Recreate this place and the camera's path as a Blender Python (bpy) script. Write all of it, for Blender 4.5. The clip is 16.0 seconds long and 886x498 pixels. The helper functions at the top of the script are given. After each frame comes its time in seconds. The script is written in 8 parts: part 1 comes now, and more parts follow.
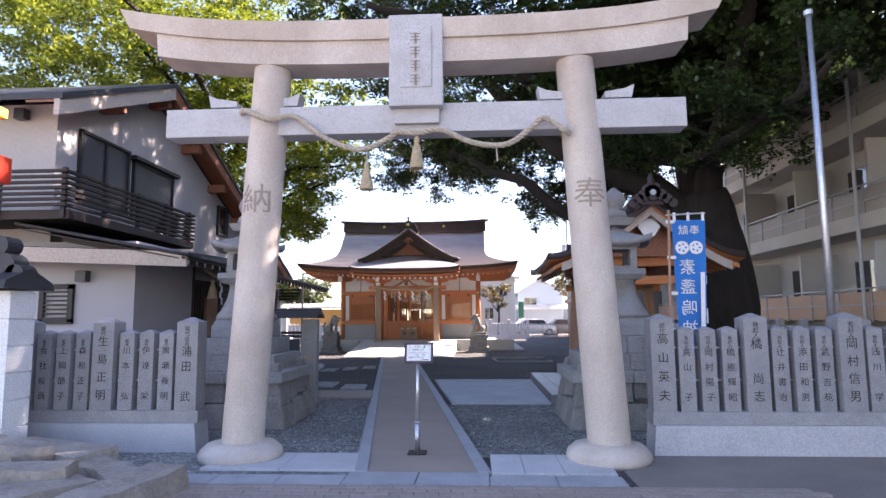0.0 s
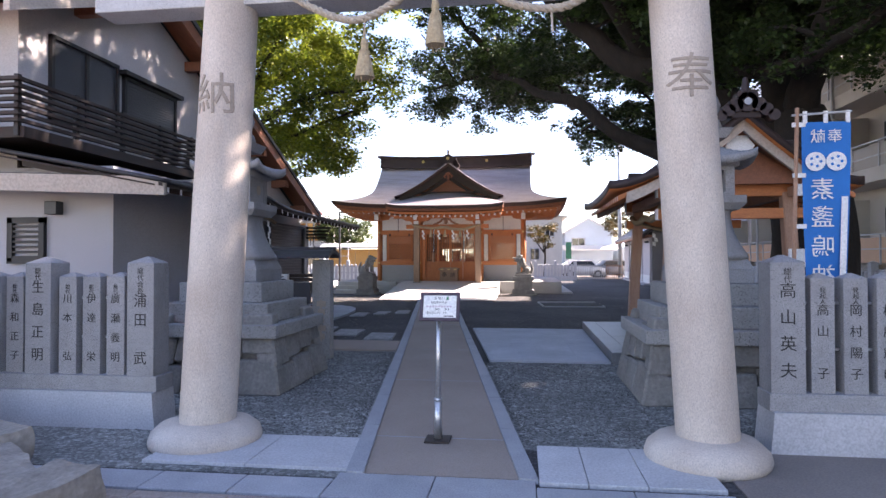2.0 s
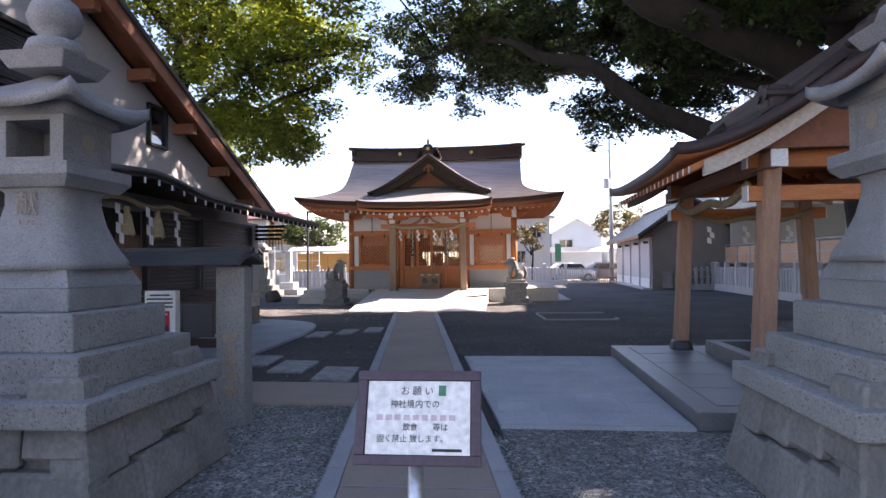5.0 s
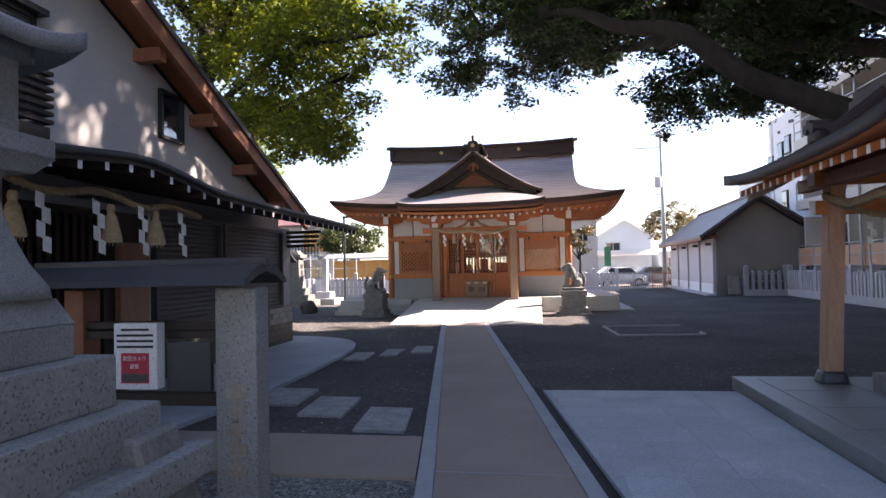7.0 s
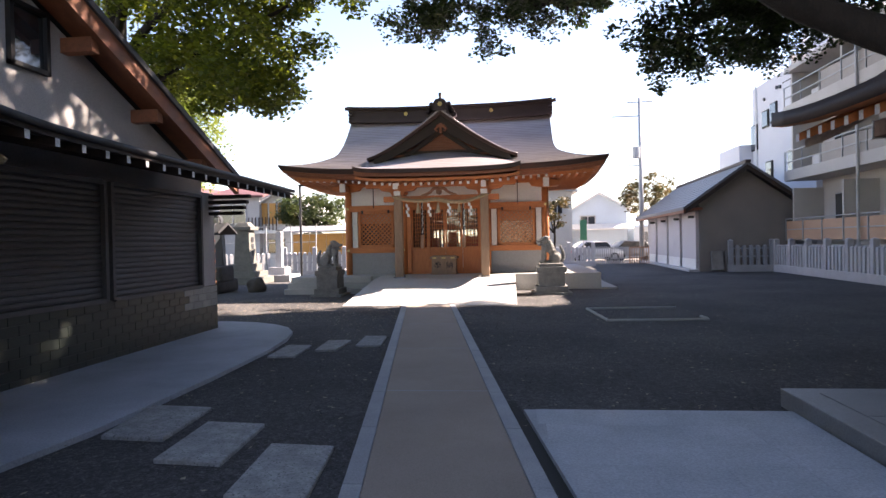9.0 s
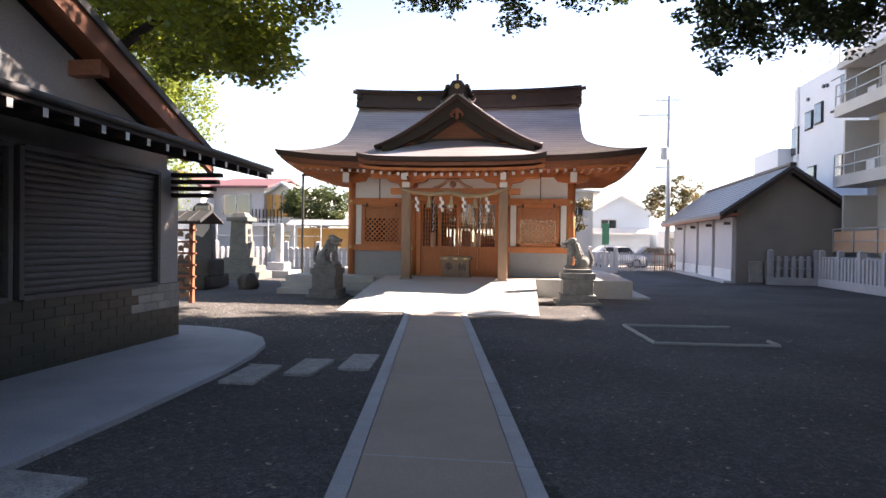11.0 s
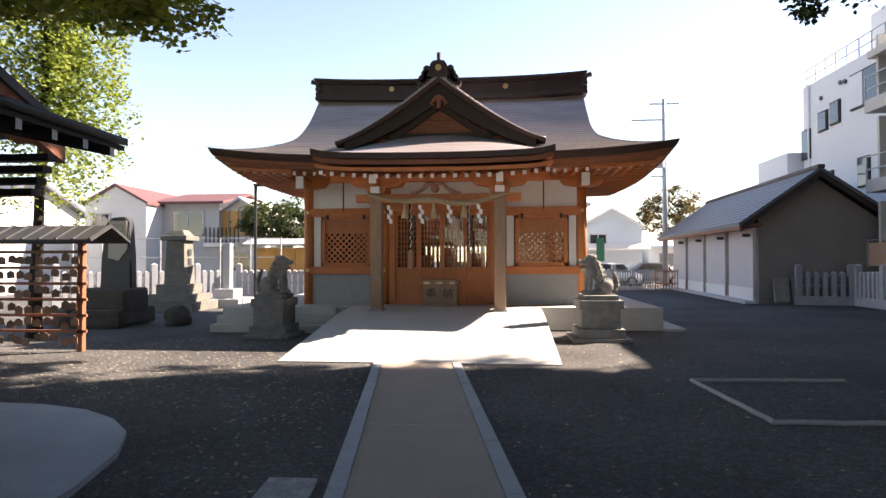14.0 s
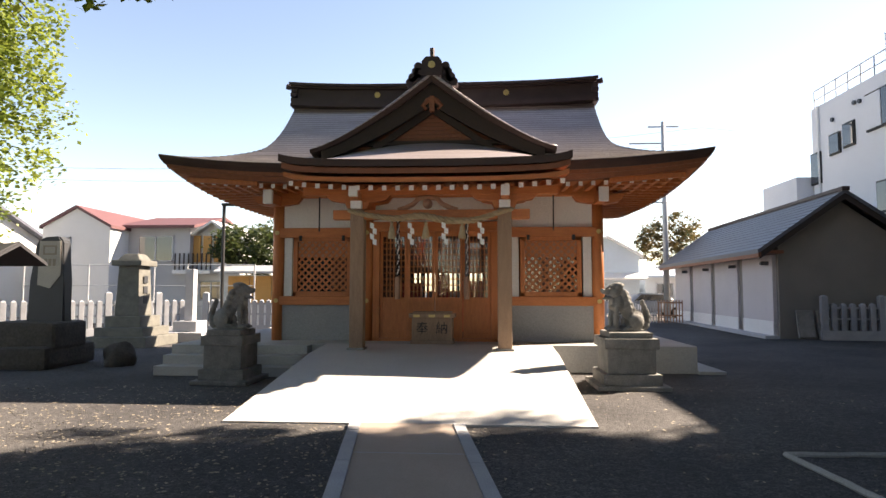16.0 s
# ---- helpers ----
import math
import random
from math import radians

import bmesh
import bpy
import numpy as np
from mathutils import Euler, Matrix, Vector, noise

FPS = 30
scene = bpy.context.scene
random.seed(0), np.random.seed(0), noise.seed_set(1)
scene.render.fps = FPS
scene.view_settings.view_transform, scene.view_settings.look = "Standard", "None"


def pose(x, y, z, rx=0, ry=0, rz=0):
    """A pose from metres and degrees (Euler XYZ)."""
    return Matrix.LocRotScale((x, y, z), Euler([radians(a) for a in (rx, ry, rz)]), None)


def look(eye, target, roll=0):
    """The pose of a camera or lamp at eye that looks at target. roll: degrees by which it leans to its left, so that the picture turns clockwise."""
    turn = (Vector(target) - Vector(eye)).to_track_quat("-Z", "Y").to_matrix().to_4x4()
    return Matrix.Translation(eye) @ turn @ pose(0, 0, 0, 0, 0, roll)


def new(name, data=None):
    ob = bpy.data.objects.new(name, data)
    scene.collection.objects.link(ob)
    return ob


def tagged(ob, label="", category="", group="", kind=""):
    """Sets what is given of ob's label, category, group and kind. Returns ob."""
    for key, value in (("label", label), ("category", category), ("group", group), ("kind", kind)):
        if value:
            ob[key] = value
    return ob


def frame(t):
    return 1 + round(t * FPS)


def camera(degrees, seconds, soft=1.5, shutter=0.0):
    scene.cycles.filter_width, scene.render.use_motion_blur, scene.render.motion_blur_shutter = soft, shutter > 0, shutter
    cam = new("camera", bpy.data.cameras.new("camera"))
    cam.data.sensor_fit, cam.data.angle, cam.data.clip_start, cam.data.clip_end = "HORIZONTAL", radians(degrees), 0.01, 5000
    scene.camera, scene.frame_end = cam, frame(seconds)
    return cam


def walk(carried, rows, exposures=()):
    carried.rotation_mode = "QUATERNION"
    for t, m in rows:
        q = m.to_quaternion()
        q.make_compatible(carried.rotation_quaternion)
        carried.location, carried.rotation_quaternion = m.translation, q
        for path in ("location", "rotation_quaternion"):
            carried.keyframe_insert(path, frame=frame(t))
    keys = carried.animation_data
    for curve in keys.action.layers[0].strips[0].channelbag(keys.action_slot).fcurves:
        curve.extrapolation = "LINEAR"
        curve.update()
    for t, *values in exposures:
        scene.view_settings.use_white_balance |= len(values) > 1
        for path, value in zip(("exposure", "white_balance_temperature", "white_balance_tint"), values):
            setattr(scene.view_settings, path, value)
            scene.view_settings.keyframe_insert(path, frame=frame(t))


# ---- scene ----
cam = camera(71.4, 16.0)
PATH = [
    (0, (0.63, -6.62, 1.461), (0.52, -4.636, 1.686), -0.4),
    (0.5, (0.621, -6.319, 1.423), (0.511, -4.327, 1.563), -0.4),
    (1, (0.674, -5.842, 1.458), (0.464, -3.854, 1.52), 0.3),
    (1.5, (0.645, -5.294, 1.492), (0.475, -3.303, 1.572), 0.2),
    (2, (0.639, -4.711, 1.469), (0.382, -2.728, 1.503), -0.1),
    (2.5, (0.568, -4.121, 1.47), (0.392, -2.129, 1.491), 1.5),
    (3, (0.554, -3.595, 1.468), (0.372, -1.605, 1.525), -0.2),
    (3.2, (0.551, -3.352, 1.485), (0.347, -1.363, 1.486), 0.5),
    (5.3, (0.122, -1.114, 1.486), (-0.077, 0.875, 1.557), -0.9),
    (5.5, (0.07, -0.917, 1.476), (-0.145, 1.068, 1.579), -0.8),
    (6, (-0.109, -0.476, 1.522), (-0.381, 1.503, 1.624), 0.1),
    (6.5, (-0.37, 0.007, 1.543), (-0.612, 1.99, 1.649), -0.9),
    (7, (-0.43, 0.455, 1.559), (-0.734, 2.431, 1.623), -1.3),
    (7.5, (-0.466, 0.986, 1.542), (-0.465, 2.985, 1.554), -0.4),
    (8, (-0.44, 1.571, 1.494), (-0.586, 3.565, 1.489), -2.2),
    (8.2, (-0.438, 1.789, 1.532), (-0.656, 3.777, 1.502), -1.8),
    (10.3, (-0.637, 4.149, 1.51), (-0.839, 6.138, 1.508), -0.2),
    (10.5, (-0.632, 4.319, 1.517), (-0.927, 6.296, 1.452), -0.1),
    (11, (-0.713, 4.785, 1.488), (-0.97, 6.769, 1.467), 0.8),
    (11.5, (-0.844, 5.428, 1.434), (-1.009, 7.419, 1.358), -0.5),
    (12, (-0.944, 6.022, 1.456), (-1.165, 8.009, 1.383), 0.2),
    (12.5, (-1.052, 6.633, 1.498), (-1.17, 8.629, 1.502), -0.6),
    (13, (-1.101, 7.22, 1.504), (-1.312, 9.208, 1.539), 0.1),
    (13.5, (-1.215, 7.783, 1.523), (-1.338, 9.779, 1.541), -0.1),
    (14, (-1.276, 8.36, 1.529), (-1.456, 10.352, 1.568), -0.1),
    (14.5, (-1.457, 8.923, 1.511), (-1.58, 10.918, 1.597), -0.0),
    (15, (-1.516, 9.48, 1.486), (-1.621, 11.472, 1.628), -1.3),
    (15.5, (-1.582, 9.976, 1.508), (-1.687, 11.965, 1.685), -0.2),
    (16, (-1.615, 10.473, 1.509), (-1.748, 12.464, 1.645), 0.1),
]
walk(cam, [(t, look(eye, target, roll)) for t, eye, target, roll in PATH],
     [(0.0, 2.86, 6950, 29), (3.0, 2.76, 6950, 28), (6.0, 2.62, 7100, 27), (8.0, 2.52, 7200, 26), (10.5, 2.64, 7400, 24), (12.0, 2.66, 7450, 23), (13.0, 2.45, 7550, 22), (14.5, 2.18, 7700, 20), (16.0, 2.06, 7850, 18)])

# ---- light ----
SUN_EL, SUN_AZ = 36.9, 64.6
world = bpy.data.worlds.new("sky")
scene.world = world
world.use_nodes = True
wn = world.node_tree
sky = wn.nodes.new("ShaderNodeTexSky")
sky.sky_type = "NISHITA"
sky.sun_disc = False
sky.sun_elevation, sky.sun_rotation = radians(SUN_EL), radians(SUN_AZ)
sky.air_density, sky.dust_density, sky.ozone_density = 1.0, 0.15, 1.2
wn.nodes["Background"].inputs["Strength"].default_value = 0.075
wn.links.new(sky.outputs["Color"], wn.nodes["Background"].inputs["Color"])
sun_data = bpy.data.lights.new("sun", "SUN")
sun_data.energy, sun_data.angle, sun_data.color = 5.0, radians(0.6), (1.0, 0.94, 0.84)
sun_ob = new("sun", sun_data)
_e, _a = radians(SUN_EL), radians(SUN_AZ)
TO_SUN = Vector((math.sin(_a) * math.cos(_e), math.cos(_a) * math.cos(_e), math.sin(_e)))
sun_ob.matrix_world = look(TO_SUN * 60, (0, 0, 0))


# ---- materials ----
def mat(name, c1, c2=None, scale=8.0, rough=0.7, metal=0.0, bump=0.15, fine=60.0, speck=None, speck_amt=0.0, spread=0.5,
        vary=0.0, stretch=None, rough2=None, wet=0.0, transmit=0.0, coat=0.0):
    """Two-scale mottled surface: broad stains between c1 and c2, fine grain in colour and relief."""
    m = bpy.data.materials.new(name)
    m.use_nodes = True
    nt = m.node_tree
    n, l = nt.nodes, nt.links
    bs = n["Principled BSDF"]
    tc = n.new("ShaderNodeTexCoord")
    src = tc.outputs["Object"]
    if stretch:
        mp = n.new("ShaderNodeMapping")
        mp.inputs["Scale"].default_value = stretch
        l.new(src, mp.inputs["Vector"])
        src = mp.outputs["Vector"]
    n1 = n.new("ShaderNodeTexNoise")
    n1.inputs["Scale"].default_value, n1.inputs["Detail"].default_value, n1.inputs["Roughness"].default_value = scale, 6, 0.6
    l.new(src, n1.inputs["Vector"])
    n2 = n.new("ShaderNodeTexNoise")
    n2.inputs["Scale"].default_value, n2.inputs["Detail"].default_value = fine, 4
    l.new(src, n2.inputs["Vector"])
    r = n.new("ShaderNodeValToRGB")
    r.color_ramp.elements[0].position, r.color_ramp.elements[1].position = 0.5 - spread / 2, 0.5 + spread / 2
    c2 = c2 or tuple(x * 0.75 for x in c1)
    r.color_ramp.elements[0].color, r.color_ramp.elements[1].color = (*c2, 1), (*c1, 1)
    l.new(n1.outputs["Fac"], r.inputs["Fac"])
    col = r.outputs["Color"]
    mx = n.new("ShaderNodeMix")
    mx.data_type, mx.blend_type = "RGBA", "MULTIPLY"
    mx.inputs["Factor"].default_value = 0.45
    r2 = n.new("ShaderNodeValToRGB")
    r2.color_ramp.elements[0].position, r2.color_ramp.elements[1].position = 0.3, 0.7
    r2.color_ramp.elements[0].color, r2.color_ramp.elements[1].color = (0.55, 0.55, 0.55, 1), (1.25, 1.25, 1.25, 1)
    l.new(n2.outputs["Fac"], r2.inputs["Fac"])
    l.new(col, mx.inputs["A"])
    l.new(r2.outputs["Color"], mx.inputs["B"])
    col = mx.outputs["Result"]
    if speck:
        v = n.new("ShaderNodeTexVoronoi")
        v.inputs["Scale"].default_value = fine * 2.2
        l.new(src, v.inputs["Vector"])
        rs = n.new("ShaderNodeValToRGB")
        rs.color_ramp.elements[0].position, rs.color_ramp.elements[1].position = 0.0, speck_amt
        rs.color_ramp.elements[0].color, rs.color_ramp.elements[1].color = (1, 1, 1, 1), (0, 0, 0, 1)
        sep = n.new("ShaderNodeSeparateColor")
        l.new(v.outputs["Color"], sep.inputs["Color"])
        l.new(sep.outputs["Red"], rs.inputs["Fac"])
        ms = n.new("ShaderNodeMix")
        ms.data_type = "RGBA"
        l.new(rs.outputs["Color"], ms.inputs["Factor"])
        l.new(col, ms.inputs["A"])
        ms.inputs["B"].default_value = (*speck, 1)
        col = ms.outputs["Result"]
    if vary:
        oi = n.new("ShaderNodeObjectInfo")
        geo = n.new("ShaderNodeNewGeometry")
        ad = n.new("ShaderNodeMath")
        ad.operation = "ADD"
        l.new(oi.outputs["Random"], ad.inputs[0])
        l.new(geo.outputs["Random Per Island"], ad.inputs[1])
        mr = n.new("ShaderNodeMapRange")
        mr.inputs["From Max"].default_value = 2.0
        mr.inputs["To Min"].default_value, mr.inputs["To Max"].default_value = 1 - vary, 1 + vary
        l.new(ad.outputs[0], mr.inputs["Value"])
        mv = n.new("ShaderNodeVectorMath")
        mv.operation = "SCALE"
        l.new(col, mv.inputs[0])
        l.new(mr.outputs["Result"], mv.inputs["Scale"])
        col = mv.outputs["Vector"]
    l.new(col, bs.inputs["Base Color"])
    rr = n.new("ShaderNodeMapRange")
    rr.inputs["To Min"].default_value, rr.inputs["To Max"].default_value = rough, rough2 if rough2 is not None else min(1.0, rough + 0.15)
    l.new(n1.outputs["Fac"], rr.inputs["Value"])
    l.new(rr.outputs["Result"], bs.inputs["Roughness"])
    bs.inputs["Metallic"].default_value = metal
    bs.inputs["Coat Weight"].default_value = coat
    if transmit:
        bs.inputs["Transmission Weight"].default_value = transmit
    if bump:
        b = n.new("ShaderNodeBump")
        b.inputs["Strength"].default_value, b.inputs["Distance"].default_value = bump, 0.02
        l.new(n2.outputs["Fac"], b.inputs["Height"])
        l.new(b.outputs["Normal"], bs.inputs["Normal"])
    return m


def glass_mat(name, tint=(0.8, 0.85, 0.88), rough=0.03):
    m = bpy.data.materials.new(name)
    m.use_nodes = True
    nt = m.node_tree
    nt.nodes.clear()
    o = nt.nodes.new("ShaderNodeOutputMaterial")
    mixs = nt.nodes.new("ShaderNodeMixShader")
    tr = nt.nodes.new("ShaderNodeBsdfTransparent")
    gl = nt.nodes.new("ShaderNodeBsdfGlossy")
    fr = nt.nodes.new("ShaderNodeFresnel")
    fr.inputs["IOR"].default_value = 1.6
    tr.inputs["Color"].default_value = (*tint, 1)
    gl.inputs["Roughness"].default_value = rough
    nt.links.new(fr.outputs[0], mixs.inputs[0])
    nt.links.new(tr.outputs[0], mixs.inputs[1])
    nt.links.new(gl.outputs[0], mixs.inputs[2])
    nt.links.new(mixs.outputs[0], o.inputs["Surface"])
    return m


def leaf_mat(name, c1, c2, glow=0.5):
    m = bpy.data.materials.new(name)
    m.use_nodes = True
    nt = m.node_tree
    n, l = nt.nodes, nt.links
    bs, out = n["Principled BSDF"], n["Material Output"]
    geo = n.new("ShaderNodeNewGeometry")
    tc = n.new("ShaderNodeTexCoord")
    no = n.new("ShaderNodeTexNoise")
    no.inputs["Scale"].default_value = 0.7
    l.new(tc.outputs["Object"], no.inputs["Vector"])
    ad = n.new("ShaderNodeMath")
    ad.operation = "MULTIPLY_ADD"
    ad.inputs[1].default_value = 0.5
    l.new(geo.outputs["Random Per Island"], ad.inputs[0])
    l.new(no.outputs["Fac"], ad.inputs[2])
    r = n.new("ShaderNodeValToRGB")
    r.color_ramp.elements[0].position, r.color_ramp.elements[1].position = 0.4, 1.0
    r.color_ramp.elements[0].color, r.color_ramp.elements[1].color = (*c1, 1), (*c2, 1)
    l.new(ad.outputs[0], r.inputs["Fac"])
    l.new(r.outputs["Color"], bs.inputs["Base Color"])
    bs.inputs["Roughness"].default_value = 0.45
    tl = n.new("ShaderNodeBsdfTranslucent")
    l.new(r.outputs["Color"], tl.inputs["Color"])
    mx = n.new("ShaderNodeMixShader")
    mx.inputs[0].default_value = glow
    l.new(bs.outputs[0], mx.inputs[1])
    l.new(tl.outputs[0], mx.inputs[2])
    l.new(mx.outputs[0], out.inputs["Surface"])
    return m


def gravel_mat(name, c1, c2, stone, contrast, broad=0.45):
    """Loose stones: each cell its own tone, with dips between them, over broad damp and dusty patches."""
    m = bpy.data.materials.new(name)
    m.use_nodes = True
    n, l = m.node_tree.nodes, m.node_tree.links
    bs = n["Principled BSDF"]
    tc = n.new("ShaderNodeTexCoord")
    big = n.new("ShaderNodeTexNoise")
    big.inputs["Scale"].default_value, big.inputs["Detail"].default_value = broad, 7
    l.new(tc.outputs["Object"], big.inputs["Vector"])
    ramp = n.new("ShaderNodeValToRGB")
    ramp.color_ramp.elements[0].position, ramp.color_ramp.elements[1].position = 0.3, 0.7
    ramp.color_ramp.elements[0].color, ramp.color_ramp.elements[1].color = (*c2, 1), (*c1, 1)
    l.new(big.outputs["Fac"], ramp.inputs["Fac"])
    col = ramp.outputs["Color"]
    height = None
    for size, amount in ((stone, contrast), (stone * 3.1, contrast * 0.5)):
        v = n.new("ShaderNodeTexVoronoi")
        v.inputs["Scale"].default_value = 1 / size
        l.new(tc.outputs["Object"], v.inputs["Vector"])
        sep = n.new("ShaderNodeSeparateColor")
        l.new(v.outputs["Color"], sep.inputs["Color"])
        pw = n.new("ShaderNodeMath")
        pw.operation = "POWER"
        pw.inputs[1].default_value = 2.2
        l.new(sep.outputs["Red"], pw.inputs[0])
        mr = n.new("ShaderNodeMapRange")
        mr.inputs["To Min"].default_value, mr.inputs["To Max"].default_value = 1 - 0.55 * amount, 1 + 1.25 * amount
        l.new(pw.outputs[0], mr.inputs["Value"])
        sc = n.new("ShaderNodeVectorMath")
        sc.operation = "SCALE"
        l.new(col, sc.inputs[0])
        l.new(mr.outputs["Result"], sc.inputs["Scale"])
        col = sc.outputs["Vector"]
        height = height or v.outputs["Distance"]
    l.new(col, bs.inputs["Base Color"])
    bs.inputs["Roughness"].default_value = 0.92
    bs.inputs["Specular IOR Level"].default_value = 0.2
    bp = n.new("ShaderNodeBump")
    bp.invert = True
    bp.inputs["Strength"].default_value, bp.inputs["Distance"].default_value = 0.8, stone * 0.6
    l.new(height, bp.inputs["Height"])
    l.new(bp.outputs["Normal"], bs.inputs["Normal"])
    return m


M_gravel = gravel_mat("dark_gravel", (0.098, 0.094, 0.092), (0.056, 0.054, 0.055), 0.016, 0.42)
M_bed = gravel_mat("grey_gate_gravel", (0.275, 0.28, 0.265), (0.165, 0.17, 0.163), 0.022, 0.5, 0.9)
M_granite = mat("torii_granite", (0.67, 0.60, 0.53), (0.45, 0.37, 0.31), 1.7, 0.75, bump=0.1, fine=90, speck=(0.36, 0.33, 0.31), speck_amt=0.07, stretch=(1.3, 1.3, 0.7))
M_granite_blue = mat("beam_granite", (0.56, 0.56, 0.57), (0.46, 0.45, 0.45), 4, 0.7, bump=0.15, fine=110, speck=(0.2, 0.2, 0.22), speck_amt=0.22)
M_fence = mat("fence_granite", (0.36, 0.355, 0.36), (0.27, 0.265, 0.27), 6, 0.65, bump=0.12, fine=120, speck=(0.12, 0.12, 0.13), speck_amt=0.25, vary=0.1)
M_plinth = mat("plinth_concrete", (0.52, 0.52, 0.54), (0.42, 0.42, 0.44), 3, 0.8, bump=0.1, fine=60)
M_pedestal = mat("grey_weathered_stone", (0.34, 0.34, 0.335), (0.22, 0.22, 0.215), 2.5, 0.85, bump=0.3, fine=50, speck=(0.1, 0.1, 0.1), speck_amt=0.12, vary=0.12)
M_rubble = mat("rubble_stone", (0.27, 0.26, 0.245), (0.15, 0.145, 0.135), 3, 0.9, bump=0.6, fine=30, vary=0.2)
M_lantern = mat("lantern_stone", (0.36, 0.36, 0.37), (0.20, 0.20, 0.205), 2, 0.8, bump=0.2, fine=80, speck=(0.15, 0.15, 0.15), speck_amt=0.15)
M_path = mat("path_concrete", (0.385, 0.31, 0.26), (0.29, 0.23, 0.193), 0.9, 0.85, bump=0.3, fine=120, speck=(0.3, 0.26, 0.22), speck_amt=0.15)
M_border = mat("path_border_stone", (0.40, 0.41, 0.43), (0.30, 0.31, 0.33), 3, 0.8, bump=0.15, fine=80, vary=0.12)
M_slab = mat("pale_slab", (0.46, 0.49, 0.53), (0.30, 0.32, 0.35), 1.1, 0.75, bump=0.1, fine=60)
M_slab_tile = mat("pale_paver", (0.47, 0.50, 0.54), (0.33, 0.355, 0.385), 1.6, 0.7, bump=0.12, fine=60, vary=0.09)
M_step = mat("rough_step_stone", (0.40, 0.40, 0.395), (0.20, 0.20, 0.20), 7, 0.85, bump=0.5, fine=40, speck=(0.12, 0.12, 0.12), speck_amt=0.12, vary=0.12)
M_slab_near = mat("street_slab", (0.55, 0.55, 0.56), (0.42, 0.42, 0.43), 2.0, 0.7, bump=0.1, fine=60, vary=0.08)
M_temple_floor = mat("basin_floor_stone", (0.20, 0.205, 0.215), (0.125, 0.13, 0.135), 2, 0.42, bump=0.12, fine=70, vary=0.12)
M_ramp = mat("white_concrete", (0.55, 0.54, 0.52), (0.46, 0.45, 0.44), 0.8, 0.85, bump=0.1, fine=70)
M_block = mat("platform_concrete", (0.45, 0.45, 0.43), (0.36, 0.36, 0.345), 1.2, 0.85, bump=0.15, fine=60)
M_paver = mat("street_paver", (0.40, 0.325, 0.28), (0.27, 0.225, 0.195), 4, 0.85, bump=0.35, fine=70, vary=0.18)
M_asphalt = mat("street_paving_bed", (0.28, 0.24, 0.215), (0.19, 0.165, 0.15), 1, 0.9, bump=0.3, fine=70)
M_wood = mat("orange_cedar", (0.60, 0.215, 0.07), (0.45, 0.14, 0.045), 3, 0.5, bump=0.08, fine=25, stretch=(6, 6, 1.2), vary=0.06)
M_wood_h = mat("orange_cedar_beam", (0.60, 0.215, 0.07), (0.45, 0.14, 0.045), 3, 0.5, bump=0.08, fine=25, stretch=(1.2, 6, 6), vary=0.06)
M_wood_grey = mat("weathered_post_wood", (0.36, 0.24, 0.16), (0.25, 0.16, 0.105), 3, 0.7, bump=0.15, fine=25, stretch=(6, 6, 1))
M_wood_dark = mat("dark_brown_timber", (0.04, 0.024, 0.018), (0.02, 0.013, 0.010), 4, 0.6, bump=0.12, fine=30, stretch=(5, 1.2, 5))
M_wood_red = mat("reddish_timber", (0.30, 0.11, 0.055), (0.19, 0.07, 0.035), 3, 0.55, bump=0.1, fine=30, stretch=(5, 1.2, 5))
M_wood_tan = mat("tan_cedar_post", (0.45, 0.265, 0.18), (0.33, 0.18, 0.115), 3, 0.6, bump=0.1, fine=30, stretch=(6, 6, 1))
M_fascia = mat("pale_fascia_board", (0.52, 0.45, 0.38), (0.42, 0.36, 0.30), 3, 0.6, bump=0.08, fine=30)
M_roof = mat("cypress_bark_copper_roof", (0.50, 0.445, 0.45), (0.34, 0.30, 0.305), 1.2, 0.34, metal=0.45, bump=0.1, fine=40, rough2=0.55, stretch=(0.6, 4, 1))
M_guard = mat("dark_weathered_granite", (0.27, 0.265, 0.25), (0.13, 0.13, 0.125), 5, 0.85, bump=0.4, fine=60, speck=(0.3, 0.3, 0.29), speck_amt=0.1)


def add_courses(m, step):
    """Fine horizontal laps, as grooves in the relief and thin darker lines."""
    n, l = m.node_tree.nodes, m.node_tree.links
    bs = n["Principled BSDF"]
    tc = n.new("ShaderNodeTexCoord")
    sp = n.new("ShaderNodeSeparateXYZ")
    l.new(tc.outputs["Object"], sp.inputs[0])
    md = n.new("ShaderNodeMath")
    md.operation = "PINGPONG"
    md.inputs[1].default_value = step / 2
    l.new(sp.outputs["Z"], md.inputs[0])
    mr = n.new("ShaderNodeMapRange")
    mr.inputs["From Max"].default_value = step * 0.2
    mr.inputs["To Min"].default_value, mr.inputs["To Max"].default_value = 0.55, 1.0
    l.new(md.outputs[0], mr.inputs["Value"])
    old = bs.inputs["Base Color"].links[0].from_socket
    vm = n.new("ShaderNodeVectorMath")
    vm.operation = "SCALE"
    l.new(old, vm.inputs[0])
    l.new(mr.outputs["Result"], vm.inputs["Scale"])
    l.new(vm.outputs["Vector"], bs.inputs["Base Color"])


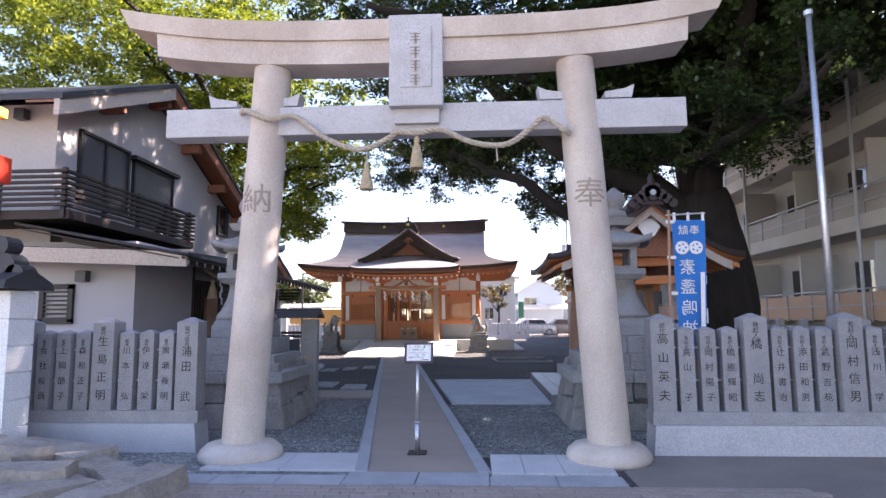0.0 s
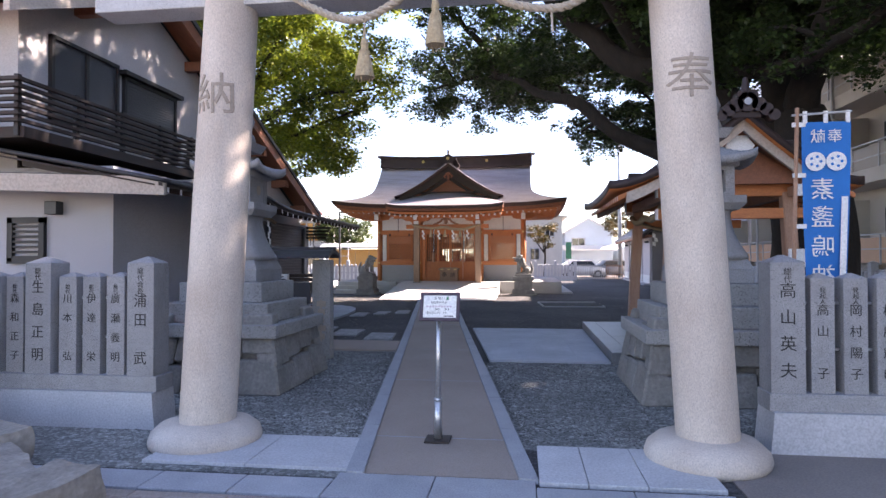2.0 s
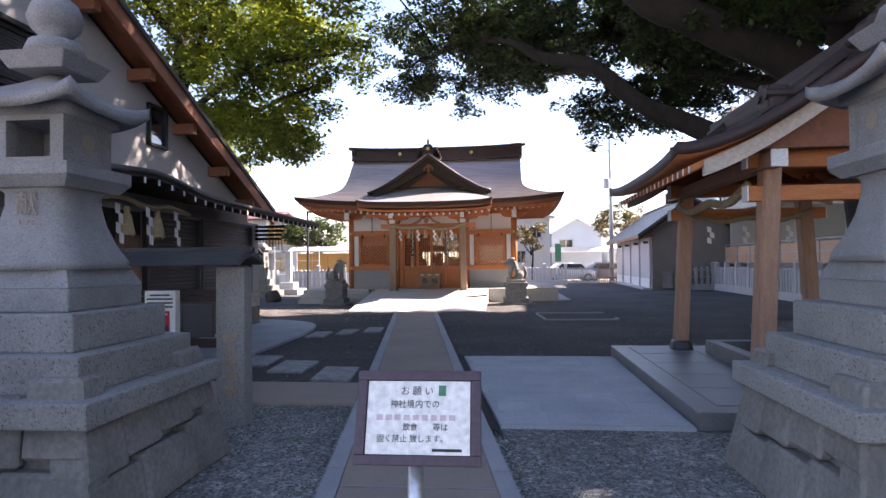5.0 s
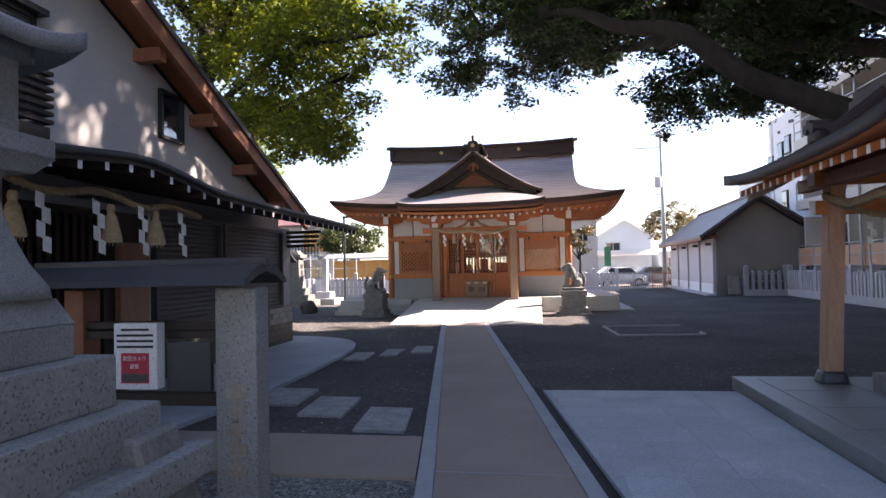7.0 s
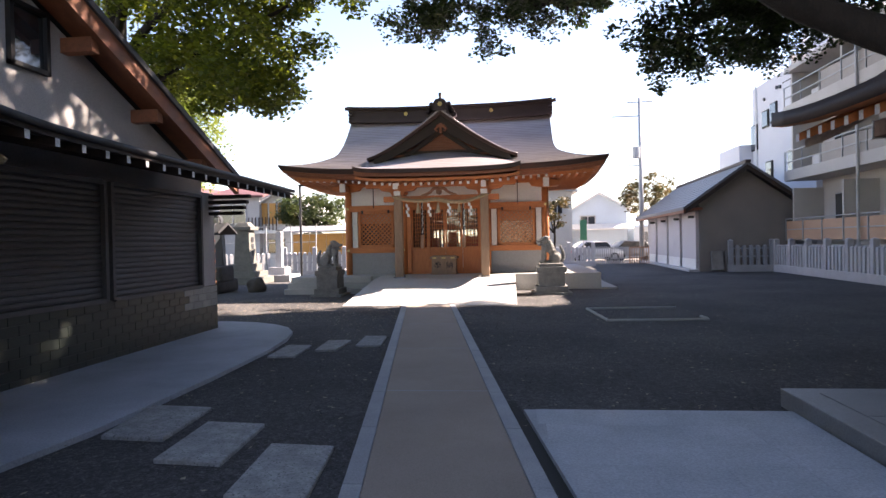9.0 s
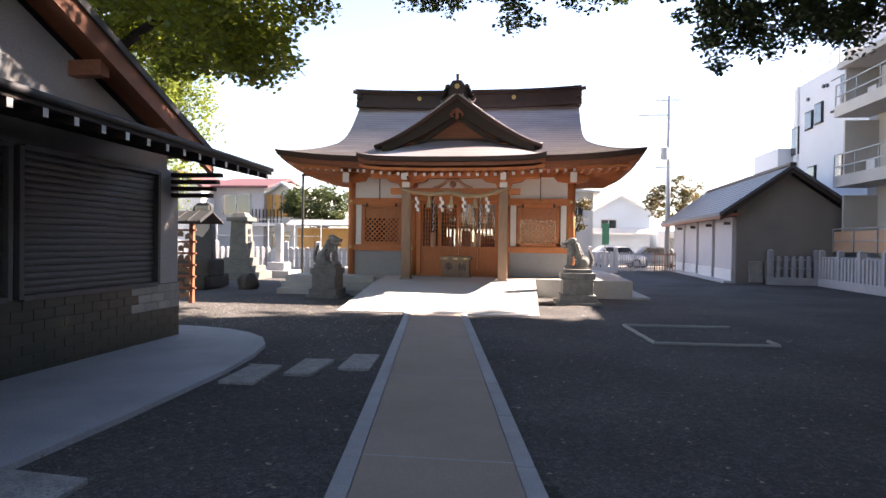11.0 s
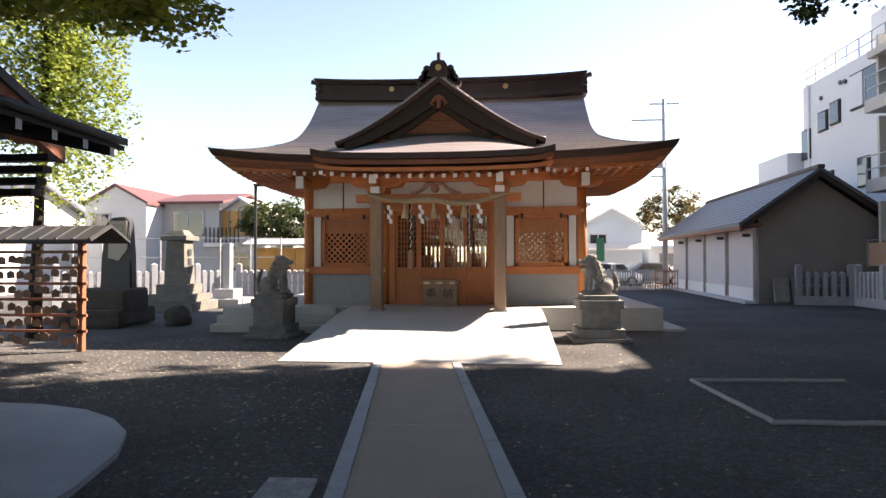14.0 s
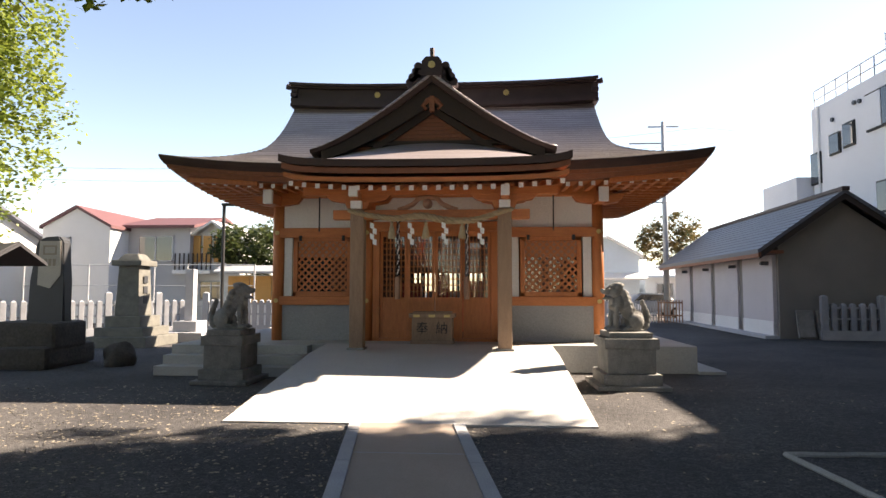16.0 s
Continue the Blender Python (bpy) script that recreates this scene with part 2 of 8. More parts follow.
add_courses(M_roof, 0.075)
M_roof_edge = mat("dark_copper_edge", (0.075, 0.04, 0.034), (0.045, 0.026, 0.024), 2, 0.5, metal=0.2, bump=0.08, fine=40)
M_roof_dark = mat("ridge_copper", (0.07, 0.048, 0.05), (0.045, 0.03, 0.032), 3, 0.45, metal=0.3, bump=0.08)
M_temiz_roof = mat("brown_copper_roof", (0.06, 0.037, 0.034), (0.034, 0.021, 0.02), 1.5, 0.5, metal=0.15, bump=0.1, rough2=0.65)
M_tile = mat("dark_roof_tile", (0.04, 0.04, 0.045), (0.022, 0.022, 0.026), 3, 0.5, bump=0.1, fine=40)
M_shed_roof = mat("blue_grey_metal_roof", (0.14, 0.15, 0.18), (0.10, 0.105, 0.13), 2, 0.4, metal=0.3, bump=0.05)
M_plaster = mat("white_plaster", (0.80, 0.79, 0.76), (0.74, 0.73, 0.70), 1.5, 0.85, bump=0.04)
M_grey_wall = mat("grey_plaster_base", (0.33, 0.335, 0.335), (0.28, 0.285, 0.285), 1.2, 0.85, bump=0.06)
M_bwall = mat("pale_grey_render", (0.49, 0.475, 0.465), (0.42, 0.405, 0.395), 0.9, 0.9, bump=0.1, fine=90)
M_bwall_low = mat("lilac_grey_render", (0.50, 0.49, 0.51), (0.45, 0.44, 0.46), 0.9, 0.9, bump=0.08, fine=90)
M_shutter = mat("grey_steel_shutter", (0.13, 0.13, 0.132), (0.10, 0.10, 0.103), 3, 0.55, metal=0.3, bump=0.04)
M_dark_tile = mat("dark_green_wall_tile", (0.03, 0.042, 0.033), (0.018, 0.024, 0.02), 2, 0.4, bump=0.1, vary=0.25)
M_stone_tile = mat("grey_wall_stone", (0.46, 0.44, 0.39), (0.32, 0.30, 0.265), 4, 0.8, bump=0.3, vary=0.25)
M_black = mat("black_metal", (0.025, 0.024, 0.025), (0.018, 0.018, 0.018), 4, 0.45, metal=0.2, bump=0.03)
M_darkpanel = mat("dark_grey_panel", (0.05, 0.055, 0.065), (0.035, 0.038, 0.045), 2, 0.35, bump=0.03)
M_steel = mat("galvanised_steel", (0.62, 0.63, 0.65), (0.5, 0.51, 0.53), 5, 0.3, metal=0.85, bump=0.03)
M_steel_dull = mat("painted_steel", (0.48, 0.49, 0.50), (0.4, 0.41, 0.42), 5, 0.5, metal=0.3, bump=0.03)
M_white = mat("white_paint", (0.80, 0.80, 0.79), (0.74, 0.74, 0.73), 4, 0.6, bump=0.02)
M_paper = mat("white_paper", (0.82, 0.82, 0.80), (0.78, 0.78, 0.76), 6, 0.8, bump=0.02)
M_ink = mat("black_ink", (0.02, 0.02, 0.022), (0.015, 0.015, 0.016), 6, 0.6, bump=0)
M_carve = mat("carved_shadow_stone", (0.37, 0.31, 0.26), (0.29, 0.24, 0.20), 6, 0.9, bump=0.1)
M_rope = mat("rice_straw_rope", (0.45, 0.35, 0.22), (0.30, 0.22, 0.13), 14, 0.9, bump=0.5, fine=60)
M_rope_pale = mat("pale_hemp_rope", (0.52, 0.45, 0.36), (0.38, 0.32, 0.25), 14, 0.9, bump=0.5, fine=60)
M_gold = mat("brass_fitting", (0.75, 0.58, 0.25), (0.6, 0.45, 0.2), 8, 0.35, metal=0.8, bump=0.02)
M_blue = mat("blue_banner_cloth", (0.012, 0.19, 0.56), (0.008, 0.15, 0.47), 1.5, 0.75, bump=0.06, fine=200)
M_purple = mat("dark_plum_frame", (0.085, 0.055, 0.075), (0.06, 0.04, 0.055), 4, 0.5, bump=0.02)
M_red = mat("vermilion_paint", (0.78, 0.05, 0.015), (0.68, 0.04, 0.012), 4, 0.4, bump=0.02)
M_yellow = mat("yellow_paint", (0.80, 0.52, 0.03), (0.72, 0.46, 0.03), 4, 0.45, bump=0.02)
M_pink = mat("faded_pink_print", (0.62, 0.5, 0.54), (0.55, 0.45, 0.5), 6, 0.6, bump=0)
M_red_print = mat("red_print", (0.55, 0.03, 0.06), (0.5, 0.03, 0.05), 6, 0.6, bump=0)
M_green_print = mat("green_print", (0.06, 0.25, 0.14), (0.05, 0.2, 0.11), 6, 0.6, bump=0)
M_bark = mat("camphor_bark", (0.032, 0.024, 0.019), (0.013, 0.010, 0.008), 3, 0.95, bump=1.0, fine=22, stretch=(2, 2, 0.6))
M_shed_wall = mat("dark_grey_render", (0.25, 0.232, 0.213), (0.205, 0.19, 0.178), 1, 0.9, bump=0.12, fine=110)
M_shed_front = mat("pale_lilac_panel", (0.60, 0.57, 0.59), (0.53, 0.50, 0.52), 1, 0.7, bump=0.05)
M_apt = mat("apartment_concrete", (0.62, 0.60, 0.56), (0.50, 0.48, 0.445), 0.6, 0.9, bump=0.1)
M_apt_white = mat("white_tower_render", (0.78, 0.79, 0.82), (0.72, 0.73, 0.76), 0.5, 0.85, bump=0.05)
M_apt_dark = mat("balcony_infill_panel", (0.42, 0.385, 0.34), (0.35, 0.32, 0.285), 1, 0.6, bump=0.05)
M_apt_orange = mat("tan_balcony_panel", (0.62, 0.40, 0.27), (0.52, 0.33, 0.22), 1, 0.7, bump=0.05)
M_house = mat("white_house_render", (0.70, 0.70, 0.69), (0.62, 0.62, 0.61), 0.7, 0.9, bump=0.06)
M_house_grey = mat("grey_house_siding", (0.45, 0.46, 0.47), (0.38, 0.39, 0.40), 0.8, 0.8, bump=0.06)
M_house_blue = mat("pale_blue_siding", (0.50, 0.60, 0.70), (0.45, 0.54, 0.63), 0.8, 0.8, bump=0.05)
M_red_roof = mat("dull_red_roof", (0.15, 0.06, 0.06), (0.115, 0.048, 0.048), 1.5, 0.55, bump=0.08)
M_wood_fence = mat("orange_board_fence", (0.62, 0.33, 0.10), (0.52, 0.26, 0.07), 2, 0.65, bump=0.08)
M_stele = mat("black_slate", (0.03, 0.033, 0.038), (0.02, 0.022, 0.026), 3, 0.5, bump=0.2)
M_stele_lit = mat("sunlit_pale_stone_face", (0.50, 0.46, 0.41), (0.40, 0.37, 0.33), 3, 0.8, bump=0.15)
M_rock = mat("brown_garden_rock", (0.42, 0.37, 0.315), (0.23, 0.20, 0.17), 2.5, 0.9, bump=0.6, fine=25)
# darkened copy of M_rock: shade on the monument's rocks put into the colour
M_rock_shade = mat("shade_dark_rock", (0.085, 0.075, 0.064), (0.04, 0.035, 0.03), 2.5, 0.9, bump=0.7, fine=20)
M_lichen = mat("lichened_stone", (0.18, 0.176, 0.155), (0.10, 0.10, 0.088), 4, 0.9, bump=0.4, fine=40)
M_chalk = mat("pale_ground_rope", (0.42, 0.42, 0.40), (0.33, 0.33, 0.31), 8, 0.9, bump=0.2)
M_glass = glass_mat("window_glass")
M_car = mat("white_car_paint", (0.75, 0.75, 0.76), (0.7, 0.7, 0.71), 3, 0.25, bump=0, coat=0.6)
M_car2 = mat("silver_car_paint", (0.40, 0.42, 0.45), (0.36, 0.38, 0.41), 3, 0.25, bump=0, coat=0.6)
M_rubber = mat("black_rubber", (0.02, 0.02, 0.02), (0.015, 0.015, 0.015), 8, 0.8, bump=0.05)
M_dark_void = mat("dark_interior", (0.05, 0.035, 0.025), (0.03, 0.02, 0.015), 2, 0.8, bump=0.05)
M_straw = mat("straw_tassel", (0.50, 0.40, 0.26), (0.36, 0.28, 0.17), 20, 0.9, bump=0.4, fine=50)
M_ema = mat("pale_wooden_plaque", (0.25, 0.145, 0.09), (0.13, 0.075, 0.048), 6, 0.7, bump=0.08, vary=0.6)
M_leaf = leaf_mat("camphor_leaf", (0.014, 0.031, 0.010), (0.052, 0.09, 0.022), 0.32)
M_gink = leaf_mat("yellow_green_leaf", (0.045, 0.085, 0.012), (0.24, 0.275, 0.025), 0.48)
M_shrub = leaf_mat("shrub_leaf", (0.02, 0.045, 0.015), (0.09, 0.11, 0.03), 0.35)
M_autumn = leaf_mat("autumn_leaf", (0.025, 0.045, 0.015), (0.17, 0.11, 0.03), 0.3)
M_willow = leaf_mat("pale_yellow_leaf", (0.11, 0.17, 0.028), (0.30, 0.35, 0.07), 0.5)


# ---- mesh helpers ----
def part(name, bm, material, parent=None, label="", smooth=False):
    me = bpy.data.meshes.new(name)
    bmesh.ops.recalc_face_normals(bm, faces=bm.faces)
    if smooth:
        for f in bm.faces:
            f.smooth = True
    bm.to_mesh(me)
    bm.free()
    for m in (material if isinstance(material, (list, tuple)) else [material]):
        me.materials.append(m)
    ob = new(name, me)
    if parent is not None:
        ob.parent = parent
        if parent.type == "EMPTY":
            ob.matrix_parent_inverse = parent.matrix_basis.inverted()
    if label:
        tagged(ob, label)
    return ob


def thing(name, loc, label, category, group="", kind=""):
    e = new(name)
    e.empty_display_size = 0.2
    e.location = loc
    return tagged(e, label, category, group, kind)


def solo(name, bm, material, label, category, group="", kind="", smooth=False):
    return tagged(part(name, bm, material, None, "", smooth), label, category, group, kind)


def B():
    return bmesh.new()


def bx(bm, x0, x1, y0, y1, z0, z1, bev=0.0, top=(1.0, 1.0), m=None, mi=0):
    """A box, its top scaled by top, its edges bevelled."""
    cx, cy = (x0 + x1) / 2, (y0 + y1) / 2
    vs = []
    for z, sx, sy in ((z0, 1, 1), (z1, top[0], top[1])):
        for x, y in ((x0, y0), (x1, y0), (x1, y1), (x0, y1)):
            v = Vector((cx + (x - cx) * sx, cy + (y - cy) * sy, z))
            vs.append(bm.verts.new(m @ v if m else v))
    fs = [bm.faces.new([vs[i] for i in q]) for q in ((3, 2, 1, 0), (4, 5, 6, 7), (0, 1, 5, 4), (1, 2, 6, 5), (2, 3, 7, 6), (3, 0, 4, 7))]
    for f in fs:
        f.material_index = mi
    if bev:
        es = list({e for f in fs for e in f.edges})
        bmesh.ops.bevel(bm, geom=es, offset=bev, segments=2, affect="EDGES", profile=0.6, material=-1)
    return fs


def prism(bm, pts, axis, a, b, mi=0):
    """Extrude a polygon along an axis. pts are in the other two axes' order."""
    def put(p, q):
        return {"x": (q, p[0], p[1]), "y": (p[0], q, p[1]), "z": (p[0], p[1], q)}[axis]
    lo = [bm.verts.new(put(p, a)) for p in pts]
    hi = [bm.verts.new(put(p, b)) for p in pts]
    fs = [bm.faces.new(lo[::-1]), bm.faces.new(hi)]
    n = len(pts)
    for i in range(n):
        fs.append(bm.faces.new((lo[i], lo[(i + 1) % n], hi[(i + 1) % n], hi[i])))
    for f in fs:
        f.material_index = mi
    return fs


def tube(bm, pts, radii, seg=10, cap=True, mi=0):
    pts = [Vector(p) for p in pts]
    if not isinstance(radii, (list, tuple)):
        radii = [radii] * len(pts)
    rings = []
    ref = Vector((0.13, 0.31, 1)).normalized()
    for i, p in enumerate(pts):
        d = (pts[min(i + 1, len(pts) - 1)] - pts[max(i - 1, 0)]).normalized()
        u = d.cross(ref)
        if u.length < 0.05:
            u = d.cross(Vector((1, 0, 0)))
        u.normalize()
        w = d.cross(u).normalized()
        rings.append([bm.verts.new(p + (u * math.cos(2 * math.pi * k / seg) + w * math.sin(2 * math.pi * k / seg)) * radii[i]) for k in range(seg)])
    for a, b in zip(rings, rings[1:]):
        for k in range(seg):
            f = bm.faces.new((a[k], a[(k + 1) % seg], b[(k + 1) % seg], b[k]))
            f.material_index = mi
    if cap:
        for r in (rings[0][::-1], rings[-1]):
            bm.faces.new(r).material_index = mi


def lathe(bm, prof, cx, cy, seg=24, rot=0.0, power=2.0):
    """Turn a profile of (radius, height); a higher power squares the plan, seg 4 or 6 gives flat sides."""
    rings = []
    for r, z in prof:
        ring = []
        for k in range(seg):
            a = 2 * math.pi * k / seg + rot
            c, s = math.cos(a), math.sin(a)
            q = (abs(c) ** power + abs(s) ** power) ** (-1 / power)
            ring.append(bm.verts.new((cx + r * c * q, cy + r * s * q, z)))
        rings.append(ring)
    for a, b in zip(rings, rings[1:]):
        for k in range(seg):
            bm.faces.new((a[k], a[(k + 1) % seg], b[(k + 1) % seg], b[k]))
    bm.faces.new(rings[0][::-1])
    bm.faces.new(rings[-1])


def sheet(bm, fn, nu, nv, thick=0.0, mi=0, edge_mi=None):
    """A surface fn(u, v), u and v in 0..1, with a thickness downwards."""
    g = [[bm.verts.new(fn(i / nu, j / nv)) for j in range(nv + 1)] for i in range(nu + 1)]
    for i in range(nu):
        for j in range(nv):
            bm.faces.new((g[i][j], g[i + 1][j], g[i + 1][j + 1], g[i][j + 1])).material_index = mi
    if thick:
        em = mi if edge_mi is None else edge_mi
        h = [[bm.verts.new(v.co - Vector((0, 0, thick))) for v in row] for row in g]
        for i in range(nu):
            for j in range(nv):
                bm.faces.new((h[i][j], h[i][j + 1], h[i + 1][j + 1], h[i + 1][j])).material_index = em
        for i in range(nu):
            bm.faces.new((g[i][0], h[i][0], h[i + 1][0], g[i + 1][0])).material_index = em
            bm.faces.new((g[i][nv], g[i + 1][nv], h[i + 1][nv], h[i][nv])).material_index = em
        for j in range(nv):
            bm.faces.new((g[0][j], g[0][j + 1], h[0][j + 1], h[0][j])).material_index = em
            bm.faces.new((g[nu][j], h[nu][j], h[nu][j + 1], g[nu][j + 1])).material_index = em


def rough_up(bm, amount, scale=2.0):
    """Push the points about by noise, for hewn stone."""
    for v in bm.verts:
        v.co += noise.noise_vector(v.co * scale) * amount


def text_bm(body, size, m, depth=0.002):
    """Letters as a bmesh, centred on m, reading along its x, up its y."""
    c = bpy.data.curves.new("letters", "FONT")
    c.body, c.size, c.align_x, c.align_y, c.extrude, c.resolution_u = body, size, "CENTER", "CENTER", depth, 2
    ob = bpy.data.objects.new("letters", c)
    scene.collection.objects.link(ob)
    bpy.context.view_layer.update()
    me = bpy.data.meshes.new_from_object(ob.evaluated_get(bpy.context.evaluated_depsgraph_get()))
    bpy.data.objects.remove(ob)
    bpy.data.curves.remove(c)
    bm = bmesh.new()
    bm.from_mesh(me)
    bpy.data.meshes.remove(me)
    bm.transform(m)
    return bm


def column_text(chars, x, y, z, size, step, rot=90, gap=None):
    """Characters one under another on an upright face that looks along -y."""
    bm = bmesh.new()
    zz = z
    for ch in chars:
        if ch != " ":
            t = text_bm(ch, size, pose(x, y, zz, 90, 0, 0))
            tmp = bpy.data.meshes.new("t")
            t.to_mesh(tmp)
            t.free()
            bm.from_mesh(tmp)
            bpy.data.meshes.remove(tmp)
        zz -= step
    return bm


# ---- ground and paving ----
def path_x(y, off):
    return 0.085 - 0.1425 * (y + 0.6) + off


bm = B()
bx(bm, -400, 400, -60, 700, -0.3, 0.0)
solo("ground", bm, M_gravel, "dark grey fine gravel yard of the shrine", "ground", kind="structure")

bm = B()
prism(bm, [(-9.0, -0.66), (-0.56, -0.66), (path_x(4.94, -0.64), 4.94), (-9.0, 4.94)], "z", -0.01, 0.006)
prism(bm, [(0.55, 0.1), (9.0, 0.1), (9.0, 4.13), (path_x(4.13, 0.64), 4.13)], "z", -0.01, 0.006)
solo("gravel_bed", bm, M_bed, "lighter grey loose gravel behind the gate", "gravel", kind="structure")

bm = B()
bx(bm, -40, 40, -30, -1.06, 0.0, 0.012)
bx(bm, 2.0, 40, -1.06, 0.25, 0.0, 0.012)
pavement = solo("pavement", bm, M_asphalt, "brown brick-paved street in front of the gate", "pavement", kind="structure")

bm = B()
n = 36
vs = [[bm.verts.new((path_x(y, o), y, 0.022)) for o in (-0.52, 0.52)] for y in [-0.6 + 18.1 * i / n for i in range(n + 1)]]
for a, b in zip(vs, vs[1:]):
    bm.faces.new((a[0], a[1], b[1], b[0]))
r = bmesh.ops.extrude_face_region(bm, geom=bm.faces[:])
for v in [g for g in r["geom"] if isinstance(g, bmesh.types.BMVert)]:
    v.co.z = -0.02
path_ob = solo("road_path", bm, M_path, "long brown concrete footpath leading to the shrine", "path", kind="structure")
# joints across the path
for i, y in enumerate((0.25, 2.6, 5.1, 8.9, 11.4, 14.0, 16.2)):
    bm = B()
    vs = [bm.verts.new((path_x(yy, o), yy, 0.0255)) for o, yy in ((-0.515, y), (0.515, y), (0.515, y + 0.018), (-0.515, y + 0.018))]
    bm.faces.new(vs)
    part("joint", bm, M_border, path_ob)

# street slabs each side of the path under the gate
slab_set = thing("street_slabs", (0, -0.3, 0), "row of pale granite slabs under the gate", "paving", kind="structure")
for x0, x1 in ((-2.1, -1.32), (-1.315, -0.56)):
    bm = B()
    bx(bm, x0, x1, -0.55, 0.18, -0.05, 0.03, 0.006)
    part("slab", bm, M_slab_near, slab_set)
for x0, x1 in ((0.74, 1.05), (1.055, 1.42), (1.425, 1.9)):
    bm = B()
    bx(bm, x0, x1, -0.66, 0.14, -0.05, 0.03, 0.006)
    part("slab", bm, M_slab_near, slab_set)
kerb_set = thing("kerb", (0, -0.8, 0), "low grey granite kerb along the street", "kerb", kind="structure")
x = -3.6
while x < 1.9:
    L = 0.6 if x < -0.6 or x > 0.7 else 0.66
    bm = B()
    bx(bm, x, x + L - 0.006, -1.05, -0.62 if -0.7 < x < 0.7 else -0.74, -0.05, 0.026, 0.008)
    part("kerb_stone", bm, M_border, kerb_set)
    x += L

# pale slab by the basin pavilion
bm = B()
pts = [(path_x(4.15, 0.76), 4.15), (1.85, 4.12), (1.85, 8.22), (path_x(8.2, 0.76), 8.2)]
prism(bm, pts, "z", -0.02, 0.035)
slab_ob = solo("concrete_slab", bm, M_slab, "pale blue-grey paved slab beside the path", "paving", kind="structure")
for j in range(9):
    y0, y1 = 4.2 + j * 0.445, 4.2 + j * 0.445 + 0.441
    xa, xb = path_x(y0, 0.80), 1.83
    for i in range(4):
        bm = B()
        w = (xb - xa) / 4
        bx(bm, xa + i * w + 0.0015, xa + (i + 1) * w - 0.0015, y0, y1, 0.03, 0.0385)
        part("paver", bm, M_slab_tile, slab_ob)
bm = B()
vs = [bm.verts.new((path_x(y, o), y, 0.006)) for o, y in ((0.665, 3.9), (0.75, 3.9), (0.75, 8.6), (0.665, 8.6))]
bm.faces.new(vs)
solo("gutter", bm, M_rubber, "narrow dark drain channel beside the path", "gutter", kind="structure")

# concrete strip on the other side
bm = B()
prism(bm, [(-4.2, 4.95), (path_x(4.95, -0.66), 4.95), (path_x(6.05, -0.66), 6.05), (-4.2, 6.1)], "z", -0.02, 0.03)
solo("concrete_strip", bm, M_path, "pale brown concrete strip crossing to the building", "paving", kind="structure")

# apron of the building with a rounded corner
bm = B()
pts = [(-7.5, 5.2), (-4.3, 5.2), (-4.02, 7.4), (-4.0, 9.4), (-4.05, 11.2), (-4.16, 12.2), (-4.34, 12.95), (-4.62, 13.5), (-5.0, 13.9), (-5.5, 14.22), (-6.1, 14.4), (-7.5, 14.5)]
prism(bm, pts, "z", -0.02, 0.05)
bmesh.ops.translate(bm, verts=bm.verts, vec=(0.1, 0, 0))
solo("building_apron", bm, M_slab, "grey concrete apron with a rounded corner", "paving", kind="structure")

# stepping stones
for quad in (((-2.25, 6.25), (-1.73, 6.23), (-1.83, 7.17), (-2.33, 7.21)),
             ((-3.05, 6.83), (-2.53, 6.79), (-2.58, 7.7), (-3.11, 7.75)),
             ((-3.8, 7.33), (-3.25, 7.29), (-3.3, 8.2), (-3.93, 8.26)),
             ((-2.81, 11.66), (-2.43, 11.67), (-2.52, 12.55), (-2.87, 12.54)),
             ((-3.3, 11.25), (-3.0, 11.26), (-2.99, 12.12), (-3.36, 12.12)),
             ((-3.81, 10.77), (-3.43, 10.78), (-3.48, 11.68), (-3.85, 11.67))):
    bm = B()
    prism(bm, quad, "z", -0.03, 0.035)
    bmesh.ops.bevel(bm, geom=bm.edges[:], offset=0.008, segments=1, affect="EDGES")
    solo("stepping_stone", bm, M_step, "flat grey stepping stone set in the gravel", "stepping stone", "stepping stones")


# ---- gate ----
torii = thing("torii_gate", (0, 0, 0), "pale granite shrine gate with upswept lintel over the path", "gate")
for sx in (-1, 1):
    bm = B()
    lathe(bm, [(0.42, 0.0), (0.435, 0.05), (0.42, 0.11), (0.35, 0.17), (0.25, 0.19)], 1.955 if sx > 0 else -1.90, 0, 40)
    rough_up(bm, 0.008, 5)
    part("base_stone", bm, M_granite, torii, "round granite base", True)
    bm = B()
    n = 14
    rings = []
    for i in range(n + 1):
        f = i / n
        cx = sx * ((1.965 if sx > 0 else 1.885) - 0.235 * f)
        rr = 0.22 - 0.015 * f
        rings.append([bm.verts.new((cx + rr * math.cos(2 * math.pi * k / 40), rr * math.sin(2 * math.pi * k / 40), 0.17 + 4.15 * f)) for k in range(40)])
    for a, b in zip(rings, rings[1:]):
        for k in range(40):
            bm.faces.new((a[k], a[(k + 1) % 40], b[(k + 1) % 40], b[k]))
    part("pillar", bm, M_granite, torii, "round leaning granite pillar", True)
# tie beam in lengths, with wedges
bm = B()
bx(bm, -2.81, 2.88, -0.13, 0.13, 3.48, 3.80, 0.01)
part("tie_beam", bm, M_granite_blue, torii, "speckled granite tie beam")
for sx in (-1, 1):
    for o in (-1, 1):
        bm = B()
        xa = sx * 1.83 + o * 0.2
        xb = sx * 1.83 + o * 0.52
        prism(bm, [(xa, 3.825), (xb - o * 0.03, 3.825), (xb, 3.97), (xb - o * 0.1, 3.925), (xa, 3.89)], "y", -0.1, 0.1)
        part("wedge", bm, M_granite_blue, torii)
# lintel: lower course and top course, both rising to the ends


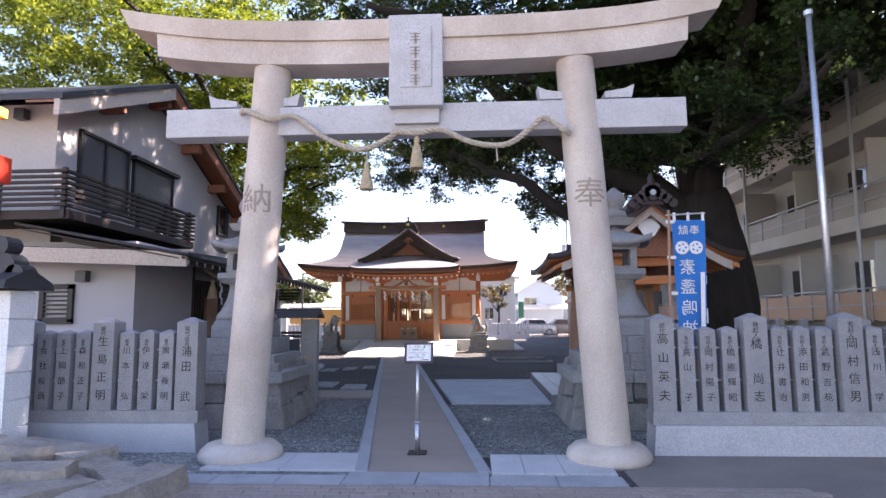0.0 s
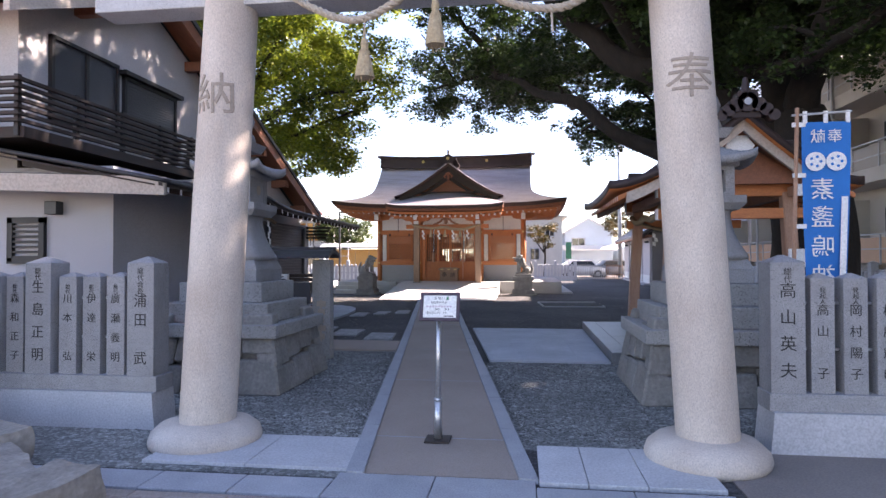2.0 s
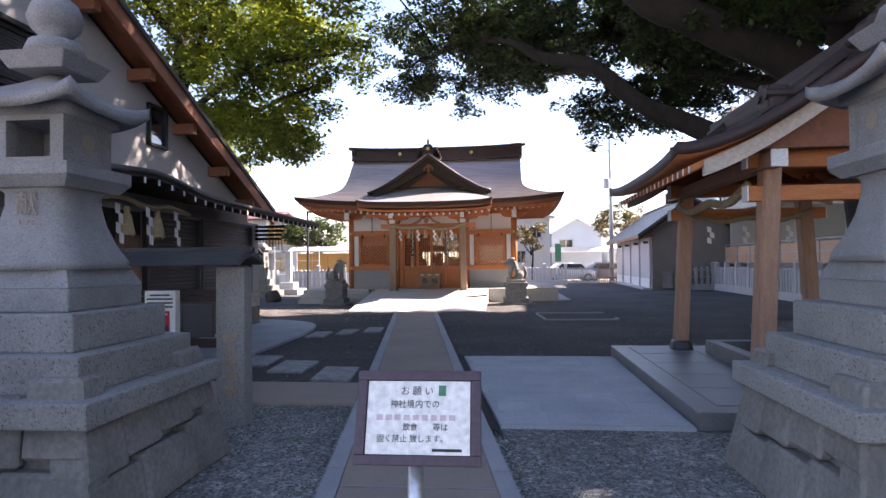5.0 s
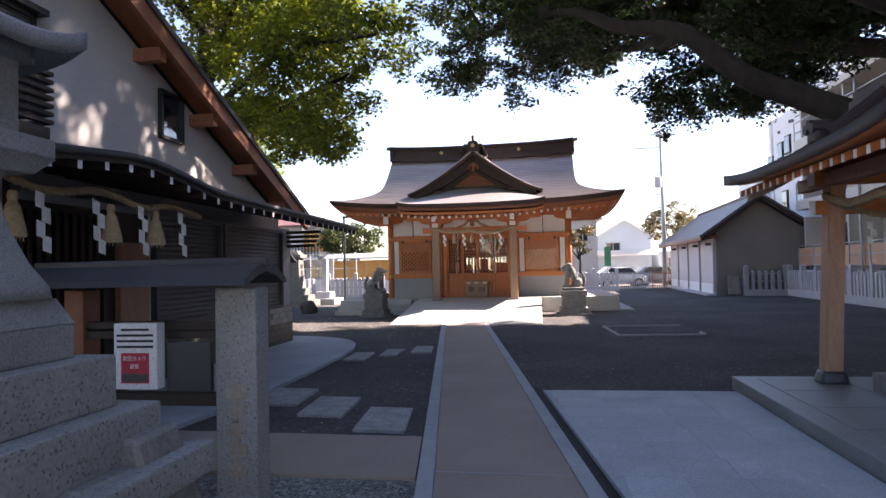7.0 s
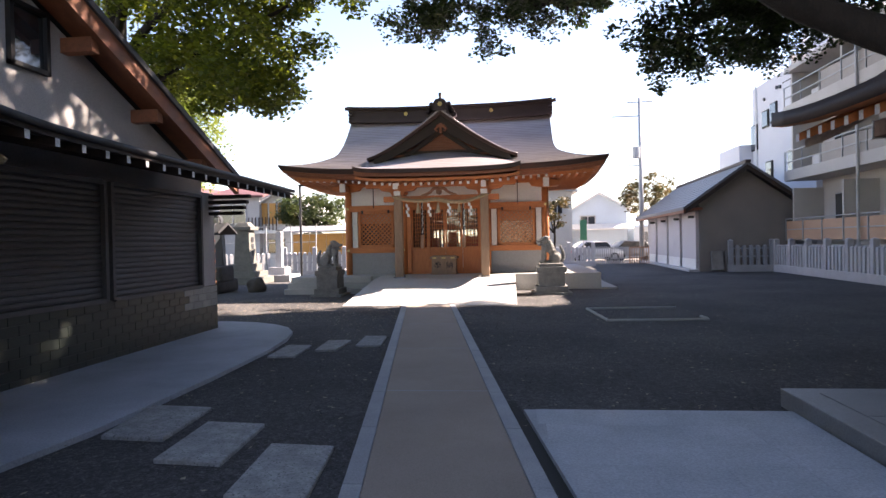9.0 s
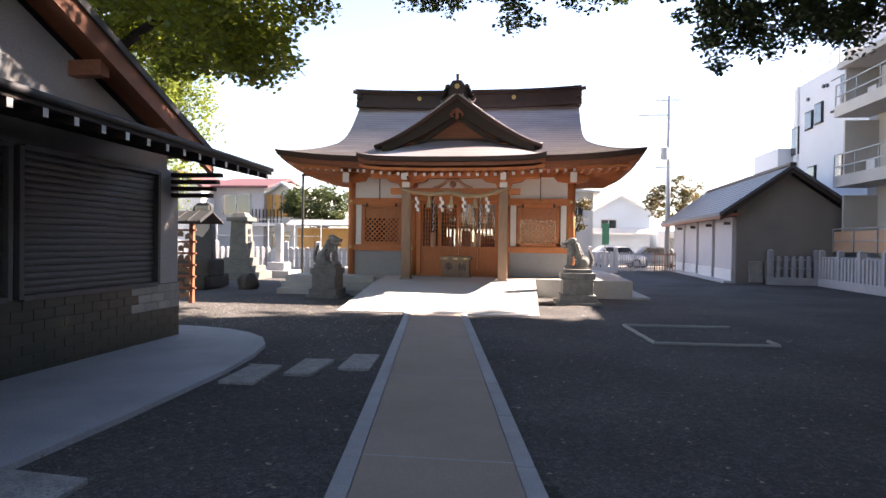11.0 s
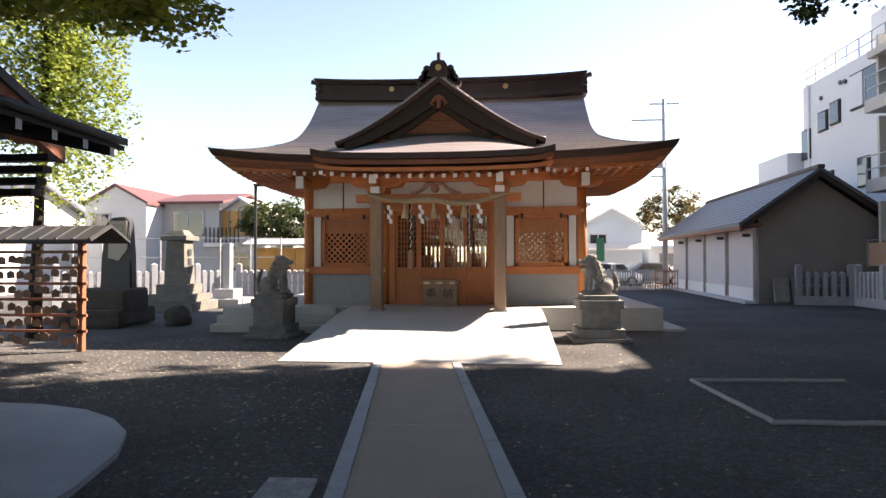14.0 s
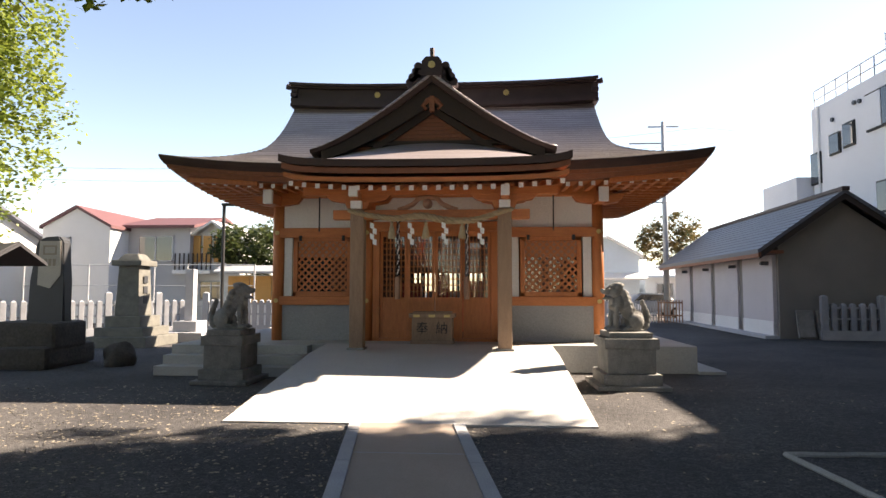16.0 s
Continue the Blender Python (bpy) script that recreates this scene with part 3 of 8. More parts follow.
def lintel(half, z0, z1, dy0, dy1, rise, tilt):
    b = bmesh.new()
    n = 40
    rows = []
    for i in range(n + 1):
        u = -1 + 2 * i / n
        lift = rise * abs(u) ** 3.2
        ring = []
        for dy, zz in ((-dy0, z0), (dy0, z0), (dy1, z1), (-dy1, z1)):
            x = u * (half + (tilt if zz == z1 else 0))
            ring.append(b.verts.new((x, dy, zz + lift)))
        rows.append(ring)
    for a, c in zip(rows, rows[1:]):
        for k in range(4):
            b.faces.new((a[k], a[(k + 1) % 4], c[(k + 1) % 4], c[k]))
    b.faces.new(rows[0][::-1])
    b.faces.new(rows[-1])
    return b


part("lower_lintel", lintel(2.9, 4.24, 4.50, 0.21, 0.21, 0.16, 0.02), M_granite, torii)
part("top_lintel", lintel(3.22, 4.50, 4.70, 0.25, 0.30, 0.22, 0.09), M_granite, torii)
# plaque
bm = B()
bx(bm, -0.29, 0.29, -0.30, -0.17, 3.72, 4.74, 0.012)
plaque = part("plaque", bm, M_granite_blue, torii, "rough framed granite plaque")
bm = B()
bx(bm, -0.17, 0.17, -0.315, -0.295, 3.92, 4.6, 0.008)
part("inset", bm, M_granite_blue, plaque, "weathered carved panel")
for i in range(4):
    bm = B()
    for k in range(3):
        z = 4.52 - i * 0.155 - k * 0.036
        bx(bm, -0.055 + 0.01 * (k % 2), 0.055 - 0.014 * ((k + i) % 2), -0.319, -0.313, z - 0.012, z)
    bx(bm, -0.012, 0.012, -0.319, -0.313, 4.40 - i * 0.155, 4.52 - i * 0.155)
    part("worn_character", bm, M_carve, plaque)
bm = B()
bx(bm, -0.24, 0.24, -0.20, -0.13, 3.56, 3.72, 0.006)
part("plaque_shelf", bm, M_granite_blue, torii)
for sx, ch in ((-1, "納"), (1, "奉")):
    cx = sx * ((1.965 if sx > 0 else 1.885) - 0.235 * (2.74 - 0.17) / 4.15)
    bm = text_bm(ch, 0.34, pose(cx, 0, 2.74, 90, 0, 0), 0.007)
    for k in range(-9, 10):
        bmesh.ops.bisect_plane(bm, geom=bm.verts[:] + bm.edges[:] + bm.faces[:], plane_co=(cx + k * 0.018, 0, 0), plane_no=(1, 0, 0))
    for v in bm.verts:
        f = (v.co.z - 0.17) / 4.15
        dx = v.co.x - sx * ((1.965 if sx > 0 else 1.885) - 0.235 * f)
        r = 0.22 - 0.015 * f
        v.co.y -= math.sqrt(max(r * r - dx * dx, 0.0))
    part("inscription", bm, M_carve, torii, "carved offering character")


# rope with twist
def rope(name, pts, r, mtl, parent, label="", strands=3, turns_per_m=6, seg=7):
    """Strands wound round a curve."""
    pts = [Vector(p) for p in pts]
    fine = []
    for a, b, c, d in zip([pts[0]] + pts[:-2], pts[:-1], pts[1:], pts[2:] + [pts[-1]]):
        for k in range(10):
            t = k / 10
            fine.append(0.5 * ((2 * b) + (c - a) * t + (2 * a - 5 * b + 4 * c - d) * t * t + (3 * b - a - 3 * c + d) * t ** 3))
    fine.append(pts[-1])
    radii = r if callable(r) else (lambda f: r)
    bm = bmesh.new()
    for s in range(strands):
        line, rad, dist = [], [], 0.0
        for i, p in enumerate(fine):
            if i:
                dist += (p - fine[i - 1]).length
            d = (fine[min(i + 1, len(fine) - 1)] - fine[max(i - 1, 0)]).normalized()
            u = d.cross(Vector((0, 1, 0.05))).normalized()
            w = d.cross(u)
            ang = 2 * math.pi * (dist * turns_per_m + s / strands)
            rr = radii(i / (len(fine) - 1))
            line.append(p + (u * math.cos(ang) + w * math.sin(ang)) * rr * 0.5)
            rad.append(rr * 0.58)
        tube(bm, line, rad, seg)
    return part(name, bm, mtl, parent, label, True)


def tassel(bm, x, y, z, length, r):
    prof = [(r * 0.3, z), (r * 0.42, z - length * 0.12), (r * 0.35, z - length * 0.22), (r * 0.6, z - length * 0.45), (r * 0.9, z - length * 0.8), (r * 1.0, z - length), (r * 0.7, z - length)]
    lathe(bm, prof, x, y, 14)
    rng = random.Random(int(abs(x * 1000) + z * 100))
    for k in range(26):
        a = rng.uniform(0, 6.28)
        q = rng.uniform(0.5, 1.05)
        tube(bm, [(x + r * 0.45 * math.cos(a), y + r * 0.45 * math.sin(a), z - length * 0.3), (x + r * q * math.cos(a), y + r * q * math.sin(a), z - length * rng.uniform(0.95, 1.1))], [0.007, 0.004], 4)


gate_rope = thing("gate_rope", (0, -0.2, 3.4), "twisted straw rope with tassels hung across the gate", "rope")
rope("rope", [(-1.98, 0.05, 3.72), (-1.9, -0.23, 3.74), (-1.6, -0.27, 3.62), (-1.33, -0.2, 3.66), (-1.0, -0.2, 3.42), (-0.62, -0.2, 3.28), (-0.3, -0.2, 3.40), (-0.22, -0.22, 3.46), (0.0, -0.22, 3.44), (0.26, -0.22, 3.47),
              (0.6, -0.2, 3.33), (0.95, -0.2, 3.30), (1.22, -0.2, 3.47), (1.36, -0.2, 3.58), (1.55, -0.25, 3.44), (1.62, -0.2, 3.40)], 0.032, M_rope_pale, gate_rope)
for x, z, L in ((-0.54, 3.13, 0.29), (0.0, 3.40, 0.34)):
    bm = B()
    tassel(bm, x, -0.2, z, L, 0.075)
    tube(bm, [(x, -0.2, z - 0.01), (x, -0.2, z + 0.08 if x else z + 0.05)], 0.01, 6)
    part("tassel", bm, M_straw, gate_rope, "straw tassel")
bm = B()
tube(bm, [(-0.54, -0.2, 3.14), (-0.54, -0.2, 3.32)], 0.006, 5)
part("cord", bm, M_rope_pale, gate_rope)
bm = B()
tube(bm, [(0.85, -0.2, 3.3), (0.86, -0.2, 3.12)], 0.008, 5)
part("cord", bm, M_rope_pale, gate_rope)


# ---- notice stand in the path ----
stand = thing("notice_stand", (-0.05, 0.24, 0), "white notice in a plum frame on a steel pole", "sign")
bm = B()
bx(bm, -0.14, 0.06, 0.1, 0.3, 0.024, 0.04, 0.004)
part("base_plate", bm, M_wood_dark, stand)
bm = B()
tube(bm, [(-0.04, 0.2, 0.04), (-0.04, 0.2, 0.34)], 0.03, 14)
tube(bm, [(-0.04, 0.2, 0.34), (-0.04, 0.2, 0.36)], 0.033, 14)
part("sleeve", bm, M_steel, stand, "", True)
bm = B()
tube(bm, [(-0.04, 0.2, 0.3), (-0.03, 0.19, 1.06)], 0.021, 14)
part("pole", bm, M_steel, stand, "", True)
tilt = Matrix.Translation((-0.016, 0.145, 1.095)) @ Matrix.Rotation(radians(-20), 4, "X") @ Matrix.Diagonal((0.925, 1, 0.97, 1))
bm = B()
for q in ((-0.172, 0.172, -0.012, 0.012, 0.095, 0.12), (-0.172, 0.172, -0.012, 0.012, -0.12, -0.095), (-0.172, -0.145, -0.012, 0.012, -0.095, 0.095), (0.145, 0.172, -0.012, 0.012, -0.095, 0.095)):
    bx(bm, *q, 0.003, m=tilt)
bx(bm, -0.145, 0.145, 0.0, 0.01, -0.095, 0.095, m=tilt)
board = part("board", bm, M_purple, stand, "dark plum frame")
bm = B()
bx(bm, -0.142, 0.142, -0.006, -0.001, -0.093, 0.093, m=tilt)
part("sheet", bm, M_paper, stand, "white printed sheet")
for body, size, x, z in (("お 願 い", 0.026, -0.005, 0.066), ("神社境内での", 0.023, -0.01, 0.032)):
    part("lettering", text_bm(body, size, tilt @ pose(x, -0.0068, z, 90, 0, 0), 0.0004), M_ink, stand)
for body, size, x, z in (("飲食       等は", 0.021, 0.02, -0.026), ("固く禁止 致します。", 0.021, -0.015, -0.055)):
    part("lettering", text_bm(body, size, tilt @ pose(x, -0.0068, z, 90, 0, 0), 0.0004), M_ink, stand)
bm = B()
for k in range(9):
    bx(bm, -0.115 + k * 0.025, -0.098 + k * 0.025, -0.0075, -0.006, -0.008, 0.006, m=tilt)
part("faded_line", bm, M_pink, stand)
bm = B()
bx(bm, 0.04, 0.12, -0.0075, -0.006, -0.085, -0.078, m=tilt)
part("print_line", bm, M_ink, stand)
bm = B()
bx(bm, 0.055, 0.075, -0.0075, -0.006, 0.055, 0.082, m=tilt)
part("print_mark", bm, M_green_print, stand)


# ---- donor fences ----
def stone_post(x, y, z0, z1, w, d, parent, mtl=None):
    bm = bmesh.new()
    bx(bm, x - w / 2, x + w / 2, y - d / 2, y + d / 2, z0, z1 - w * 0.22, 0.006)
    bx(bm, x - w / 2 + 0.002, x + w / 2 - 0.002, y - d / 2 + 0.002, y + d / 2 - 0.002, z1 - w * 0.22, z1, 0.0, top=(0.12, 0.12))
    return part("fence_post", bm, mtl or M_fence, parent)


def donor_fence(name, x0, x1, y, posts, label, texts):
    f = thing(name, ((x0 + x1) / 2, y, 0), label, "fence")
    bm = B()
    prism(bm, [(x0 - 0.01, 0.0), (x1 + 0.01, 0.0), (x1 - 0.02, 0.32), (x0 + 0.02, 0.32)], "y", y - 0.17, y + 0.17)
    part("plinth", bm, M_plinth, f, "pale concrete plinth")
    bm = B()
    bx(bm, x0, x1, y - 0.13, y + 0.13, 0.32, 0.455, 0.008)
    part("base_course", bm, M_fence, f)
    for z in (0.78, 1.13):
        bm = B()
        tube(bm, [(x0 + 0.1, y, z), (x1 - 0.1, y, z)], 0.013, 8)
        part("rail", bm, M_steel, f)
    for px, big in posts:
        w, top = (0.25, 1.5) if big else (0.17, 1.36)
        p = stone_post(px, y, 0.45, top, w, w * 0.95, f)
        t = texts.get(round(px, 2))
        if t:
            size = 0.118 if big else 0.088
            title = next(q for q in ("総代会長", "総代", "発起人") if t.startswith(q))
            name = t[len(title):]
            zt = top - 0.13
            part("lettering", column_text(title, px, y - w * 0.475 - 0.001, zt, size * 0.52, size * 0.5), M_ink, p, "small black engraved title")
            z0 = zt - size * 0.5 * len(title) - size * 0.25
            step = (z0 - 0.52) / max(len(name) - 0.5, 1)
            part("lettering", column_text(name, px, y - w * 0.475 - 0.001, z0, min(size * 1.05, step * 0.95), step), M_ink, p, "black engraved name")
    return f


R_posts, L_posts = [], []
names_r = ["総代高山英夫", "発起人高山 子", "発起人岡村陽子", "発起人橋座輝昭", "発起人橘 尚志", "発起人辻井書治", "発起人添田和男", "発起人武野吉苑", "発起人岡村信男", "発起人浅川 学"]
x, tr = 2.62, {}
for i in range(13):
    big = i % 4 == 0
    R_posts.append((x, big))
    if i < len(names_r):
        tr[round(x, 2)] = names_r[i]
    x += 0.262 if (big or i % 4 == 3) else 0.232
donor_fence("donor_fence", 2.48, 5.7, 0.36, R_posts, "grey granite donor fence with engraved posts on a pale plinth", tr)
names_l = ["総代会長浦田 武", "総代廣瀬義明", "総代伊達 栄", "総代川本 弘", "総代生島正明", "総代森和正子", "総代上岡節子", "総代会社役員", "総代辰野廣朋"]
x, tl_ = -2.68, {}
for i in range(12):
    big = i % 4 == 0
    L_posts.append((x, big))
    if i < len(names_l):
        tl_[round(x, 2)] = names_l[i]
    x -= 0.262 if (big or i % 4 == 3) else 0.232
donor_fence("donor_fence", -5.6, -2.52, 0.42, L_posts, "grey granite donor fence with engraved posts beside the gate", tl_)


# ---- stone lanterns on stepped plinths ----
def lantern(cx, cy, label):
    L = thing("stone_lantern", (cx, cy, 0), label, "lantern", "gate lanterns")
    # battered rubble base in blocks
    rng = random.Random(5)
    for side in range(4):
        for row in range(2):
            z0, z1 = row * 0.27, row * 0.27 + 0.262
            n = 4 if row else 3
            for k in range(n):
                a0, a1 = -1 + 2 * k / n, -1 + 2 * (k + 1) / n
                z0, z1 = z0 * 1.13, z1 * 1.13
                h0, h1 = 0.86 - 0.12 * z0 / 0.61, 0.86 - 0.12 * z1 / 0.61
                bm = bmesh.new()
                ins = 0.008
                q = []
                for h, z in ((h0, z0), (h1, z1)):
                    for t, o in ((a0 * h + ins, h), (a1 * h - ins, h), (a1 * h - ins, h - 0.22), (a0 * h + ins, h - 0.22)):
                        p = Vector((t, -o, z))
                        q.append(Matrix.Rotation(side * math.pi / 2, 4, "Z") @ p + Vector((cx, cy, 0)))
                vs = [bm.verts.new(p) for p in q]
                for idx in ((3, 2, 1, 0), (4, 5, 6, 7), (0, 1, 5, 4), (1, 2, 6, 5), (2, 3, 7, 6), (3, 0, 4, 7)):
                    bm.faces.new([vs[i] for i in idx])
                bmesh.ops.bevel(bm, geom=bm.edges[:], offset=0.02, segments=1, affect="EDGES")
                rough_up(bm, 0.012, 4)
                part("base_block", bm, M_rubble, L)
    bm = B()
    bx(bm, cx - 0.7, cx + 0.7, cy - 0.7, cy + 0.7, 0.02, 0.61)
    part("core", bm, M_rubble, L)
    for h, z0, z1 in ((0.80, 0.61, 0.755), (0.63, 0.755, 0.98), (0.50, 0.98, 1.21)):
        for sx in (-1, 1):
            bm = B()
            xa, xb = (cx - h, cx - 0.003) if sx < 0 else (cx + 0.003, cx + h)
            bx(bm, xa, xb, cy - h, cy + h, z0, z1, 0.015)
            part("step", bm, M_pedestal, L)
    bm = B()
    bx(bm, cx - 0.385, cx + 0.385, cy - 0.385, cy + 0.385, 1.21, 1.36, 0.015)
    bx(bm, cx - 0.385, cx + 0.385, cy - 0.385, cy + 0.385, 1.36, 1.47, 0.0, top=(0.93, 0.93))
    part("foot", bm, M_lantern, L)
    prof = [(0.40, 1.47), (0.39, 1.52), (0.33, 1.60), (0.27, 1.72), (0.24, 1.84), (0.24, 1.92), (0.27, 1.95)]
    bm = B()
    lathe(bm, [(r * 1.0, z) for r, z in prof], cx, cy, 24, math.pi / 24, 7)
    part("shaft", bm, M_lantern, L, "flared square shaft", True)
    bm = B()
    bx(bm, cx - 0.3, cx + 0.3, cy - 0.3, cy + 0.3, 1.95, 2.02, 0.0, top=(1.2, 1.2))
    bx(bm, cx - 0.36, cx + 0.36, cy - 0.36, cy + 0.36, 2.02, 2.11, 0.012)
    part("bowl", bm, M_lantern, L)
    # firebox with openings
    fb = B()
    bx(fb, cx - 0.26, cx + 0.26, cy - 0.26, cy + 0.26, 2.11, 2.16, 0.004)
    firebox = part("firebox", fb, M_lantern, L)
    for sx in (-1, 1):
        for sy in (-1, 1):
            bm = B()
            bx(bm, cx + sx * 0.21 - 0.05, cx + sx * 0.21 + 0.05, cy + sy * 0.21 - 0.05, cy + sy * 0.21 + 0.05, 2.155, 2.42, 0.006)
            part("corner_post", bm, M_lantern, firebox)
        bm = B()
        bx(bm, cx + sx * 0.235 - 0.02, cx + sx * 0.235 + 0.02, cy - 0.165, cy + 0.165, 2.155, 2.42)
        part("side_panel", bm, M_lantern, firebox)
    bm = B()
    bx(bm, cx - 0.26, cx + 0.26, cy - 0.26, cy + 0.26, 2.41, 2.462, 0.004)
    part("head_stone", bm, M_lantern, firebox)
    for sx in (-1, 1):
        bm = B()
        tube(bm, [(cx + sx * 0.25, cy, 2.29), (cx + sx * 0.259, cy, 2.29)], 0.062, 20)
        part("round_window", bm, M_carve, firebox)
    # roof with upturned corners
    bm = B()
    N = 16

    def rf(u, v):
        x, y = 2 * u - 1, 2 * v - 1
        m = max(abs(x), abs(y))
        z = 2.80 - 0.27 * m ** 0.75 + 0.10 * (abs(x) * abs(y)) ** 2.5
        return (cx + x * 0.45, cy + y * 0.45, z)
    sheet(bm, rf, N, N, 0.075)
    bx(bm, cx - 0.3, cx + 0.3, cy - 0.3, cy + 0.3, 2.45, 2.54, 0.0)
    part("roof", bm, M_lantern, L, "roof stone with upturned corners", True)
    bm = B()
    bx(bm, cx - 0.2, cx + 0.2, cy - 0.2, cy + 0.2, 2.76, 2.86, 0.01, top=(1.3, 1.3))
    part("collar", bm, M_lantern, L)
    bm = B()
    lathe(bm, [(0.14, 2.86), (0.2, 2.9), (0.17, 2.97), (0.09, 3.0), (0.16, 3.06), (0.185, 3.13), (0.15, 3.22), (0.06, 3.29), (0.02, 3.32)], cx, cy, 20)
    part("finial", bm, M_lantern, L, "onion-shaped finial", True)
    part("inscription", column_text("献燈", cx, cy - 0.272, 1.83, 0.16, 0.17), M_carve, L)
    # the upper stones stand a little taller than drawn above
    for ob in L.children_recursive:
        if ob.type == "MESH":
            for v in ob.data.vertices:
                if v.co.z > 1.5:
                    v.co.z += 0.085 * min(1.0, (v.co.z - 1.5) / 0.3) + 0.12 * max(0.0, v.co.z - 2.5)
                if v.co.z > 1.469:
                    v.co.x, v.co.y, v.co.z = cx + (v.co.x - cx) * 0.937, cy + (v.co.y - cy) * 0.937, 1.47 + (v.co.z - 1.47) * 0.937
    return L


lantern(-2.81, 2.48, "tall grey granite lantern on a stepped plinth")
lantern(2.66, 2.5, "tall grey granite lantern on a stepped plinth by a banner")


# ---- shrine hall ----
SX, FY = -2.63, 21.62          # axis of the hall, front eave line
HW, HD = 5.14, 3.58            # half width, half depth of the roof
hall = thing("shrine_hall", (SX, 23.5, 0), "orange cedar shrine hall with a sweeping dark copper roof", "shrine")


def rise(s):
    return 3.85 + 2.21 * (0.50 * s + 0.50 * s ** 2.3)


def hall_z(x, y):
    u, v = (x - SX) / HW, (y - (FY + HD)) / HD
    d = (1 - abs(v)) * HD
    z = rise(max(0, d) / HD)
    return z + 0.23 * (abs(u) ** 3.5) * (abs(v) ** 2.5)


GAB = 3.60                     # half width of the upper gable


def side_z(x, y):
    u, v = (x - SX) / HW, (y - (FY + HD)) / HD
    e = max(0.0, HW - abs(x - SX))
    z = rise(e / HD)
    return z + 0.23 * (abs(u) ** 3.5) * (abs(v) ** 2.5)


def roof_courses(side):
    """One slope of the main roof, laid in stepped courses."""
    bm = bmesh.new()
    n, m = 34, 44
    prev = None
    for i in range(n + 1):
        d = HD * i / n
        y = FY + d if side < 0 else FY + 2 * HD - d
        # below the gable foot the slope runs out to the hips
        half = (HW - d + GAB + math.sqrt((HW - d - GAB) ** 2 + 0.12 * (d / HD) ** 0.5)) / 2
        rows = []
        for lift in (0.0, 0.018):
            row = []
            for k in range(m + 1):
                x = SX + half * (-1 + 2 * k / m)
                row.append(bm.verts.new((x, y, hall_z(x, y) + lift)))
            rows.append(row)
        if prev:
            for k in range(m):
                bm.faces.new((prev[1][k], prev[1][k + 1], rows[0][k + 1], rows[0][k]))
        for k in range(m):
            bm.faces.new((rows[0][k], rows[0][k + 1], rows[1][k + 1], rows[1][k]))
        prev = rows
    return bm


def roof_side(sx):
    bm = bmesh.new()
    n, m = 14, 30
    prev = None
    for i in range(n + 1):
        e = (HW - GAB + 0.12) * i / n
        x = SX + sx * (HW - e)
        half = HD - e
        rows = []
        for lift in (0.0, 0.018):
            rows.append([bm.verts.new((x, FY + HD + half * (-1 + 2 * k / m), side_z(x, FY + HD + half * (-1 + 2 * k / m)) + lift)) for k in range(m + 1)])
        if prev:
            for k in range(m):
                bm.faces.new((prev[1][k], prev[1][k + 1], rows[0][k + 1], rows[0][k]))
        for k in range(m):
            bm.faces.new((rows[0][k], rows[0][k + 1], rows[1][k + 1], rows[1][k]))
        prev = rows
    return bm


main_roof = part("roof", roof_courses(-1), M_roof, hall, "grey-brown copper roof laid in fine courses", True)
part("roof_back", roof_courses(1), M_roof, hall, "", True)
for sx in (-1, 1):
    part("roof_hip", roof_side(sx), M_roof, hall, "", True)
# thick dark eave edge all round
bm = B()


def eave_ring(dz, ins):
    pts = []
    N = 40
    for k in range(N):
        t = -1 + 2 * k / N
        pts.append((SX + t * (HW - ins), FY + ins, t, -1))
    for k in range(N):
        t = -1 + 2 * k / N
        pts.append((SX + HW - ins, FY + HD + t * (HD - ins), 1, t))
    for k in range(N):
        t = 1 - 2 * k / N
        pts.append((SX + t * (HW - ins), FY + 2 * HD - ins, t, 1))
    for k in range(N):
        t = 1 - 2 * k / N
        pts.append((SX - HW + ins, FY + HD + t * (HD - ins), -1, t))
    return [(x, y, 3.85 + 0.23 * abs(u) ** 3.5 * abs(v) ** 2.5 + dz) for x, y, u, v in pts]


rings = [[bm.verts.new(p) for p in eave_ring(dz, ins)] for dz, ins in ((0.004, -0.005), (-0.07, 0.02), (-0.15, 0.07), (-0.15, 0.2))]
for a, b in zip(rings, rings[1:]):
    for k in range(len(a)):
        bm.faces.new((a[k], a[(k + 1) % len(a)], b[(k + 1) % len(b)], b[k]))
part("eave_edge", bm, M_roof_edge, hall, "thick dark eave edge")
bm = B()
rings = [[bm.verts.new(p) for p in eave_ring(dz, ins)] for dz, ins in ((-0.152, 0.10), (-0.22, 0.12), (-0.225, 0.18), (-0.31, 0.22), (-0.31, 0.5))]
for a, b in zip(rings, rings[1:]):
    for k in range(len(a)):
        bm.faces.new((a[k], a[(k + 1) % len(a)], b[(k + 1) % len(b)], b[k]))
part("eave_board", bm, M_wood_red, hall, "reddish stepped eave board")
# soffit boards sloping in to the wall plates
bm = B()
ra = [bm.verts.new(p) for p in eave_ring(-0.31, 0.24)]
rb = [bm.verts.new((p[0], p[1], 3.62)) for p in eave_ring(0, 1.75)]
for k in range(len(ra)):
    bm.faces.new((ra[k], ra[(k + 1) % len(ra)], rb[(k + 1) % len(rb)], rb[k]))
part("soffit", bm, M_wood_h, hall, "orange boarded soffit")


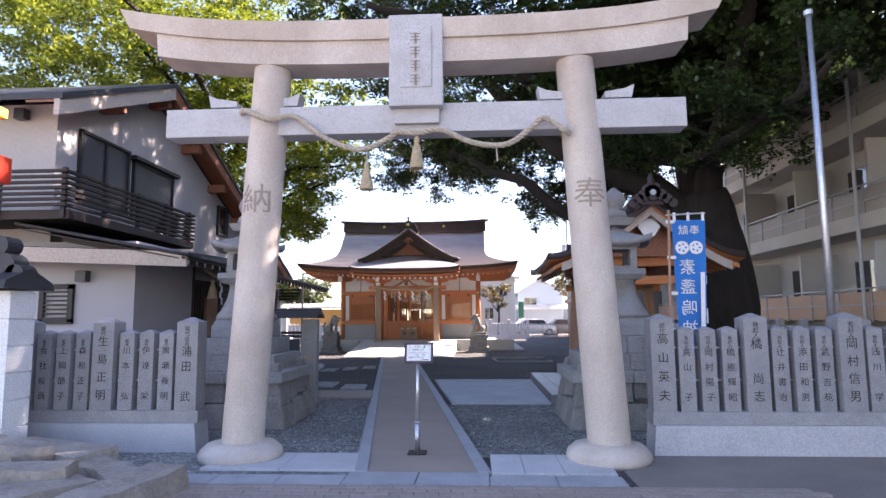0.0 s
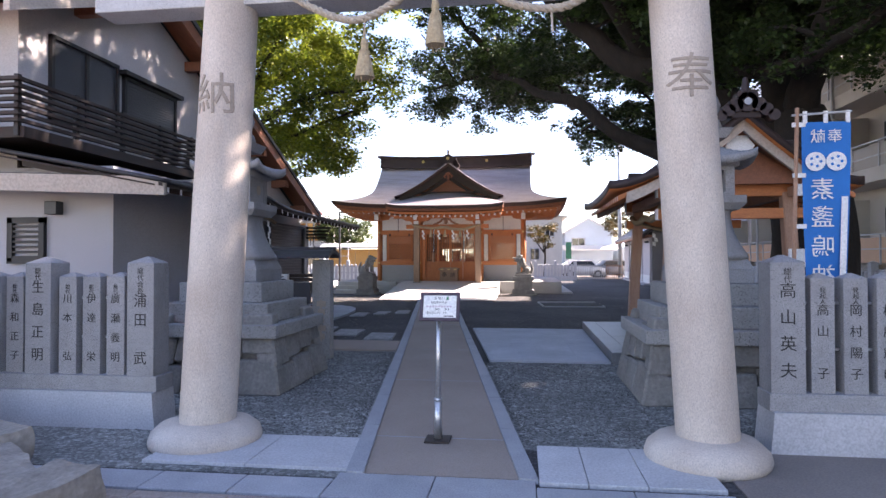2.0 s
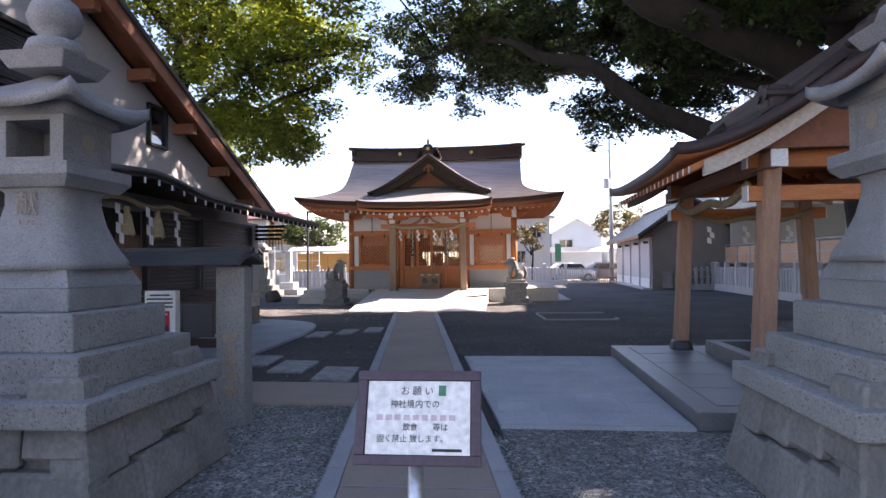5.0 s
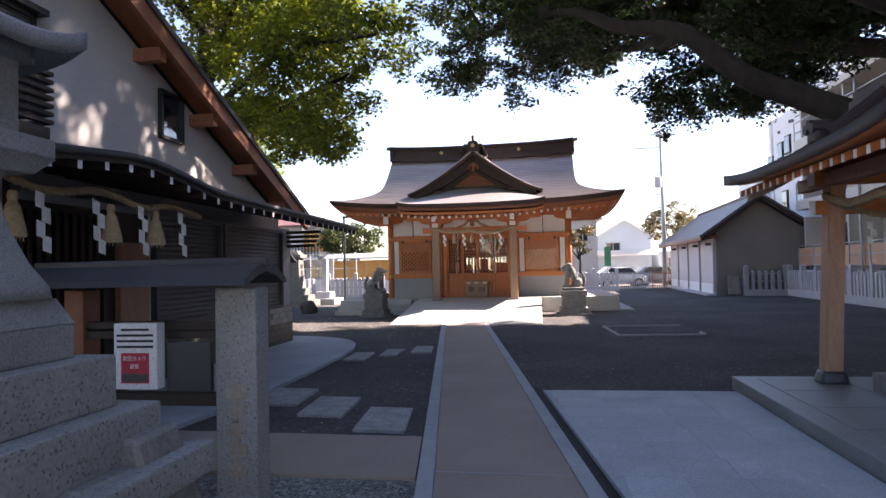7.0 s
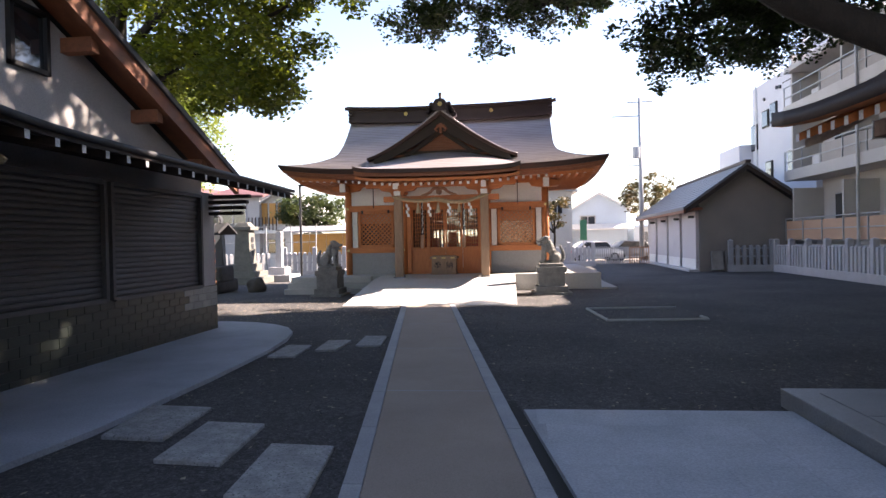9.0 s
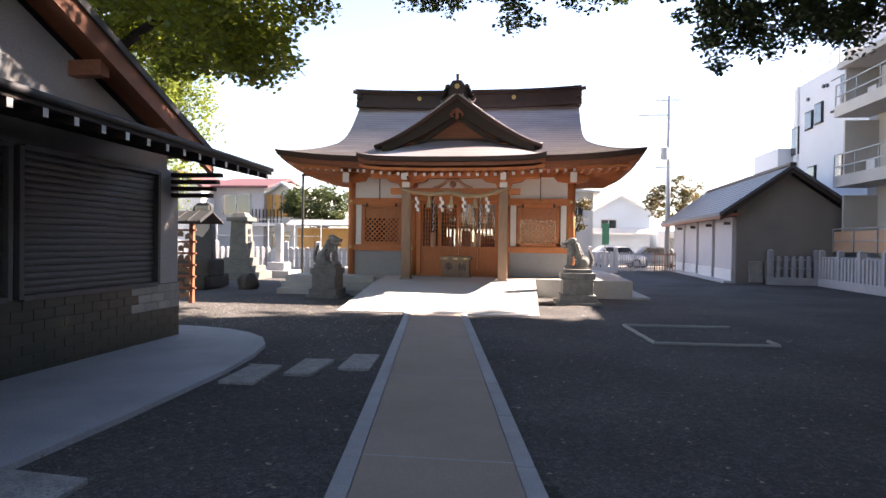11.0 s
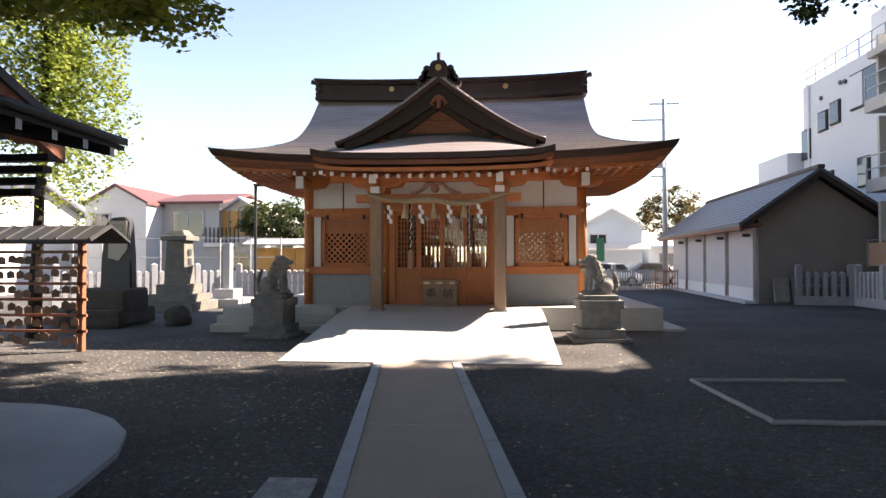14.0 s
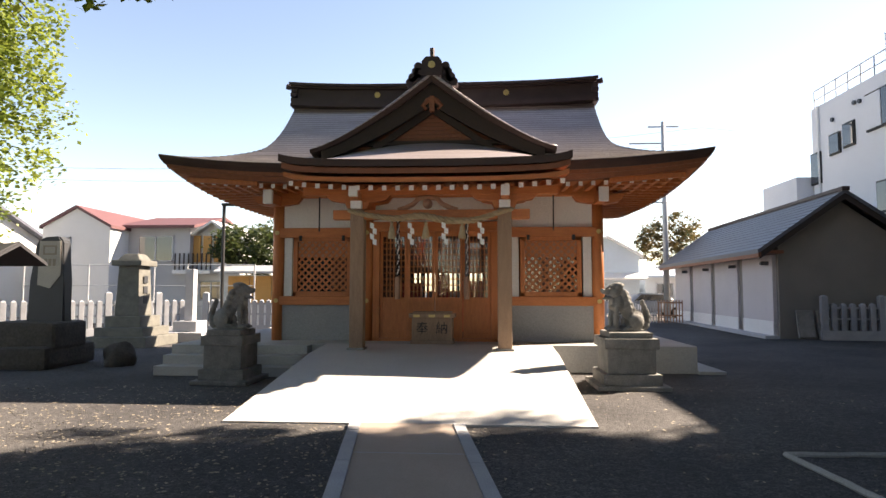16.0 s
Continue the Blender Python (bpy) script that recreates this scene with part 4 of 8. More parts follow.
def rafter(p0, p1, w, h, parent=hall, wood=M_wood):
    """A rafter with its end painted white."""
    p0, p1 = Vector(p0), Vector(p1)
    d = (p1 - p0).normalized()
    s = d.cross(Vector((0, 0, 1))).normalized() * w / 2
    up = Vector((0, 0, h))
    bm = bmesh.new()
    a = [bm.verts.new(p) for p in (p0 - s, p0 + s, p0 + s + up, p0 - s + up)]
    b = [bm.verts.new(p) for p in (p1 - s, p1 + s, p1 + s + up, p1 - s + up)]
    bm.faces.new(a[::-1]).material_index = 1
    bm.faces.new(b)
    for k in range(4):
        bm.faces.new((a[k], a[(k + 1) % 4], b[(k + 1) % 4], b[k]))
    return part("rafter", bm, [wood, M_white], parent)


for k in range(-20, 21):
    x = SX + k * 0.235
    t = abs(k) * 0.235 / HW
    if abs(x - SX) > 2.5:
        z = 3.45 + 0.22 * t ** 3.5
        rafter((x, FY + 0.42, z), (x, FY + 1.7, 3.52), 0.075, 0.085)
for sx in (-1, 1):
    for k in range(22):
        y = FY + 0.35 + k * 0.29
        v = abs(y - FY - HD) / HD
        z = 3.45 + 0.22 * v ** 3
        rafter((SX + sx * (HW - 0.42), y, z), (SX + sx * (HW - 1.8), y, 3.52), 0.075, 0.085)
# ridge: stacked box with end ornaments
RY = FY + HD


def ridge_bar(z0, z1, dy, half, curve=0.10):
    b = bmesh.new()
    n = 24
    prev = None
    for i in range(n + 1):
        u = -1 + 2 * i / n
        x = SX + u * half
        lift = curve * abs(u) ** 3
        ring = [b.verts.new((x, RY + s * dy, z + lift)) for s, z in ((-1, z0), (1, z0), (1, z1), (-1, z1))]
        if prev:
            for k in range(4):
                b.faces.new((prev[k], prev[(k + 1) % 4], ring[(k + 1) % 4], ring[k]))
        else:
            b.faces.new(ring[::-1])
        prev = ring
    b.faces.new(prev)
    return b


for z0, z1, dy, half in ((5.90, 6.02, 0.36, 3.62), (6.02, 6.08, 0.28, 3.64), (6.08, 6.36, 0.22, 3.62), (6.36, 6.41, 0.30, 3.66), (6.41, 6.47, 0.36, 3.70)):
    part("ridge_course", ridge_bar(z0, z1, dy, half), M_roof_dark, hall)
for sx in (-1, 1):
    bm = B()
    for i, (w, z) in enumerate(((0.30, 5.98), (0.27, 6.1), (0.30, 6.22), (0.26, 6.34))):
        bx(bm, SX + sx * 3.62 - 0.06, SX + sx * 3.62 + 0.1, RY - w, RY + w, z, z + 0.1, 0.02)
    tube(bm, [(SX + sx * 3.62, RY, 6.5), (SX + sx * 3.86, RY, 6.57)], [0.05, 0.07], 10)
    part("ridge_end", bm, M_roof_dark, hall, "scrolled ridge end")
    for px in (1.55,):
        bm = B()
        tube(bm, [(SX + sx * px, RY - 0.225, 6.24), (SX + sx * px, RY - 0.245, 6.24)], 0.07, 20)
        part("crest", bm, M_gold, hall, "round gilt crest")
# side gables of the upper roof
for sx in (-1, 1):
    bm = B()
    n = 20
    pts = []
    for i in range(n + 1):
        y = FY + (HW - GAB) + (2 * HD - 2 * (HW - GAB)) * i / n
        d = HD - abs(y - RY)
        pts.append((y, rise(d / HD) - 0.02))
    pts += [(FY + 2 * HD - (HW - GAB), rise((HW - GAB) / HD) - 0.3), (FY + (HW - GAB), rise((HW - GAB) / HD) - 0.3)]
    prism(bm, pts, "x", SX + sx * GAB - 0.04, SX + sx * (GAB - 0.0) + 0.04)
    part("gable_board", bm, M_roof_edge, hall)
# front dormer gable
DY = 22.25


def dormer_z(r):
    return 5.76 - 1.47 * (1 - (1 - min(r, 1.0)) ** 1.32)


bm = B()
n = 40
prevA = None
for i in range(n + 1):
    u = -1 + 2 * i / n
    x = SX + 2.42 * u
    z = dormer_z(abs(u))
    back = DY + 3.1 - 1.6 * abs(u)
    ring = [bm.verts.new((x, DY + 0.04 * abs(u), z)), bm.verts.new((x, back, z + 0.02)), bm.verts.new((x, back, z - 0.2)), bm.verts.new((x, DY + 0.04 * abs(u) + 0.03, z - 0.15 + 0.09 * abs(u)))]
    if prevA:
        for k in range(4):
            f = bm.faces.new((prevA[k], ring[k], ring[(k + 1) % 4], prevA[(k + 1) % 4]))
            f.material_index = 1 if k in (2, 3) else 0
    prevA = ring
part("dormer_roof", bm, [M_roof, M_roof_edge], hall, "concave gabled dormer roof")
for sx in (-1, 1):
    # pale copper verge cap that catches the light
    bm = B()
    pts = [(SX + sx * 2.42 * i / 24, DY + 0.02 + 0.04 * i / 24, dormer_z(i / 24) + 0.012) for i in range(25)]
    tube(bm, pts, [0.035 - 0.02 * i / 24 for i in range(25)], 8)
    part("verge_cap", bm, M_roof, hall, "rolled copper verge", True)
    for nm, mtl, half, drop, wide, y0, y1, lab in (("barge_board", M_wood_dark, 2.2, 0.13, 0.46, 0.10, 0.19, "dark curved barge board"), ("inner_barge", M_wood_dark, 1.7, 0.52, 0.2, 0.2, 0.28, "")):
        bm = B()
        prevA = None
        for i in range(21):
            u = i / 20
            x = SX + sx * half * u
            z = dormer_z(u * half / 2.42) - drop + (0.05 * u if nm == "barge_board" else 0)
            w = wide * (1 - 0.62 * u)
            ring = [bm.verts.new((x, DY + y0, z)), bm.verts.new((x, DY + y1, z)), bm.verts.new((x, DY + y1, z - w)), bm.verts.new((x, DY + y0, z - w))]
            if prevA:
                for k in range(4):
                    bm.faces.new((prevA[k], ring[k], ring[(k + 1) % 4], prevA[(k + 1) % 4]))
            prevA = ring
        part(nm, bm, mtl, hall, lab)
bm = B()
prism(bm, [(SX - 1.75, 4.32), (SX + 1.75, 4.32), (SX + 0.8, 4.85), (SX, 5.4), (SX - 0.8, 4.85)], "y", DY + 0.36, DY + 0.42)
gw = part("dormer_wall", bm, M_wood_red, hall)
bm = B()
bx(bm, SX - 1.55, SX + 1.55, DY + 0.24, DY + 0.34, 4.40, 4.49, 0.01)
part("dormer_beam", bm, M_wood_dark, hall)
for k in range(7):
    z = 4.47 + k * 0.08
    w = 0.80 - k * 0.115
    bm = B()
    bx(bm, SX - w, SX + w, DY + 0.29, DY + 0.362, z, z + 0.072, 0.006)
    part("board", bm, M_wood_red, gw)
bm = B()
for sx in (-1, 1):
    tube(bm, [(SX, DY + 0.10, 5.30), (SX + sx * 0.1, DY + 0.10, 5.24), (SX + sx * 0.18, DY + 0.10, 5.15), (SX + sx * 0.11, DY + 0.10, 5.08)], [0.05, 0.055, 0.05, 0.03], 8)
bx(bm, SX - 0.05, SX + 0.05, DY + 0.05, DY + 0.15, 5.02, 5.34, 0.02)
part("pendant", bm, M_wood_red, hall, "carved gable pendant")
# finial of the dormer
bm = B()
prism(bm, [(SX - 0.19, 5.72), (SX + 0.19, 5.72), (SX + 0.2, 6.0), (SX + 0.15, 6.07), (SX + 0.11, 6.10), (SX - 0.11, 6.10), (SX - 0.15, 6.07), (SX - 0.2, 6.0)], "y", DY - 0.02, DY + 0.26)
tube(bm, [(SX, DY + 0.12, 6.08), (SX, DY + 0.12, 6.31)], [0.045, 0.05], 10)
fin = part("finial", bm, M_roof_dark, hall, "dark scrolled roof ornament", False)
for sx in (-1, 1):
    for dx, z, r in ((0.27, 5.92, 0.085), (0.24, 5.79, 0.10), (0.33, 5.82, 0.07), (0.37, 5.70, 0.095), (0.43, 5.60, 0.085), (0.28, 5.66, 0.1)):
        bm = B()
        tube(bm, [(SX + sx * dx, DY + 0.02, z), (SX + sx * dx, DY + 0.24, z)], r, 12)
        part("scroll", bm, M_roof_dark, fin)
bm = B()
tube(bm, [(SX, DY - 0.02, 5.93), (SX, DY - 0.045, 5.93)], 0.07, 20)
part("crest", bm, M_gold, fin)

# porch canopy in front
PH, PY0, PY1 = 2.48, 20.62, 22.5


def porch(u, v):
    x = SX + PH * (-1 + 2 * u)
    y = PY0 + (PY1 - PY0) * v
    a, d = abs(-1 + 2 * u), y - PY0
    return (x, y, 3.72 + (0.29 * d + 0.05 * d * d) * (1 - 0.66 * a * a) + 0.06 * a ** 2.5 + 0.06 * a ** 12 * (1 - v))


bm = B()
sheet(bm, porch, 40, 18, 0.125, 0, 1)
part("porch_roof", bm, [M_roof, M_roof_edge], hall, "curved porch canopy with a thick dark edge")
bm = B()
sheet(bm, lambda u, v: (lambda p: (SX + (p[0] - SX) * 0.99, p[1] + 0.10, p[2] - 0.127))(porch(u, v * 0.5)), 32, 3, 0.10)
part("porch_eave_board", bm, M_wood_red, hall, "reddish stepped eave board")
bm = B()
sheet(bm, lambda u, v: (lambda p: (SX + (p[0] - SX) * 0.985, p[1] + 0.17, p[2] - 0.28))(porch(u, v)), 24, 4, 0.08)
part("porch_soffit", bm, M_wood_h, hall)
for k in range(-10, 11):
    x = SX + k * 0.235
    rafter((x, PY0 + 0.32, 3.24 + 0.12 * abs(k / 10.6) ** 3.2), (x, PY0 + 2.2, 3.62), 0.08, 0.085)

# frame: platform level 0.5
WY = 23.0
Z0 = 0.5
post_x = (-5.87, -4.0, -1.22, 0.66)
for x in post_x:
    bm = B()
    tube(bm, [(x, WY, Z0), (x, WY, 3.6)], 0.115, 20)
    part("post", bm, M_wood, hall, "round orange cedar post", True)
for x in (-5.87, 0.66):
    bm = B()
    tube(bm, [(x, WY + 4.4, Z0), (x, WY + 4.4, 3.6)], 0.115, 20)
    part("post", bm, M_wood, hall, "", True)
for x0, x1 in ((-5.87, -4.0), (-1.22, 0.66)):
    bm = B()
    bx(bm, x0 + 0.06, x1 - 0.06, WY - 0.04, WY + 0.06, Z0, 1.22)
    part("base_wall", bm, M_grey_wall, hall, "smooth grey plaster base wall")
    bm = B()
    bx(bm, x0, x1, WY - 0.1, WY + 0.1, 1.22, 1.40, 0.012)
    part("sill_beam", bm, M_wood_h, hall)
    bm = B()
    bx(bm, x0, x1, WY - 0.1, WY + 0.1, 2.60, 2.80, 0.012)
    part("head_beam", bm, M_wood_h, hall)
    bm = B()
    bx(bm, x0 + 0.08, x1 - 0.08, WY - 0.02, WY + 0.06, 2.80, 3.46)
    pan = part("plaster_panel", bm, M_plaster, hall, "white plaster panel")
    bm = B()
    xm = (x0 + x1) / 2 + (-0.05 if x0 < -3 else 0.05)
    bx(bm, xm - 0.012, xm + 0.012, WY - 0.16, WY - 0.13, 2.72, 3.5)
    part("hook_rod", bm, M_black, hall, "thin black iron rod")
    # narrow white panels beside the window
    for xa in (x0 + 0.13, x1 - 0.30):
        bm = B()
        bx(bm, xa, xa + 0.17, WY - 0.03, WY + 0.05, 1.40, 2.60)
        part("side_panel", bm, M_plaster, hall)
    # window frame and lattice
    wa, wb = x0 + 0.33, x1 - 0.33
    bm = B()
    for q in ((wa, wa + 0.09, 1.40, 2.60), (wb - 0.09, wb, 1.40, 2.60)):
        bx(bm, q[0], q[1], WY - 0.07, WY + 0.05, q[2], q[3], 0.008)
    bx(bm, wa, wb, WY - 0.07, WY + 0.05, 1.40, 1.50, 0.008)
    bx(bm, wa, wb, WY - 0.07, WY + 0.05, 2.52, 2.60, 0.008)
    win = part("window_frame", bm, M_wood, hall)
    w, z0, z1 = wb - wa - 0.18, 1.50, 2.52
    a0, b0 = wa + 0.09, z0
    stp = 0.115
    # diagonal slats both ways, clipped to the opening
    for sgn in (1, -1):
        k = -12
        while k < 24:
            c0 = k * stp * 1.25
            pts = []
            for t in [i / 60 for i in range(61)]:
                xx = t * w
                zz = c0 + xx if sgn > 0 else c0 + (w - xx)
                if 0 <= zz <= z1 - z0:
                    pts.append((a0 + xx, b0 + zz))
            if len(pts) > 2:
                bm = B()
                p, q = pts[0], pts[-1]
                yy = WY - 0.045 + (0.012 if sgn > 0 else 0.026)
                s = 0.021
                n = Vector((-(q[1] - p[1]), q[0] - p[0])).normalized() * s
                vs = []
                for yv in (yy, yy + 0.013):
                    vs.append([bm.verts.new((a + o * n[0], yv, c + o * n[1])) for a, c, o in ((p[0], p[1], -1), (q[0], q[1], -1), (q[0], q[1], 1), (p[0], p[1], 1))])
                bm.faces.new(vs[0])
                bm.faces.new(vs[1][::-1])
                for i in range(4):
                    bm.faces.new((vs[0][i], vs[1][i], vs[1][(i + 1) % 4], vs[0][(i + 1) % 4]))
                part("slat", bm, M_wood, win)
            k += 1
    bm = B()
    bx(bm, a0, a0 + w, WY - 0.005, WY + 0.002, 2.2, z1)
    part("upper_panel", bm, M_wood_tan, win)
    bm = B()
    bx(bm, a0, a0 + w, WY + 0.01, WY + 0.016, z0, z1)
    part("pane", bm, M_glass, win)
    for xh in (wa + 0.16, wb - 0.16):
        bm = B()
        bx(bm, xh - 0.03, xh + 0.03, WY - 0.13, WY - 0.1, 2.53, 2.64, 0.006)
        part("hinge", bm, M_black, win)
# brass ends on the beams
for x in post_x:
    for z in (1.31, 2.70):
        bm = B()
        tube(bm, [(x, WY - 0.12, z), (x, WY - 0.135, z)], 0.045, 14)
        part("nail_cover", bm, M_gold, hall)
# top plates and brackets
bm = B()
bx(bm, -6.15, 0.94, WY - 0.13, WY + 0.13, 3.42, 3.62, 0.012)
part("wall_plate", bm, M_wood_h, hall)
for x in post_x:
    bm = B()
    prism(bm, [(x - 0.5, 3.40), (x - 0.42, 3.30), (x - 0.18, 3.26), (x + 0.18, 3.26), (x + 0.42, 3.30), (x + 0.5, 3.40), (x + 0.5, 3.46), (x - 0.5, 3.46)], "y", WY - 0.15, WY + 0.15)
    part("bracket_arm", bm, M_wood_h, hall, "scrolled bracket arm")
    bm = B()
    bx(bm, x - 0.09, x + 0.09, WY - 0.75, WY - 0.66, 3.22, 3.50, 0.01)
    part("beam_end", bm, M_white, hall, "white-painted beam end")
    bm = B()
    bx(bm, x - 0.085, x + 0.085, WY - 0.67, WY, 3.24, 3.44, 0.01)
    part("nose_beam", bm, M_wood, hall)
# door bay
d0, d1 = -3.88, -1.34
bm = B()
bx(bm, d0, d1, WY - 0.1, WY + 0.1, 2.72, 2.92, 0.01)
part("door_head", bm, M_wood_h, hall)
bm = B()
bx(bm, d0, d1, WY - 0.08, WY + 0.08, Z0, Z0 + 0.06)
part("door_sill", bm, M_wood_h, hall)
bm = B()
bx(bm, d0, d1, WY - 0.02, WY + 0.05, 2.92, 3.46)
part("plaster_panel", bm, M_plaster, hall, "white plaster panel")
for x0, x1 in ((d0, d0 + 0.14), (d1 - 0.14, d1)):
    bm = B()
    bx(bm, x0, x1, WY - 0.08, WY + 0.08, Z0, 2.72, 0.01)
    part("door_jamb", bm, M_wood, hall)
dw = (d1 - d0 - 0.28) / 4
for i in range(4):
    xa, xb = d0 + 0.14 + i * dw, d0 + 0.14 + (i + 1) * dw
    yy = WY - (0.05 if i in (1, 2) else 0.0)
    bm = B()
    bx(bm, xa + 0.004, xa + 0.06, yy - 0.02, yy + 0.02, Z0 + 0.06, 2.72, 0.004)
    bx(bm, xb - 0.06, xb - 0.004, yy - 0.02, yy + 0.02, Z0 + 0.06, 2.72, 0.004)
    for z in (Z0 + 0.06, 1.28, 2.62):
        bx(bm, xa + 0.06, xb - 0.06, yy - 0.02, yy + 0.02, z, z + 0.1, 0.004)
    door = part("door", bm, M_wood, hall, "lattice door with a plain cedar base")
    bm = B()
    bx(bm, xa + 0.06, xb - 0.06, yy - 0.008, yy + 0.008, Z0 + 0.16, 1.28)
    part("door_panel", bm, M_wood, door)
    for k in range(1, 6):
        x = xa + 0.06 + (dw - 0.12) * k / 6
        bm = B()
        bx(bm, x - 0.01, x + 0.01, yy - 0.012, yy + 0.012, 1.38, 2.62)
        part("bar", bm, M_wood, door)
    for k in range(1, 10):
        z = 1.38 + 1.24 * k / 10
        bm = B()
        bx(bm, xa + 0.06, xb - 0.06, yy - 0.009, yy + 0.009, z - 0.009, z + 0.009)
        part("bar", bm, M_wood, door)
    bm = B()
    bx(bm, xa + 0.06, xb - 0.06, yy + 0.014, yy + 0.018, 1.38, 2.62)
    g = part("pane", bm, M_glass, door)
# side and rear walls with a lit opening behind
# side walls, floor and ceiling are coloured dark to stand for indoor shade
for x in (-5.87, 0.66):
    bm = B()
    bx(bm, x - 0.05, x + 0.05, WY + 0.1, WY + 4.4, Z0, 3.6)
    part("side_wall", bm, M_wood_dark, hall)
bm = B()
for q in ((-5.87, -3.6, Z0, 3.6), (-1.6, 0.66, Z0, 3.6), (-3.6, -1.6, Z0, 1.25), (-3.6, -1.6, 2.0, 3.6)):
    bx(bm, q[0], q[1], WY + 4.3, WY + 4.4, q[2], q[3])
part("rear_wall", bm, M_wood_red, hall)
for k in range(15):
    bm = B()
    bx(bm, -3.6 + k * 0.138, -3.53 + k * 0.138, WY + 4.32, WY + 4.37, 1.25, 2.0)
    part("rear_bar", bm, M_wood_dark, hall)
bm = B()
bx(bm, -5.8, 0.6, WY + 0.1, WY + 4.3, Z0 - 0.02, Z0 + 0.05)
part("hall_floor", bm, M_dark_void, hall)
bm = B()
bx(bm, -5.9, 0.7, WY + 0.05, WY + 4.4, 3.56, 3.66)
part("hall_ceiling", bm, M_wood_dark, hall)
# red cloths and stands inside
for x, w, h in ((-3.35, 0.45, 1.15), (-1.9, 0.5, 1.2), (-2.6, 0.3, 1.35)):
    bm = B()
    bx(bm, x - w / 2, x + w / 2, WY + 2.2, WY + 2.6, Z0 + 0.05, Z0 + 0.05 + h, 0.01)
    part("red_altar_stand", bm, M_red, hall, "red-draped stand inside the hall")
bm = B()
bx(bm, -3.0, -2.2, WY + 2.9, WY + 3.4, Z0 + 0.05, Z0 + 1.0, 0.01)
part("white_altar_table", bm, M_white, hall)
# porch posts, beam, carving
for x in (-3.9, -1.25):
    bm = B()
    bx(bm, x - 0.125, x + 0.125, 21.4, 21.65, 0.42, 2.98, 0.018)
    part("porch_post", bm, M_wood_grey, hall, "weathered square porch post")
    bm = B()
    bx(bm, x - 0.16, x + 0.16, 21.37, 21.68, 0.42, 0.5, 0.01)
    part("post_shoe", bm, M_pedestal, hall)
    bm = B()
    bx(bm, x - 0.1, x + 0.1, 21.28, 21.40, 2.98, 3.12, 0.01)
    part("beam_end", bm, M_white, hall, "white-painted beam end")
    bm = B()
    bx(bm, x - 0.075, x + 0.075, 21.0, 21.1, 3.16, 3.34, 0.01)
    part("beam_end", bm, M_white, hall, "white-painted beam end")
    bm = B()
    bx(bm, x - 0.18, x + 0.18, 21.4, 21.66, 2.98, 3.12, 0.01, top=(1.3, 1.2))
    prism(bm, [(x - 0.62, 3.26), (x - 0.5, 3.15), (x - 0.2, 3.10), (x + 0.2, 3.10), (x + 0.5, 3.15), (x + 0.62, 3.26)], "y", 21.44, 21.62)
    bx(bm, x - 0.07, x + 0.07, 21.08, 22.9, 3.12, 3.28, 0.01)
    part("bracket", bm, M_wood_h, hall, "carved bracket set")
bm = B()
bx(bm, -4.35, -0.8, 21.43, 21.63, 2.80, 2.97, 0.015)
part("rainbow_beam", bm, M_wood_h, hall)
bm = B()
bx(bm, -4.9, -0.3, 21.42, 21.64, 3.24, 3.38, 0.012)
part("porch_plate", bm, M_wood_h, hall)
bm = B()
for sx in (-1, 1):
    tube(bm, [(SX, 21.5, 3.2), (SX + sx * 0.17, 21.5, 3.18), (SX + sx * 0.26, 21.5, 3.08), (SX + sx * 0.42, 21.5, 3.0), (SX + sx * 0.55, 21.5, 2.98)], [0.05, 0.05, 0.045, 0.05, 0.03], 8)
tube(bm, [(SX, 21.52, 3.08), (SX, 21.46, 3.08)], 0.09, 14)
part("frog_leg_strut", bm, M_wood_tan, hall, "pale carved frog-leg strut", True)

shime = thing("sacred_rope", (SX, 21.35, 2.9), "twisted straw rope with paper streamers across the porch", "rope")
rope("rope", [(-4.05, 21.3, 2.95), (-3.7, 21.3, 2.86), (-3.2, 21.3, 2.80), (-2.7, 21.3, 2.84), (-2.3, 21.3, 2.76), (-1.8, 21.3, 2.76), (-1.4, 21.3, 2.88), (-1.1, 21.3, 2.96)],
     lambda f: 0.034 + 0.03 * math.sin(math.pi * min(1, max(0, f))), M_rope, shime, "", 3, 3, 9)


def streamer(x, y, z, parent, w=0.07, h=0.12, n=4):
    bm = bmesh.new()
    for k in range(n):
        dx = (w * 0.55) * (1 if k % 2 else -0.2)
        p = [(x + dx, z - k * h * 0.8), (x + dx + w, z - k * h * 0.8 - 0.02), (x + dx + w, z - k * h * 0.8 - h), (x + dx, z - k * h * 0.8 - h + 0.02)]
        prism(bm, p, "y", y + 0.004 * k, y + 0.004 * k + 0.002)
    return part("paper_streamer", bm, M_paper, parent, "white zigzag paper streamer")


